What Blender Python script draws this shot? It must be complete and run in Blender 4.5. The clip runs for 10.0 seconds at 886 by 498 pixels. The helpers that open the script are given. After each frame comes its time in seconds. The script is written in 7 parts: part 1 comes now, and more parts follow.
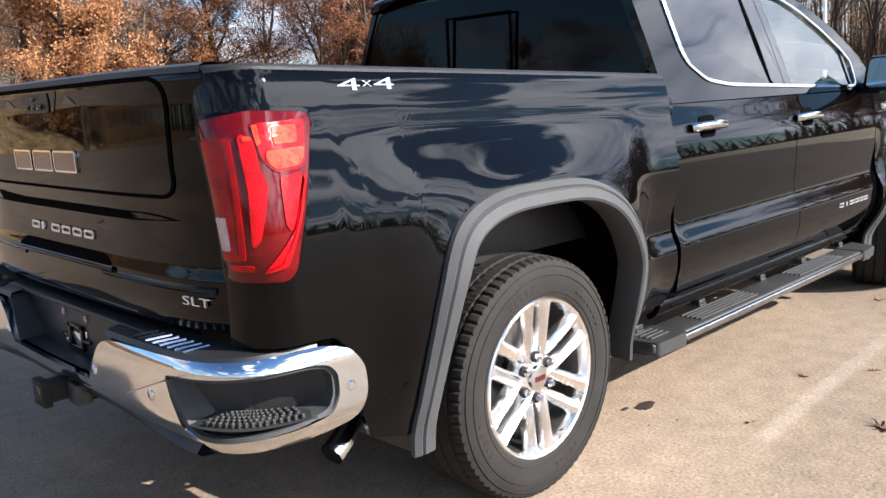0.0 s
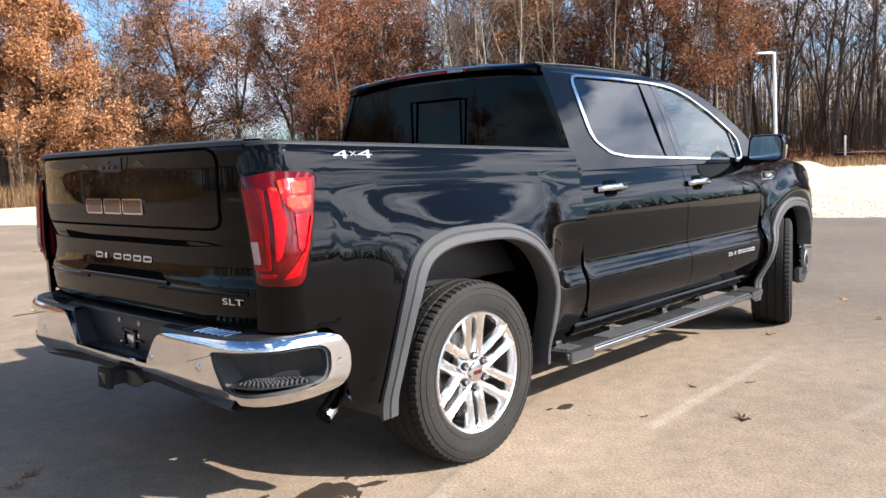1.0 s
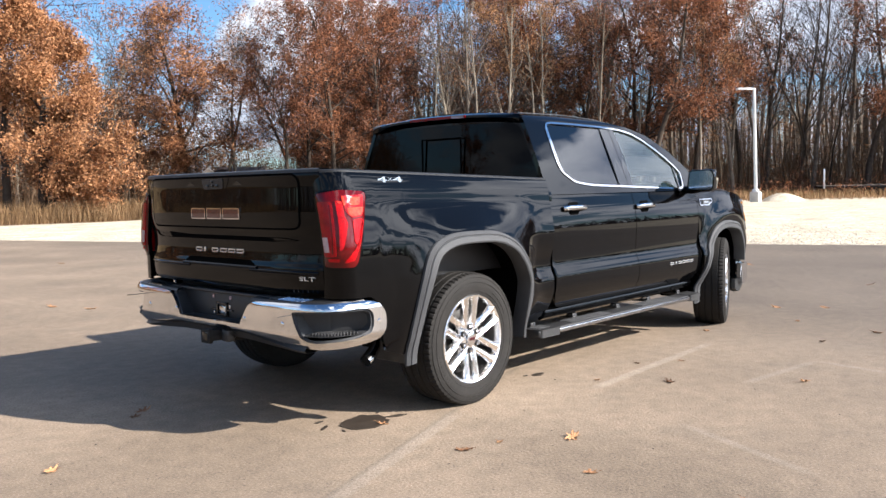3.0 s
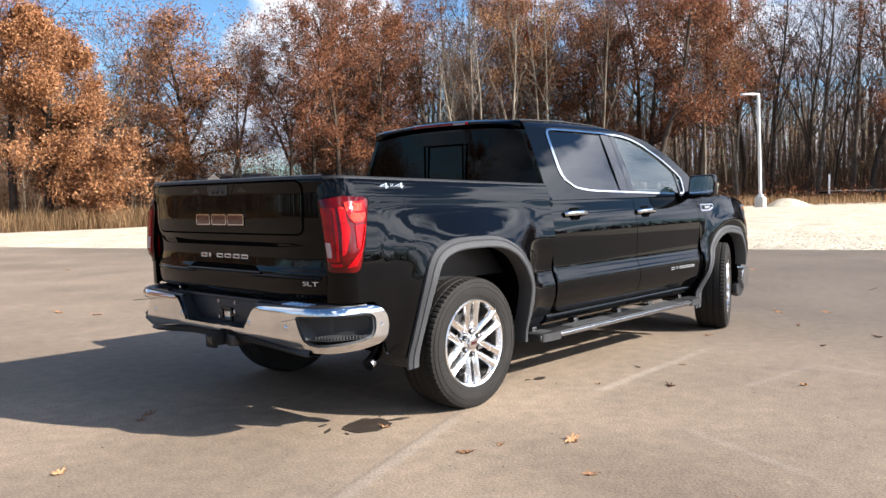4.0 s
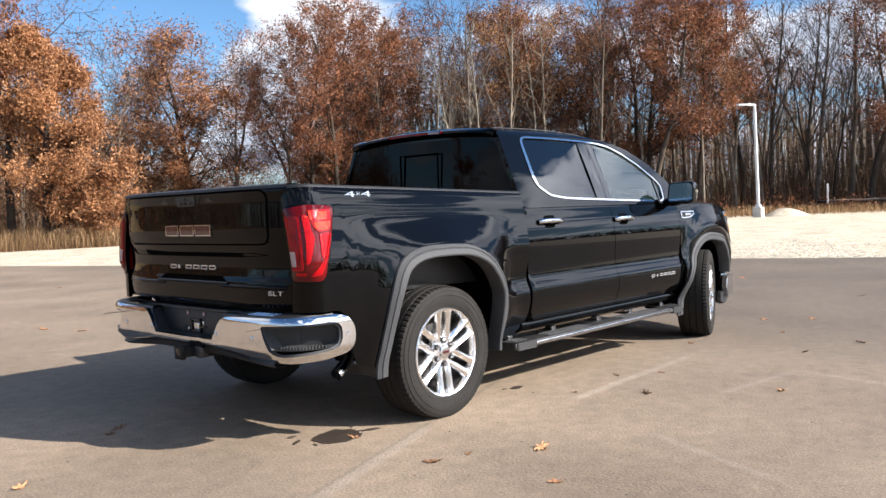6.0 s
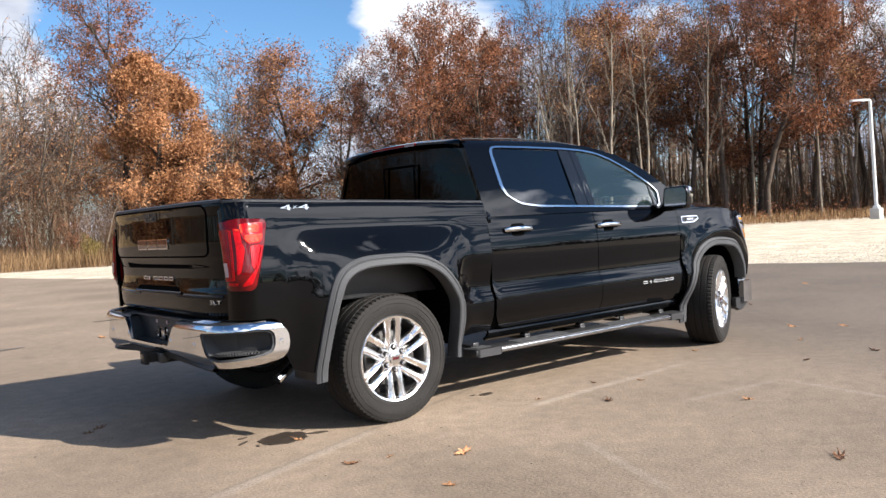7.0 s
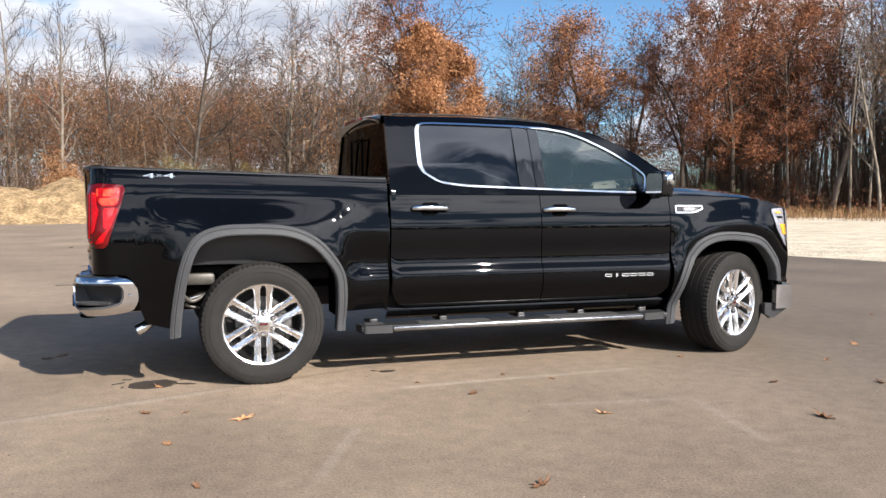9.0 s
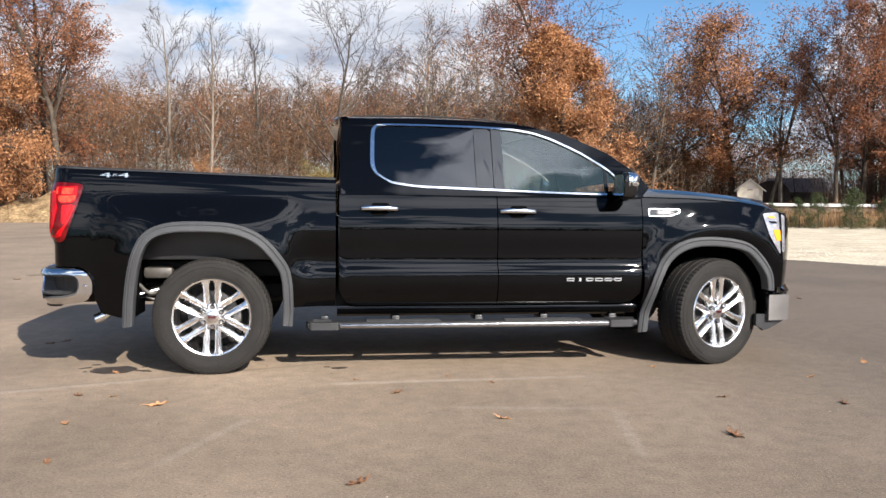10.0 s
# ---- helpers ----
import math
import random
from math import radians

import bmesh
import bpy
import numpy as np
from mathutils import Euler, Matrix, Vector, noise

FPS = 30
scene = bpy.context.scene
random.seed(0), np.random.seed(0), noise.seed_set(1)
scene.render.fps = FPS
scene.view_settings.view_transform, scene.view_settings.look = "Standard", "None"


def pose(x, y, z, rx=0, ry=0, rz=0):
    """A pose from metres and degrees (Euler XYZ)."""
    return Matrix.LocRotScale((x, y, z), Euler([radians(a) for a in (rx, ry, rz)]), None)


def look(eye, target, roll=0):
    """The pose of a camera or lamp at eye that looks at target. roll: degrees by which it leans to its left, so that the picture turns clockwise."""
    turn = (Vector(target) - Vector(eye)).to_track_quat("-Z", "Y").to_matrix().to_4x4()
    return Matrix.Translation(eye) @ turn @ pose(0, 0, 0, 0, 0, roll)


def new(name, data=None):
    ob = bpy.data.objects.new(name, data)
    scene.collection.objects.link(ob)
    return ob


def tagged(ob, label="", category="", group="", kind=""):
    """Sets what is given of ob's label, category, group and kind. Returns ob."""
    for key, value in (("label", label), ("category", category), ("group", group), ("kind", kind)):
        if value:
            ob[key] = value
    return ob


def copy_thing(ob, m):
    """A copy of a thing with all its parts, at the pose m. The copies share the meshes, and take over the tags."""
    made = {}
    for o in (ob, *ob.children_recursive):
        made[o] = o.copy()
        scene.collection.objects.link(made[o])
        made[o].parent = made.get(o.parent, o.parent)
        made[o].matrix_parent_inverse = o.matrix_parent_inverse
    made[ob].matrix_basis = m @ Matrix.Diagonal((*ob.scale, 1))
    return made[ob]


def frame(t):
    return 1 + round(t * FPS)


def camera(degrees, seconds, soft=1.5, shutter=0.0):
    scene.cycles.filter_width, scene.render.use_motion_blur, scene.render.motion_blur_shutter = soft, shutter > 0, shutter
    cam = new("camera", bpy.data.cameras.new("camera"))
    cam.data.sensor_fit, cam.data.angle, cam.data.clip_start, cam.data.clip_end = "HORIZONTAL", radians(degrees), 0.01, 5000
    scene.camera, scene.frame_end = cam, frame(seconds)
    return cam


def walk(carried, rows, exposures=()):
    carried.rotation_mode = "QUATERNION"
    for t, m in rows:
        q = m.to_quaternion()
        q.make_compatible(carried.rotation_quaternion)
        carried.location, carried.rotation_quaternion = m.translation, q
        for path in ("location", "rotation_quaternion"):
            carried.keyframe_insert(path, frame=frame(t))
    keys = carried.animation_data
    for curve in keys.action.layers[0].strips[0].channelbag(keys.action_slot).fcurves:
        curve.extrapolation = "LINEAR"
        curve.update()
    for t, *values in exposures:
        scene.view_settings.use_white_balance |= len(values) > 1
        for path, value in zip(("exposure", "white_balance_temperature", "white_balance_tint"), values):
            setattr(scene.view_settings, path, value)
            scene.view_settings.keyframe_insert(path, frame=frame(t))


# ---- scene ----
cam = camera(56.2, 10.0)
PATH = [
    (0, (-2.072, -2.654, 1.347), (-0.696, -1.248, 0.986), -2.8),
    (0.5, (-2.397, -3.055, 1.339), (-0.974, -1.676, 1.075), -2.9),
    (1, (-2.747, -3.368, 1.346), (-1.297, -2.006, 1.138), -2.1),
    (1.5, (-3.12, -3.638, 1.344), (-1.668, -2.271, 1.191), -1.2),
    (2, (-3.424, -3.932, 1.328), (-1.98, -2.554, 1.196), -1.1),
    (2.5, (-3.719, -4.136, 1.315), (-2.265, -2.77, 1.173), -1.3),
    (3, (-3.862, -4.258, 1.335), (-2.387, -2.915, 1.189), -1.1),
    (4.5, (-3.895, -4.317, 1.333), (-2.431, -2.959, 1.207), -1.2),
    (5, (-3.887, -4.322, 1.333), (-2.421, -2.968, 1.208), -0.9),
    (5.5, (-3.874, -4.325, 1.324), (-2.399, -2.979, 1.208), -1.4),
    (5.7, (-3.846, -4.34, 1.312), (-2.37, -2.994, 1.208), -1.7),
    (6.8, (-3.25, -5.05, 1.242), (-1.902, -3.574, 1.174), -3),
    (7, (-3.095, -5.249, 1.251), (-1.822, -3.708, 1.188), -3.1),
    (7.5, (-2.566, -5.674, 1.251), (-1.471, -4.003, 1.17), -1.7),
    (8, (-1.94, -6.049, 1.249), (-0.999, -4.287, 1.139), 0),
    (8.5, (-1.286, -6.364, 1.241), (-0.504, -4.527, 1.125), 0.8),
    (9, (-0.604, -6.573, 1.245), (0.027, -4.679, 1.124), 0.1),
    (9.5, (0.084, -6.777, 1.238), (0.55, -4.836, 1.116), -0.2),
    (10, (0.764, -6.916, 1.228), (1.052, -4.94, 1.115), 0.6),
]
walk(cam, [(t, look(eye, target, roll)) for t, eye, target, roll in PATH], exposures=[(0.0, 0.98, 6040, 10), (2.5, 0.82, 6030, 10), (4.5, 0.71, 6040, 10), (5.5, 0.69, 6040, 10), (7.0, 0.60, 6070, 10), (8.5, 0.51, 6110, 10), (10.0, 0.45, 6130, 10)])

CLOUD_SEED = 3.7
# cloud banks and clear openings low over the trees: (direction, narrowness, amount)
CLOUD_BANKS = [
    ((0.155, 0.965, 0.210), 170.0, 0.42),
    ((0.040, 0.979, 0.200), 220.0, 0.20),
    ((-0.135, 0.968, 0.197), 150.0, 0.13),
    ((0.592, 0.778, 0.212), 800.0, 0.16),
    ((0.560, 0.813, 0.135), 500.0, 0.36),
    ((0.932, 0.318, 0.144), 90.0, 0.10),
    # the next three lie out of view, put there for the truck's reflections
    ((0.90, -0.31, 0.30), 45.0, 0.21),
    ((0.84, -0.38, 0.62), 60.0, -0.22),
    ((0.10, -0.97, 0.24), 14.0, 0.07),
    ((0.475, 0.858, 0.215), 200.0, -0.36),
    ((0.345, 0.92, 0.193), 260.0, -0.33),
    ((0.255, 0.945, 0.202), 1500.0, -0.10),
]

# ---- world, sun, exposure ----
SUN_FROM = Vector((0.69, -1.47, 1.0)).normalized()
sun_data = bpy.data.lights.new("sun", "SUN")
sun_data.energy, sun_data.angle, sun_data.color = 8.3, radians(0.53), (1.0, 0.90, 0.78)
sun = new("sun", sun_data)
sun.matrix_world = look(SUN_FROM * 60, (0, 0, 0))

world = bpy.data.worlds.new("sky")
scene.world = world
world.use_nodes = True
wn, wl = world.node_tree.nodes, world.node_tree.links
wn.clear()


def wnode(kind, **values):
    n = wn.new(kind)
    for k, v in values.items():
        n.inputs[k].default_value = v
    return n


sky = wn.new("ShaderNodeTexSky")
sky.sky_type, sky.sun_disc = "NISHITA", False
sky.sun_elevation, sky.sun_rotation = math.asin(SUN_FROM.z), math.atan2(SUN_FROM.x, SUN_FROM.y)
sky.air_density, sky.dust_density, sky.ozone_density = 1.0, 0.3, 2.0
sky_bg = wnode("ShaderNodeBackground", Strength=0.106)
deep = wn.new("ShaderNodeMix")
deep.data_type, deep.blend_type = "RGBA", "MULTIPLY"
deep.inputs[0].default_value, deep.inputs[7].default_value = 1.0, (0.70, 0.88, 1.01, 1)
wl.new(sky.outputs[0], deep.inputs[6])
wl.new(deep.outputs[2], sky_bg.inputs[0])
coord = wn.new("ShaderNodeTexCoord")
sep = wn.new("ShaderNodeSeparateXYZ")
wl.new(coord.outputs["Generated"], sep.inputs[0])


def wmath(op, a, b):
    n = wn.new("ShaderNodeMath")
    n.operation = op
    for i, v in enumerate((a, b)):
        if isinstance(v, (int, float)):
            n.inputs[i].default_value = v
        else:
            wl.new(v, n.inputs[i])
    return n.outputs[0]


up = wmath("ADD", wmath("MAXIMUM", sep.outputs[2], 0.0), 0.22)
comb = wn.new("ShaderNodeCombineXYZ")
wl.new(wmath("DIVIDE", sep.outputs[0], up), comb.inputs[0])
wl.new(wmath("DIVIDE", sep.outputs[1], up), comb.inputs[1])
comb.inputs[2].default_value = CLOUD_SEED
big = wnode("ShaderNodeTexNoise", Scale=1.35, Detail=8.0, Roughness=0.55, Distortion=0.25)
wl.new(comb.outputs[0], big.inputs["Vector"])


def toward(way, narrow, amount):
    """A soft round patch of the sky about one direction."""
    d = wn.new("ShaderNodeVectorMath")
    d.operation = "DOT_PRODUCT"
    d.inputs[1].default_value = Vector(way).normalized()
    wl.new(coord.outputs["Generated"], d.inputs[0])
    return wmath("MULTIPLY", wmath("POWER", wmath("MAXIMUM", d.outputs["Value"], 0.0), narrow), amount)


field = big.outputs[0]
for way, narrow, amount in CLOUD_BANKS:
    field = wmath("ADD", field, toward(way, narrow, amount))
# broken clouds on the unseen sunny side, added to streak the truck's reflections
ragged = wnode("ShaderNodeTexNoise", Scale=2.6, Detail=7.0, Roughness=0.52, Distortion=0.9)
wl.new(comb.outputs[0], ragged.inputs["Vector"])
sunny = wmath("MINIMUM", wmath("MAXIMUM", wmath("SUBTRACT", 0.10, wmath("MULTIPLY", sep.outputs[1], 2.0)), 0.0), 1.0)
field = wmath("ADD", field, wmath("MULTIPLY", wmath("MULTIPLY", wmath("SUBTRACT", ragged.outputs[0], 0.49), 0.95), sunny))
# clouds thin out towards the zenith
thinner = wmath("MULTIPLY", wmath("MAXIMUM", wmath("SUBTRACT", sep.outputs[2], 0.40), 0.0), 0.36)
cover = wn.new("ShaderNodeValToRGB")
cover.color_ramp.elements[0].position, cover.color_ramp.elements[1].position = 0.480, 0.560
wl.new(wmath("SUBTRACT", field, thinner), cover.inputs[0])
shade_noise = wnode("ShaderNodeTexNoise", Scale=1.7, Detail=5.0, Roughness=0.55)
wl.new(comb.outputs[0], shade_noise.inputs["Vector"])
cloud_col = wn.new("ShaderNodeValToRGB")
cloud_col.color_ramp.elements[0].position, cloud_col.color_ramp.elements[0].color = 0.35, (0.36, 0.40, 0.50, 1)
cloud_col.color_ramp.elements[1].position, cloud_col.color_ramp.elements[1].color = 0.56, (0.95, 0.95, 0.98, 1)
wl.new(shade_noise.outputs[0], cloud_col.inputs[0])
cloud_bg = wnode("ShaderNodeBackground", Strength=0.58)
wl.new(cloud_col.outputs[0], cloud_bg.inputs[0])
# clouds shine more strongly towards the sun
glow = wn.new("ShaderNodeVectorMath")
glow.operation = "DOT_PRODUCT"
glow.inputs[1].default_value = SUN_FROM
wl.new(coord.outputs["Generated"], glow.inputs[0])
wl.new(wmath("MULTIPLY", wmath("ADD", wmath("MULTIPLY", wmath("POWER", wmath("MAXIMUM", glow.outputs["Value"], 0.0), 3.0), 5.4), 1.0), 0.74), cloud_bg.inputs["Strength"])
sky_mix = wn.new("ShaderNodeMixShader")
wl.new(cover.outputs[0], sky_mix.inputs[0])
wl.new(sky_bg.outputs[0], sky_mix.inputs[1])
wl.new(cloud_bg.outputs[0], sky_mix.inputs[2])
wout = wn.new("ShaderNodeOutputWorld")
wl.new(sky_mix.outputs[0], wout.inputs[0])


# ---- materials ----
def material(name, dark, light, rough=0.5, metal=0.0, scale=6.0, fine=60.0, bump=0.0, fine_bump=0.0, coat=0.0,
             per_object=0.0, per_island=0.0, spec=0.5, rough_var=0.1, translucent=0.0):
    """A surface with two scales of variation between two colours, in metres."""
    m = bpy.data.materials.new(name)
    m.use_nodes = True
    n, l = m.node_tree.nodes, m.node_tree.links
    b = n["Principled BSDF"]
    tc = n.new("ShaderNodeTexCoord")
    n1 = n.new("ShaderNodeTexNoise")
    n1.inputs["Scale"].default_value, n1.inputs["Detail"].default_value = scale, 6
    n2 = n.new("ShaderNodeTexNoise")
    n2.inputs["Scale"].default_value, n2.inputs["Detail"].default_value = fine, 4
    l.new(tc.outputs["Object"], n1.inputs["Vector"])
    l.new(tc.outputs["Object"], n2.inputs["Vector"])
    add = n.new("ShaderNodeMath")
    add.operation = "MULTIPLY_ADD"
    l.new(n2.outputs[0], add.inputs[0])
    add.inputs[1].default_value = 0.45
    half = n.new("ShaderNodeMath")
    half.operation = "MULTIPLY_ADD"
    l.new(n1.outputs[0], half.inputs[0])
    half.inputs[1].default_value, half.inputs[2].default_value = 0.9, -0.17
    l.new(half.outputs[0], add.inputs[2])
    fac = add.outputs[0]
    for amount, kind in ((per_object, "ShaderNodeObjectInfo"), (per_island, "ShaderNodeNewGeometry")):
        if amount:
            src = n.new(kind)
            k = n.new("ShaderNodeMath")
            k.operation = "MULTIPLY_ADD"
            l.new(src.outputs["Random" if kind == "ShaderNodeObjectInfo" else "Random Per Island"], k.inputs[0])
            k.inputs[1].default_value = amount
            k2 = n.new("ShaderNodeMath")
            k2.operation = "ADD"
            l.new(fac, k2.inputs[0])
            k2.inputs[1].default_value = -amount / 2
            l.new(k2.outputs[0], k.inputs[2])
            fac = k.outputs[0]
    ramp = n.new("ShaderNodeValToRGB")
    ramp.color_ramp.elements[0].position, ramp.color_ramp.elements[1].position = 0.25, 0.75
    ramp.color_ramp.elements[0].color, ramp.color_ramp.elements[1].color = (*dark, 1), (*light, 1)
    l.new(fac, ramp.inputs[0])
    l.new(ramp.outputs[0], b.inputs["Base Color"])
    b.inputs["Metallic"].default_value, b.inputs["Specular IOR Level"].default_value = metal, spec
    b.inputs["Coat Weight"].default_value, b.inputs["Coat Roughness"].default_value = coat, 0.02
    rr = n.new("ShaderNodeMapRange")
    rr.inputs["To Min"].default_value, rr.inputs["To Max"].default_value = max(0.0, rough - rough * rough_var), min(1.0, rough + rough * rough_var)
    l.new(n1.outputs[0], rr.inputs["Value"])
    l.new(rr.outputs[0], b.inputs["Roughness"])
    last = None
    for tex, strength, dist in ((n1, bump, 0.02), (n2, fine_bump, 0.004)):
        if strength:
            bp = n.new("ShaderNodeBump")
            bp.inputs["Strength"].default_value, bp.inputs["Distance"].default_value = strength, dist
            l.new(tex.outputs[0], bp.inputs["Height"])
            if last:
                l.new(last.outputs[0], bp.inputs["Normal"])
            last = bp
    if last:
        l.new(last.outputs[0], b.inputs["Normal"])
    if translucent:
        tr = n.new("ShaderNodeBsdfTranslucent")
        l.new(ramp.outputs[0], tr.inputs[0])
        mx = n.new("ShaderNodeMixShader")
        mx.inputs[0].default_value = translucent
        l.new(b.outputs[0], mx.inputs[1])
        l.new(tr.outputs[0], mx.inputs[2])
        l.new(mx.outputs[0], n["Material Output"].inputs[0])
    return m


def glass(name, tint, gloss=1.0, rough=0.0, painted_haze=0.0):
    """A thin pane: tinted see-through, with gloss by Fresnel and a share of painted haze."""
    m = bpy.data.materials.new(name)
    m.use_nodes = True
    n, l = m.node_tree.nodes, m.node_tree.links
    n.remove(n["Principled BSDF"])
    tr = n.new("ShaderNodeBsdfTransparent")
    tr.inputs[0].default_value = (*tint, 1)
    gl = n.new("ShaderNodeBsdfGlossy")
    gl.inputs["Roughness"].default_value = rough
    gl.inputs[0].default_value = (gloss, gloss, gloss, 1)
    fr = n.new("ShaderNodeFresnel")
    fr.inputs[0].default_value = 1.6
    mx = n.new("ShaderNodeMixShader")
    l.new(fr.outputs[0], mx.inputs[0])
    # pale teal diffuse painted into the pane imitates bright light hazing the window
    haze_mix = n.new("ShaderNodeMixShader")
    haze_mix.inputs[0].default_value = painted_haze
    haze = n.new("ShaderNodeBsdfDiffuse")
    haze.inputs[0].default_value = (0.36, 0.60, 0.58, 1)
    l.new(tr.outputs[0], haze_mix.inputs[1])
    l.new(haze.outputs[0], haze_mix.inputs[2])
    l.new(haze_mix.outputs[0], mx.inputs[1])
    l.new(gl.outputs[0], mx.inputs[2])
    l.new(mx.outputs[0], n["Material Output"].inputs[0])
    return m


PAINT = material("black_paint", (0.0008, 0.0008, 0.0010), (0.0013, 0.0013, 0.0016), rough=0.02, scale=2.5, fine=25, bump=0.002, rough_var=0.4, spec=0.19)
CHROME = material("chrome", (0.60, 0.60, 0.61), (0.74, 0.74, 0.75), rough=0.07, metal=1.0, scale=9, fine=90, rough_var=0.5)
BRIGHT_TRIM = material("bright_trim", (0.62, 0.63, 0.64), (0.74, 0.75, 0.76), rough=0.16, metal=1.0, scale=12, fine=90)
ALLOY = material("polished_alloy", (0.82, 0.81, 0.80), (0.95, 0.94, 0.93), rough=0.25, metal=1.0, scale=14, fine=120, rough_var=0.35)
# the barrel inside the rim is coloured darker than its lip
BARREL = material("dark_barrel_metal", (0.07, 0.068, 0.066), (0.16, 0.155, 0.15), rough=0.5, metal=1.0, scale=9, fine=80)
ALLOY_DARK = material("brake_metal", (0.10, 0.10, 0.10), (0.20, 0.19, 0.18), rough=0.45, metal=1.0, scale=14, fine=120)
RUBBER = material("tyre_rubber", (0.010, 0.0093, 0.0085), (0.021, 0.019, 0.017), rough=0.78, scale=7, fine=60, fine_bump=0.15, spec=0.22)
FLARE_PLASTIC = material("grey_flare_plastic", (0.036, 0.037, 0.039), (0.053, 0.054, 0.056), rough=0.66, scale=5, fine=150, fine_bump=0.15, spec=0.25)
PLASTIC = material("black_plastic", (0.009, 0.009, 0.0095), (0.018, 0.018, 0.019), rough=0.45, scale=8, fine=200, fine_bump=0.2)
STEP_PLASTIC = material("step_plastic", (0.011, 0.011, 0.0115), (0.022, 0.022, 0.0225), rough=0.55, scale=8, fine=200, fine_bump=0.3)
STEP_METAL = material("brushed_step_metal", (0.26, 0.26, 0.27), (0.40, 0.40, 0.41), rough=0.24, metal=1.0, scale=12, fine=90)
GLOSS_BLACK = material("gloss_black_trim", (0.004, 0.004, 0.004), (0.007, 0.007, 0.007), rough=0.06, scale=8, fine=60)
CHASSIS = material("dark_chassis", (0.006, 0.006, 0.006), (0.018, 0.016, 0.015), rough=0.7, scale=6, fine=50, fine_bump=0.3, spec=0.2)
CHASSIS_LIGHT = material("galvanised_chassis", (0.035, 0.032, 0.027), (0.08, 0.072, 0.062), rough=0.5, scale=9, fine=50, metal=0.3)
LENS_RED = material("red_lens", (0.14, 0.0006, 0.002), (0.34, 0.0016, 0.004), rough=0.16, scale=22, fine=190, spec=0.2, coat=0.12, fine_bump=0.25)
LENS_BRIGHT = material("bright_red_lens", (0.20, 0.0008, 0.003), (0.46, 0.003, 0.006), rough=0.18, scale=34, fine=220, spec=0.2, coat=0.12, fine_bump=0.3)
LENS_DARK = material("smoked_red_lens", (0.050, 0.0010, 0.0015), (0.105, 0.0018, 0.0025), rough=0.06, scale=18, fine=90, spec=0.3, coat=0.1)
LENS_PINK = material("reflector_lens", (0.42, 0.003, 0.005), (0.72, 0.07, 0.03), rough=0.12, scale=40, fine=160, spec=0.3)
LENS_WHITE = material("clear_lens", (0.30, 0.19, 0.19), (0.44, 0.33, 0.33), rough=0.15, scale=40, fine=160)
LENS_CLEAR = material("headlamp_lens", (0.14, 0.14, 0.16), (0.42, 0.42, 0.45), rough=0.18, scale=24, fine=90, metal=0.35, coat=0.7)
LENS_AMBER = material("amber_lens", (0.75, 0.26, 0.02), (0.85, 0.36, 0.03), rough=0.12, scale=30, fine=120, coat=1.0)
BADGE_RED = material("badge_red", (0.050, 0.004, 0.006), (0.075, 0.006, 0.009), rough=0.2, scale=30, fine=120, coat=0.6)
BADGE_WHITE = material("badge_silver", (0.62, 0.64, 0.67), (0.74, 0.76, 0.78), rough=0.22, metal=0.8, scale=30, fine=120)
DECAL_BLUE = material("decal_silver_blue", (0.12, 0.155, 0.20), (0.22, 0.27, 0.33), rough=0.55, metal=0.0, scale=30, fine=120)
SEAT = material("dark_leather", (0.020, 0.019, 0.018), (0.035, 0.033, 0.031), rough=0.5, scale=9, fine=120, fine_bump=0.2)
SEAT_LIGHT = material("pale_belt_trim", (0.42, 0.43, 0.40), (0.55, 0.56, 0.52), rough=0.6, scale=9, fine=120)
HEADLINER = material("grey_headliner", (0.16, 0.16, 0.16), (0.22, 0.22, 0.21), rough=0.9, scale=9, fine=200)
GLASS_DARK = glass("privacy_glass", (0.0035, 0.0037, 0.0040), 0.85)
GLASS_BACK = glass("dark_rear_glass", (0.003, 0.0032, 0.0035), 0.19)
GLASS_FRONT = glass("light_tinted_glass", (0.50, 0.60, 0.58), painted_haze=0.022)
# near-zero black: puts the shade of recesses into colour; also seam and slider bars
DEEP_BLACK = material("deep_black_and_recess_shade", (0.0012, 0.0012, 0.0012), (0.0025, 0.0025, 0.0025), rough=0.9, scale=8, fine=60, spec=0.02)


# ---- geometry helpers ----
def part(name, geo, mat, parent=None, label="", sharp=34.0):
    """Links one mesh under its thing or part."""
    if isinstance(geo, bmesh.types.BMesh):
        me = bpy.data.meshes.new(name)
        geo.to_mesh(me)
        geo.free()
    else:
        me = bpy.data.meshes.new(name)
        me.from_pydata([tuple(map(float, v)) for v in geo[0]], [], [tuple(int(i) for i in f) for f in geo[1]])
    me.materials.append(mat)
    me.polygons.foreach_set("use_smooth", [True] * len(me.polygons))
    me.update()
    me.set_sharp_from_angle(angle=radians(sharp))
    ob = new(name, me)
    if parent:
        ob.parent = parent
    if label:
        tagged(ob, label=label)
    return ob


def thing(name, at, label, category, group="", kind=""):
    ob = new(name)
    ob.empty_display_size = 0.2
    ob.matrix_world = at if isinstance(at, Matrix) else Matrix.Translation(at)
    return tagged(ob, label, category, group, kind)


def join(*geos):
    v, f = [], []
    for gv, gf in geos:
        k = len(v)
        v += [tuple(p) for p in gv]
        f += [tuple(i + k for i in q) for q in gf]
    return v, f


def moved(geo, m):
    return [tuple(m @ Vector(p)) for p in geo[0]], geo[1]


def mirrored(geo):
    """The same on the other side of the truck."""
    return [(p[0], -p[1], p[2]) for p in geo[0]], [tuple(reversed(f)) for f in geo[1]]


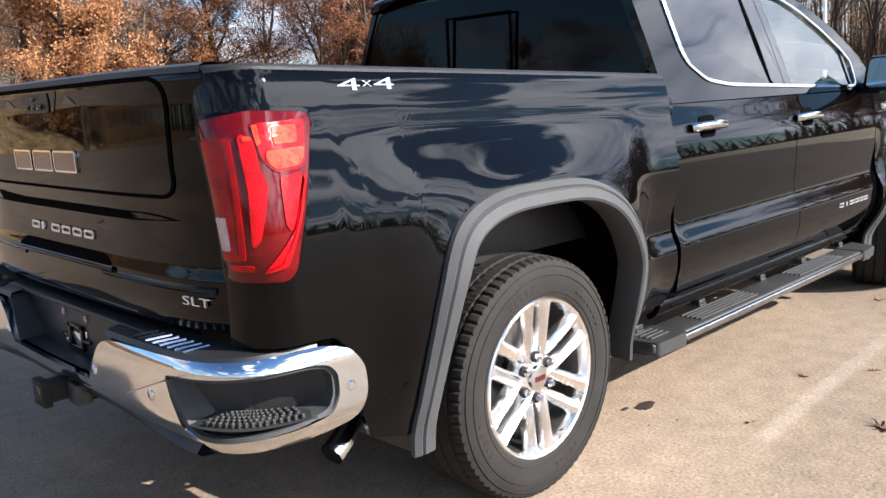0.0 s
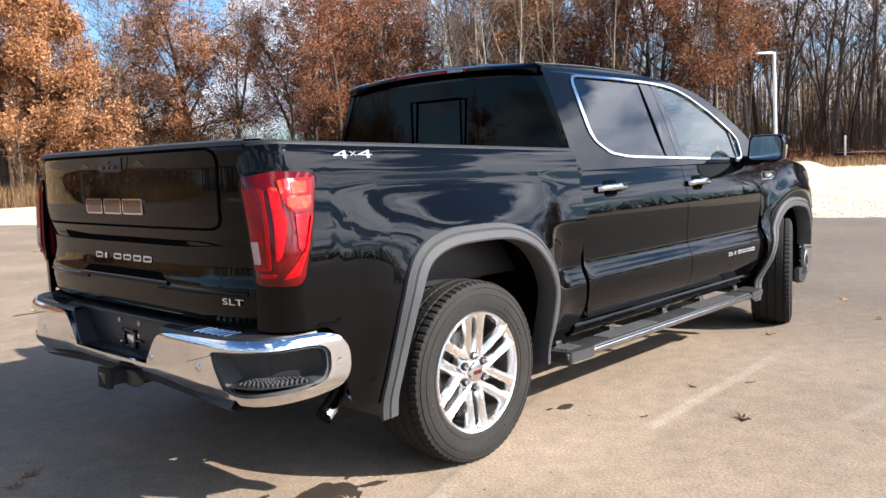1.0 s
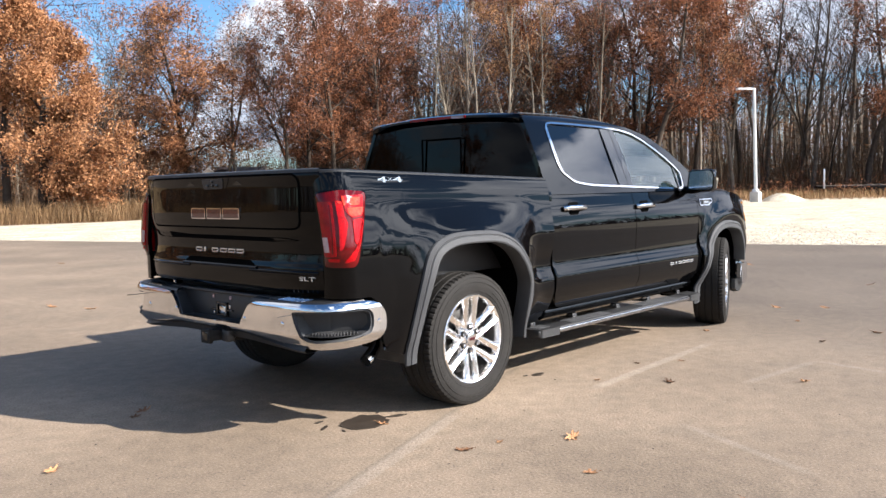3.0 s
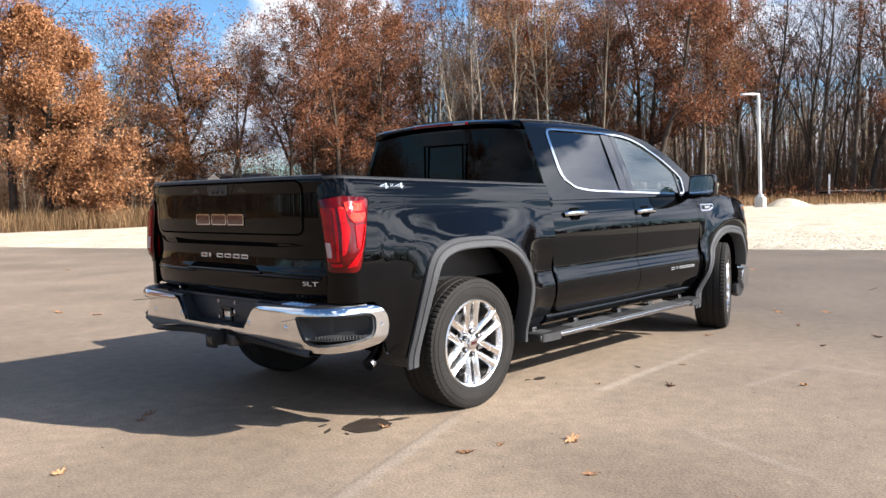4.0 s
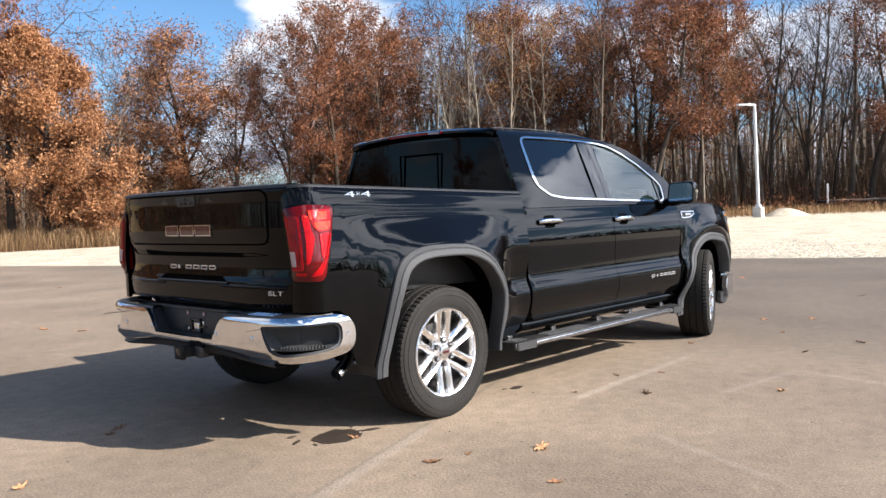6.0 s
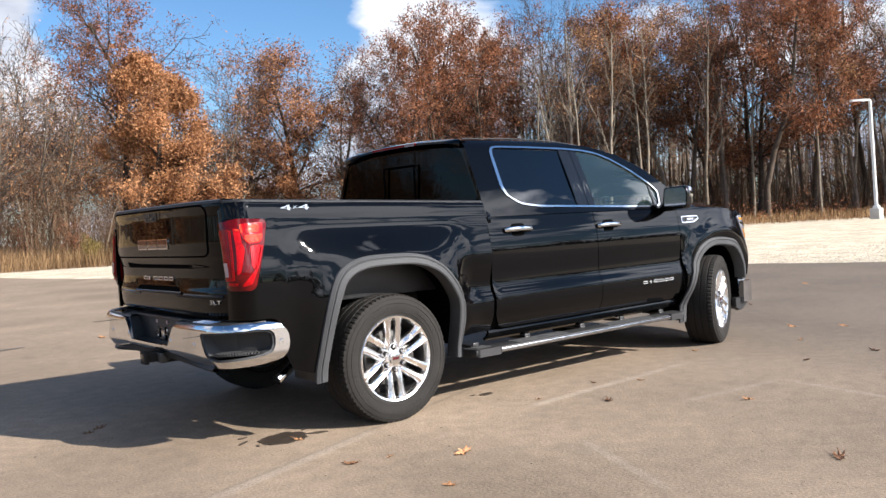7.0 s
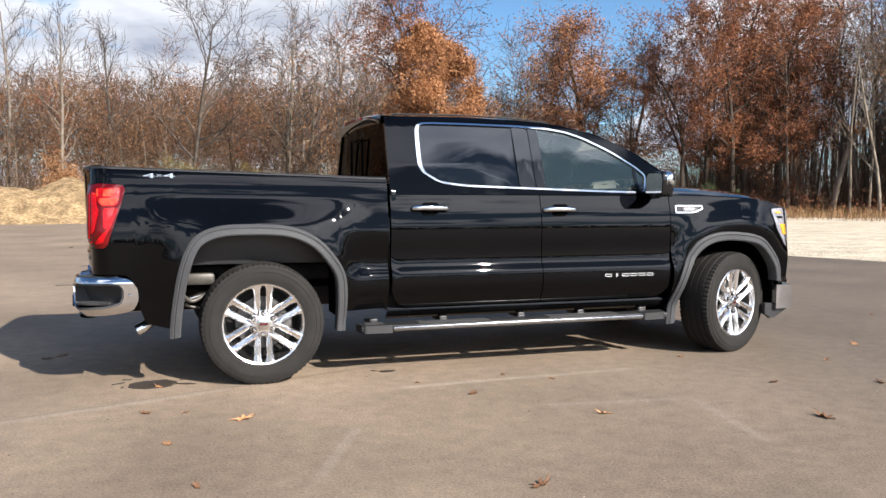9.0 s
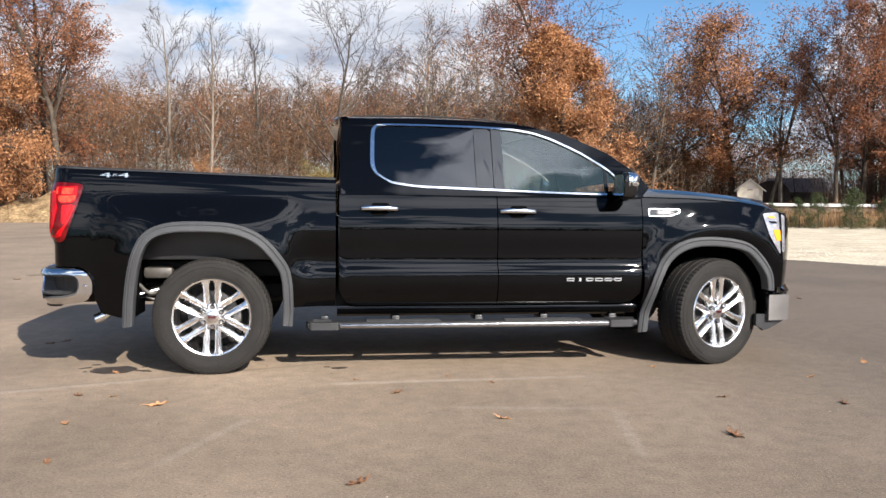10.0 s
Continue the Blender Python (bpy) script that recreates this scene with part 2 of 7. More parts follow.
def grid(P, close_u=False, flip=False):
    P = np.asarray(P, float)
    nu, nv = P.shape[:2]
    faces = []
    for i in range(nu if close_u else nu - 1):
        j = (i + 1) % nu
        for k in range(nv - 1):
            q = (i * nv + k, j * nv + k, j * nv + k + 1, i * nv + k + 1)
            faces.append(q[::-1] if flip else q)
    return [tuple(p) for p in P.reshape(-1, 3)], faces


def normals(P, close_u=False):
    du = (np.roll(P, -1, 0) - np.roll(P, 1, 0)) if close_u else np.gradient(P, axis=0)
    n = np.cross(du, np.gradient(P, axis=1))
    return n / np.maximum(np.linalg.norm(n, axis=2, keepdims=True), 1e-9)


def sheet(P, depth=0.022, flip=False, lift=0.0):
    """A formed panel with its edges folded back by depth. Normal is du x dv, or the other way with flip."""
    P = np.asarray(P, float)
    n = normals(P) * (-1 if flip else 1)
    P = P + n * lift
    Q, N = np.pad(P, ((1, 1), (1, 1), (0, 0)), "edge"), np.pad(n, ((1, 1), (1, 1), (0, 0)), "edge")
    border = np.ones(Q.shape[:2], bool)
    border[1:-1, 1:-1] = False
    Q[border] -= N[border] * depth
    return grid(Q, flip=flip)


def resample(pts, n, closed=True):
    """n points at even steps along a line."""
    p = np.asarray(pts, float)
    if closed:
        p = np.vstack([p, p[:1]])
    d = np.r_[0, np.cumsum(np.linalg.norm(np.diff(p, axis=0), axis=1))]
    s = np.linspace(0, d[-1], n + 1)[:-1] if closed else np.linspace(0, d[-1], n)
    return np.stack([np.interp(s, d, p[:, k]) for k in range(p.shape[1])], 1)


def smooth_line(pts, n=8, closed=False):
    """A Catmull-Rom curve through the points, n steps a span."""
    p = np.asarray(pts, float)
    k = len(p)
    out = []
    for i in range(k if closed else k - 1):
        a, b, c, d = (p[(i + j) % k] if closed else p[min(max(i + j, 0), k - 1)] for j in (-1, 0, 1, 2))
        for t in np.linspace(0, 1, n, endpoint=False):
            out.append(0.5 * (2 * b + (c - a) * t + (2 * a - 5 * b + 4 * c - d) * t * t + (3 * b - a - 3 * c + d) * t ** 3))
    if not closed:
        out.append(p[-1])
    return np.array(out)


def round_loop(pts, r=0.02, steps=4):
    """A closed loop with its corners rounded."""
    p = [Vector(q) for q in pts]
    out = []
    for i, b in enumerate(p):
        a, c = p[i - 1], p[(i + 1) % len(p)]
        u, v = a - b, c - b
        k = min(r, u.length * 0.45, v.length * 0.45)
        s, e = b + u.normalized() * k, b + v.normalized() * k
        for t in np.linspace(0, 1, steps + 1):
            out.append(tuple(s.lerp(b, t).lerp(b.lerp(e, t), t)))
    return np.array(out)


def inset(loop, d):
    """The loop moved inwards by d (anticlockwise loops)."""
    p = np.asarray(loop, float)
    t = np.roll(p, -1, 0) - np.roll(p, 1, 0)
    t /= np.maximum(np.linalg.norm(t, axis=1, keepdims=True), 1e-9)
    area = np.sum(p[:, 0] * np.roll(p[:, 1], -1) - np.roll(p[:, 0], -1) * p[:, 1])
    return p + np.stack([-t[:, 1], t[:, 0]], 1) * d * (1 if area > 0 else -1)


def facing(P, n):
    """Whether a patch of the truck faces inwards as it is wound."""
    q = P.reshape(-1, 3).mean(0) - np.array((1.5, 0.0, 0.0))
    q[2] = 0
    return float((n.reshape(-1, 3) @ q).mean()) < 0


def ring(outer, inner, put, steps=4, depth=0.015, lift=0.0, flip=None):
    """A band between two matched loops of the plane, laid onto a surface by put(a, b)."""
    o, i = np.asarray(outer, float), np.asarray(inner, float)
    rows = [np.array([put(*(q)) for q in o * (1 - t) + i * t]) for t in np.linspace(0, 1, steps + 1)]
    P = np.stack(rows, 1)
    flip = facing(P, normals(P, True)) if flip is None else flip
    n = normals(P, True) * (-1 if flip else 1)
    P = P + n * lift
    P = np.concatenate([P[:, :1] - n[:, :1] * depth, P, P[:, -1:] - n[:, -1:] * depth], 1)
    return grid(P, close_u=True, flip=flip)


def disc(loop, put, steps=4, depth=0.01, lift=0.0, flip=None):
    """A filled loop of the plane, laid onto a surface by put(a, b)."""
    o = np.asarray(loop, float)
    c = o.mean(0)
    rows = [np.array([put(*q) for q in o * (1 - t) + c * t]) for t in np.linspace(0, 0.98, steps + 1)]
    P = np.stack(rows, 1)
    flip = facing(P, normals(P, True)) if flip is None else flip
    n = normals(P, True) * (-1 if flip else 1)
    P = P + n * lift
    P = np.concatenate([P[:, :1] - n[:, :1] * depth, P], 1)
    v, f = grid(P, close_u=True, flip=flip)
    nv = P.shape[1]
    last = [k * nv + nv - 1 for k in range(len(o))]
    f.append(tuple(last[::-1] if flip else last))
    return v, f


def clip_x(loop, lo, hi):
    """The part of a closed loop between two values of its first coordinate."""
    pts = [tuple(p) for p in loop]
    for bound, sign in ((lo, 1), (hi, -1)):
        out = []
        for i, b in enumerate(pts):
            a = pts[i - 1]
            ina, inb = (a[0] - bound) * sign >= 0, (b[0] - bound) * sign >= 0
            if ina != inb:
                t = (bound - a[0]) / (b[0] - a[0])
                out.append((bound, a[1] + (b[1] - a[1]) * t))
            if inb:
                out.append(b)
        pts = out
    return np.array(pts)


def rbox(x0, x1, y0, y1, z0, z1, r=0.008, seg=2):
    """A box with rounded edges."""
    bm = bmesh.new()
    bmesh.ops.create_cube(bm, size=1.0)
    for v in bm.verts:
        v.co = ((x0 + x1) / 2 + v.co.x * (x1 - x0), (y0 + y1) / 2 + v.co.y * (y1 - y0), (z0 + z1) / 2 + v.co.z * (z1 - z0))
    if r:
        bmesh.ops.bevel(bm, geom=bm.edges[:], offset=min(r, 0.45 * min(x1 - x0, y1 - y0, z1 - z0)), segments=seg, profile=0.5, affect="EDGES")
    bm.verts.index_update()
    geo = [tuple(v.co) for v in bm.verts], [tuple(v.index for v in f.verts) for f in bm.faces]
    bm.free()
    return geo


def tube(pts, radii, n=8, caps=True):
    """A round bar along a line."""
    p = np.asarray(pts, float)
    r = np.broadcast_to(radii, (len(p),))
    t = np.gradient(p, axis=0)
    t /= np.maximum(np.linalg.norm(t, axis=1, keepdims=True), 1e-9)
    ref = np.array((0.0, 0.0, 1.0)) if abs(t[0][2]) < 0.9 else np.array((1.0, 0.0, 0.0))
    a = np.cross(t, ref)
    a /= np.maximum(np.linalg.norm(a, axis=1, keepdims=True), 1e-9)
    b = np.cross(t, a)
    ang = np.linspace(0, 2 * np.pi, n, endpoint=False)
    P = p[None] + r[None, :, None] * (np.cos(ang)[:, None, None] * a[None] + np.sin(ang)[:, None, None] * b[None])
    v, f = grid(P, close_u=True, flip=True)
    m = len(p)
    if caps:
        f.append(tuple(k * m for k in range(n)))
        f.append(tuple(k * m + m - 1 for k in range(n))[::-1])
    return v, f


def lathe(profile, n=48):
    """Turns (radius, along) pairs about the y axis; along grows towards -y."""
    pr = np.asarray(profile, float)
    ang = np.linspace(0, 2 * np.pi, n, endpoint=False)
    P = np.stack([np.cos(ang)[:, None] * pr[None, :, 0], np.broadcast_to(-pr[None, :, 1], (n, len(pr))), np.sin(ang)[:, None] * pr[None, :, 0]], 2)
    return grid(P, close_u=True)


def prism(loop, put_top, put_bottom):
    """A solid between two copies of one loop."""
    n = len(loop)
    v = [tuple(put_top(*q)) for q in loop] + [tuple(put_bottom(*q)) for q in loop]
    f = [tuple(range(n)), tuple(range(2 * n - 1, n - 1, -1))]
    f += [(i, n + i, n + (i + 1) % n, (i + 1) % n) for i in range(n)]
    return v, f


def profile(zs, ys, soft=0.014):
    """A section curve, with its creases rounded."""
    zs, ys = np.array(zs), np.array(ys)

    def at(z):
        z = np.asarray(z, float)
        return sum(np.interp(z + k * soft, zs, ys) * w for k, w in ((-1.5, 0.1), (-1, 0.15), (-0.5, 0.2), (0, 0.1), (0.5, 0.2), (1, 0.15), (1.5, 0.1)))
    return at

# ---- ground ----
ASPHALT = material("worn_asphalt", (0.155, 0.1165, 0.080), (0.246, 0.186, 0.131), rough=0.86, scale=0.55, fine=55.0, fine_bump=0.9, spec=0.35)
GRAVEL = material("pale_gravel", (0.33, 0.285, 0.21), (0.55, 0.48, 0.365), rough=0.95, scale=0.8, fine=16.0, bump=0.5, fine_bump=0.9, spec=0.1)
SOIL = material("leaf_litter_soil", (0.10, 0.065, 0.036), (0.26, 0.17, 0.095), rough=0.95, scale=0.7, fine=9.0, bump=0.6, fine_bump=0.6, spec=0.1)
DIRT = material("pale_dirt", (0.150, 0.100, 0.052), (0.34, 0.240, 0.130), rough=0.95, scale=1.6, fine=18.0, bump=0.8, fine_bump=0.6, spec=0.1)
STONES = material("gravel_stones", (0.34, 0.30, 0.24), (0.66, 0.60, 0.50), rough=0.9, scale=6, fine=60, per_island=0.6, spec=0.2)


def mark_asphalt(m):
    """Tar-free seam lines, a pale scrape and stains in the asphalt."""
    n, l = m.node_tree.nodes, m.node_tree.links
    b = n["Principled BSDF"]
    base = b.inputs["Base Color"].links[0].from_socket
    tc = n.new("ShaderNodeTexCoord")
    warp = n.new("ShaderNodeTexNoise")
    warp.inputs["Scale"].default_value, warp.inputs["Detail"].default_value = 14, 5
    l.new(tc.outputs["Object"], warp.inputs["Vector"])
    grain = n.new("ShaderNodeTexNoise")
    grain.inputs["Scale"].default_value, grain.inputs["Detail"].default_value = 38, 3
    l.new(tc.outputs["Object"], grain.inputs["Vector"])

    def calc(op, a, b2=0.0, c=0.0, clamp=False):
        k = n.new("ShaderNodeMath")
        k.operation, k.use_clamp = op, clamp
        for i, v in enumerate((a, b2, c)):
            if isinstance(v, (int, float)):
                k.inputs[i].default_value = v
            else:
                l.new(v, k.inputs[i])
        return k.outputs[0]

    def stripe(p, q, width, soft):
        """1 within a straight stripe from p to q."""
        ang = math.atan2(q[1] - p[1], q[0] - p[0])
        mp = n.new("ShaderNodeMapping")
        mp.vector_type = "TEXTURE"
        mp.inputs["Location"].default_value, mp.inputs["Rotation"].default_value = (p[0], p[1], 0), (0, 0, ang)
        l.new(tc.outputs["Object"], mp.inputs[0])
        sp = n.new("ShaderNodeSeparateXYZ")
        l.new(mp.outputs[0], sp.inputs[0])
        off = calc("ADD", calc("ABSOLUTE", sp.outputs[1]), calc("MULTIPLY", calc("SUBTRACT", warp.outputs[0], 0.5), width * 1.2))
        across = calc("SUBTRACT", 1.0, calc("DIVIDE", calc("SUBTRACT", off, width), soft), clamp=True)
        length = math.dist(p, q)
        along = calc("MULTIPLY", calc("DIVIDE", sp.outputs[0], 0.15, clamp=True), calc("DIVIDE", calc("SUBTRACT", length, sp.outputs[0]), 0.15, clamp=True), clamp=True)
        return calc("MULTIPLY", across, along)

    def tint(base, fac, colour, amount):
        mx = n.new("ShaderNodeMix")
        mx.data_type = "RGBA"
        l.new(calc("MULTIPLY", fac, amount), mx.inputs[0])
        l.new(base, mx.inputs[6])
        mx.inputs[7].default_value = (*colour, 1)
        return mx.outputs[2]

    base = tint(base, stripe((0.74, -1.354), (2.76, -1.275), 0.022, 0.03), (0.36, 0.31, 0.25), 0.34)
    base = tint(base, stripe((-2.6, -1.85), (6.0, 1.24), 0.010, 0.02), (0.10, 0.083, 0.065), 0.4)
    base = tint(base, stripe((-2.6, -1.90), (-0.2, -1.03), 0.030, 0.02), (0.28, 0.235, 0.185), 0.4)
    base = tint(base, stripe((1.5, -2.06), (2.52, -2.20), 0.016, 0.03), (0.29, 0.245, 0.195), 0.5)
    base = tint(base, stripe((2.50, -2.20), (2.30, -3.2), 0.016, 0.03), (0.29, 0.245, 0.195), 0.5)
    base = tint(base, stripe((0.38, -2.16), (-0.02, -3.05), 0.014, 0.03), (0.28, 0.235, 0.185), 0.4)
    base = tint(base, stripe((9.5, -3.0), (10.9, 1.4), 0.03, 0.05), (0.10, 0.085, 0.068), 0.6)
    base = tint(base, stripe((10.9, 1.4), (10.4, 5.0), 0.03, 0.05), (0.10, 0.085, 0.068), 0.6)
    # the lot's colour darkens smoothly towards +x, slightly towards -y
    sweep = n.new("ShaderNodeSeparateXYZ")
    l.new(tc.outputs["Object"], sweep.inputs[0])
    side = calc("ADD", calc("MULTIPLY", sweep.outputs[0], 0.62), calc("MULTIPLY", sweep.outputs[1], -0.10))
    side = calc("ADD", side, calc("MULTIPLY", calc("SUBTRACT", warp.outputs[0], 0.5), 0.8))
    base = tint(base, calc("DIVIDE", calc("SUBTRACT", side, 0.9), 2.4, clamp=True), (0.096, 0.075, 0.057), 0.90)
    speck = n.new("ShaderNodeValToRGB")
    speck.color_ramp.elements[0].position, speck.color_ramp.elements[1].position = 0.60, 0.68
    agg = n.new("ShaderNodeTexNoise")
    agg.inputs["Scale"].default_value, agg.inputs["Detail"].default_value = 140, 2
    l.new(tc.outputs["Object"], agg.inputs["Vector"])
    l.new(agg.outputs[0], speck.inputs[0])
    base = tint(base, speck.outputs[0], (0.40, 0.345, 0.285), 0.4)
    pit = n.new("ShaderNodeValToRGB")
    pit.color_ramp.elements[0].position, pit.color_ramp.elements[1].position = 0.63, 0.70
    pits = n.new("ShaderNodeTexNoise")
    pits.inputs["Scale"].default_value, pits.inputs["Detail"].default_value = 46, 3
    l.new(tc.outputs["Object"], pits.inputs["Vector"])
    l.new(pits.outputs[0], pit.inputs[0])
    base = tint(base, pit.outputs[0], (0.075, 0.057, 0.042), 0.6)
    blot = n.new("ShaderNodeValToRGB")
    blot.color_ramp.elements[0].position, blot.color_ramp.elements[1].position = 0.55, 0.72
    blots = n.new("ShaderNodeTexNoise")
    blots.inputs["Scale"].default_value, blots.inputs["Detail"].default_value = 1.7, 7
    l.new(tc.outputs["Object"], blots.inputs["Vector"])
    l.new(blots.outputs[0], blot.inputs[0])
    base = tint(base, blot.outputs[0], (0.125, 0.100, 0.076), 0.4)
    for sc, lo, hi, amount in ((75.0, 0.36, 0.64, 0.17), (9.0, 0.30, 0.70, 0.13), (0.45, 0.34, 0.66, 0.16)):
        gr = n.new("ShaderNodeTexNoise")
        gr.inputs["Scale"].default_value, gr.inputs["Detail"].default_value = sc, 3
        l.new(tc.outputs["Object"], gr.inputs["Vector"])
        gm = n.new("ShaderNodeMapRange")
        gm.inputs["From Min"].default_value, gm.inputs["From Max"].default_value = lo, hi
        gm.inputs["To Min"].default_value, gm.inputs["To Max"].default_value = 1 - amount, 1 + amount * 0.85
        l.new(gr.outputs[0], gm.inputs["Value"])
        mx = n.new("ShaderNodeMix")
        mx.data_type, mx.blend_type = "RGBA", "MULTIPLY"
        mx.inputs[0].default_value = 1.0
        l.new(base, mx.inputs[6])
        l.new(gm.outputs[0], mx.inputs[7])
        base = mx.outputs[2]
    l.new(base, b.inputs["Base Color"])


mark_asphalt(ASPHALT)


def mottle(m, scales):
    """Patches of lighter and darker stuff, in several sizes."""
    n, l = m.node_tree.nodes, m.node_tree.links
    b = n["Principled BSDF"]
    base = b.inputs["Base Color"].links[0].from_socket
    tc = n.new("ShaderNodeTexCoord")
    for size, stretch, amount in scales:
        mp = n.new("ShaderNodeMapping")
        mp.inputs["Scale"].default_value = (size, size * stretch, size)
        mp.inputs["Rotation"].default_value = (0, 0, 1.05)
        l.new(tc.outputs["Object"], mp.inputs[0])
        tx = n.new("ShaderNodeTexNoise")
        tx.inputs["Scale"].default_value, tx.inputs["Detail"].default_value = 1.0, 4
        l.new(mp.outputs[0], tx.inputs["Vector"])
        mr = n.new("ShaderNodeMapRange")
        mr.inputs["From Min"].default_value, mr.inputs["From Max"].default_value = 0.34, 0.66
        mr.inputs["To Min"].default_value, mr.inputs["To Max"].default_value = 1 - amount, 1 + amount
        l.new(tx.outputs[0], mr.inputs["Value"])
        mx = n.new("ShaderNodeMix")
        mx.data_type, mx.blend_type = "RGBA", "MULTIPLY"
        mx.inputs[0].default_value = 1.0
        l.new(base, mx.inputs[6])
        l.new(mr.outputs[0], mx.inputs[7])
        base = mx.outputs[2]
    l.new(base, b.inputs["Base Color"])


mottle(GRAVEL, ((9.0, 1.0, 0.22), (1.6, 3.5, 0.16), (0.5, 2.0, 0.10)))
mottle(DIRT, ((7.0, 1.0, 0.42), (2.0, 1.0, 0.25)))

ground = part("ground", grid([[(x, y, -0.06) for x in (-2500, -300, 300, 2500)] for y in (-2500, -300, 300, 2500)], flip=True), SOIL)
tagged(ground, "brown soil and leaf litter reaching to the horizon", "ground", kind="structure")

# Beyond the lot the plan widens: things far out stand wider apart and larger.
LOT = np.array((-1.5, -5.5))
FAR_SHIFT, FAR_TURN, FAR_SIZE, FAR_GROWTH = np.array((-2.630, -8.117)), 0.0157, 0.8876, 0.01509


def widen(x, y):
    """A place of the far plan and how much larger things are there."""
    v = np.array((x, y), float) - LOT
    k = FAR_SIZE / (1 - FAR_GROWTH * min(float(np.hypot(*v)), 40.0))
    c, s = math.cos(FAR_TURN), math.sin(FAR_TURN)
    return float((c * v[0] - s * v[1]) * k + FAR_SHIFT[0]), float((s * v[0] + c * v[1]) * k + FAR_SHIFT[1]), k


def spread(geo):
    """The same for a whole mesh of the far plan."""
    p = np.array(geo[0], float)
    v = p[:, :2] - LOT
    k = FAR_SIZE / (1 - FAR_GROWTH * np.minimum(np.hypot(v[:, 0], v[:, 1]), 40.0))
    c, s = math.cos(FAR_TURN), math.sin(FAR_TURN)
    q = np.stack([(c * v[:, 0] - s * v[:, 1]) * k + FAR_SHIFT[0], (s * v[:, 0] + c * v[:, 1]) * k + FAR_SHIFT[1], p[:, 2] * k], 1)
    return q.tolist(), geo[1]


def out_there(x, y, turn, wide=1.0, tall=None):
    """Where a thing of the far plan stands, as a matrix."""
    x, y, k = widen(x, y)
    return pose(x, y, 0, 0, 0, turn) @ Matrix.Diagonal((wide * k, wide * k, (tall or wide) * k, 1))


EDGE = smooth_line([(-60, 35.0), (-32, 36.3), (-14, 36.6), (-5.5, 39.0), (0.2, 42.0), (2.6, 40.5), (4.0, 34.0), (5.4, 25.0), (7.4, 18.2), (10.0, 12.8), (12.2, 8.9), (13.4, 5.2), (13.9, 3.0), (14.4, 1.4), (15.0, -0.4), (16.4, -6.0), (18.0, -16.0), (19.0, -60.0)], 8)
rng = random.Random(11)
asphalt_loop = [(-60, -60)] + [(19.0, -60.0)] + [(x + rng.uniform(-0.04, 0.04), y + rng.uniform(-0.04, 0.04)) for x, y in EDGE[::-1][1:]]
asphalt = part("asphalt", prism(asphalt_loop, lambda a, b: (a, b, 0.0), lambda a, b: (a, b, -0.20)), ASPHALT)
tagged(asphalt, "worn grey-brown asphalt of a parking lot", "asphalt", kind="structure")
gravel_far = [(20, -60), (77, -60), (75, -20), (72, 4), (68, 14), (60, 21), (50, 30), (42, 40), (36, 43), (28, 39.8), (21, 37.4), (15.5, 35.8), (10, 37), (7, 40.5), (4.5, 43.5)]
gravel = part("gravel_lot", prism(gravel_far + [(0.6, 41.5), (2.2, 40.0), (3.6, 33.5), (5.0, 24.6), (7.0, 17.8), (9.6, 12.5), (11.8, 8.6), (13.0, 5.0), (13.5, 2.9), (14.0, 1.2), (14.6, -0.6), (16.0, -6.2), (17.6, -16)], lambda a, b: (a, b, -0.015), lambda a, b: (a, b, -0.22)), GRAVEL)
far_strip = part("gravel_verge", prism([(-60.2, -60), (-60.2, 35), (-72, 38), (-74, -60)], lambda a, b: (a, b, -0.02), lambda a, b: (a, b, -0.2)), GRAVEL)
tagged(far_strip, "verge of pale gravel along the asphalt", "gravel", kind="structure")
tagged(gravel, "strip of pale sunlit gravel beside the asphalt", "gravel", kind="structure")


def blob_stones(name, places, rng, size, mat):
    """Small angular stones, joined."""
    v, f = [], []
    for x, y, z in places:
        s = size * rng.uniform(0.5, 1.4)
        k = len(v)
        pts = [(1, 0, 0.2), (0.2, 1, 0), (-1, 0.1, 0.1), (0, -1, 0.2), (0, 0, 0.9), (0.1, 0, -0.5)]
        a = rng.uniform(0, 6.28)
        for px, py, pz in pts:
            px, py = px * rng.uniform(0.7, 1.2), py * rng.uniform(0.7, 1.2)
            v.append((x + s * (px * math.cos(a) - py * math.sin(a)), y + s * (px * math.sin(a) + py * math.cos(a)), z + s * pz * 0.7))
        f += [(k, k + 1, k + 4), (k + 1, k + 2, k + 4), (k + 2, k + 3, k + 4), (k + 3, k, k + 4), (k + 1, k, k + 5), (k + 2, k + 1, k + 5), (k + 3, k + 2, k + 5), (k, k + 3, k + 5)]
    return part(name, (v, f), mat, None, "", 5)


places = []
for _ in range(9000):
    k = rng.randrange(40, len(EDGE) - 14)
    d = abs(rng.gauss(0, 1)) * 4.5 - 0.10
    nx, ny = EDGE[k + 1][1] - EDGE[k][1], -(EDGE[k + 1][0] - EDGE[k][0])
    q = math.hypot(nx, ny)
    t = rng.random()
    x, y = EDGE[k] * (1 - t) + EDGE[k + 1] * t
    places.append((x - nx / q * d, y - ny / q * d, 0.0 if d < 0 else -0.012))
stones = blob_stones("gravel_stones", places, rng, 0.020, STONES)
tagged(stones, "loose pale stones of the gravel strip", "stones", kind="stuff")


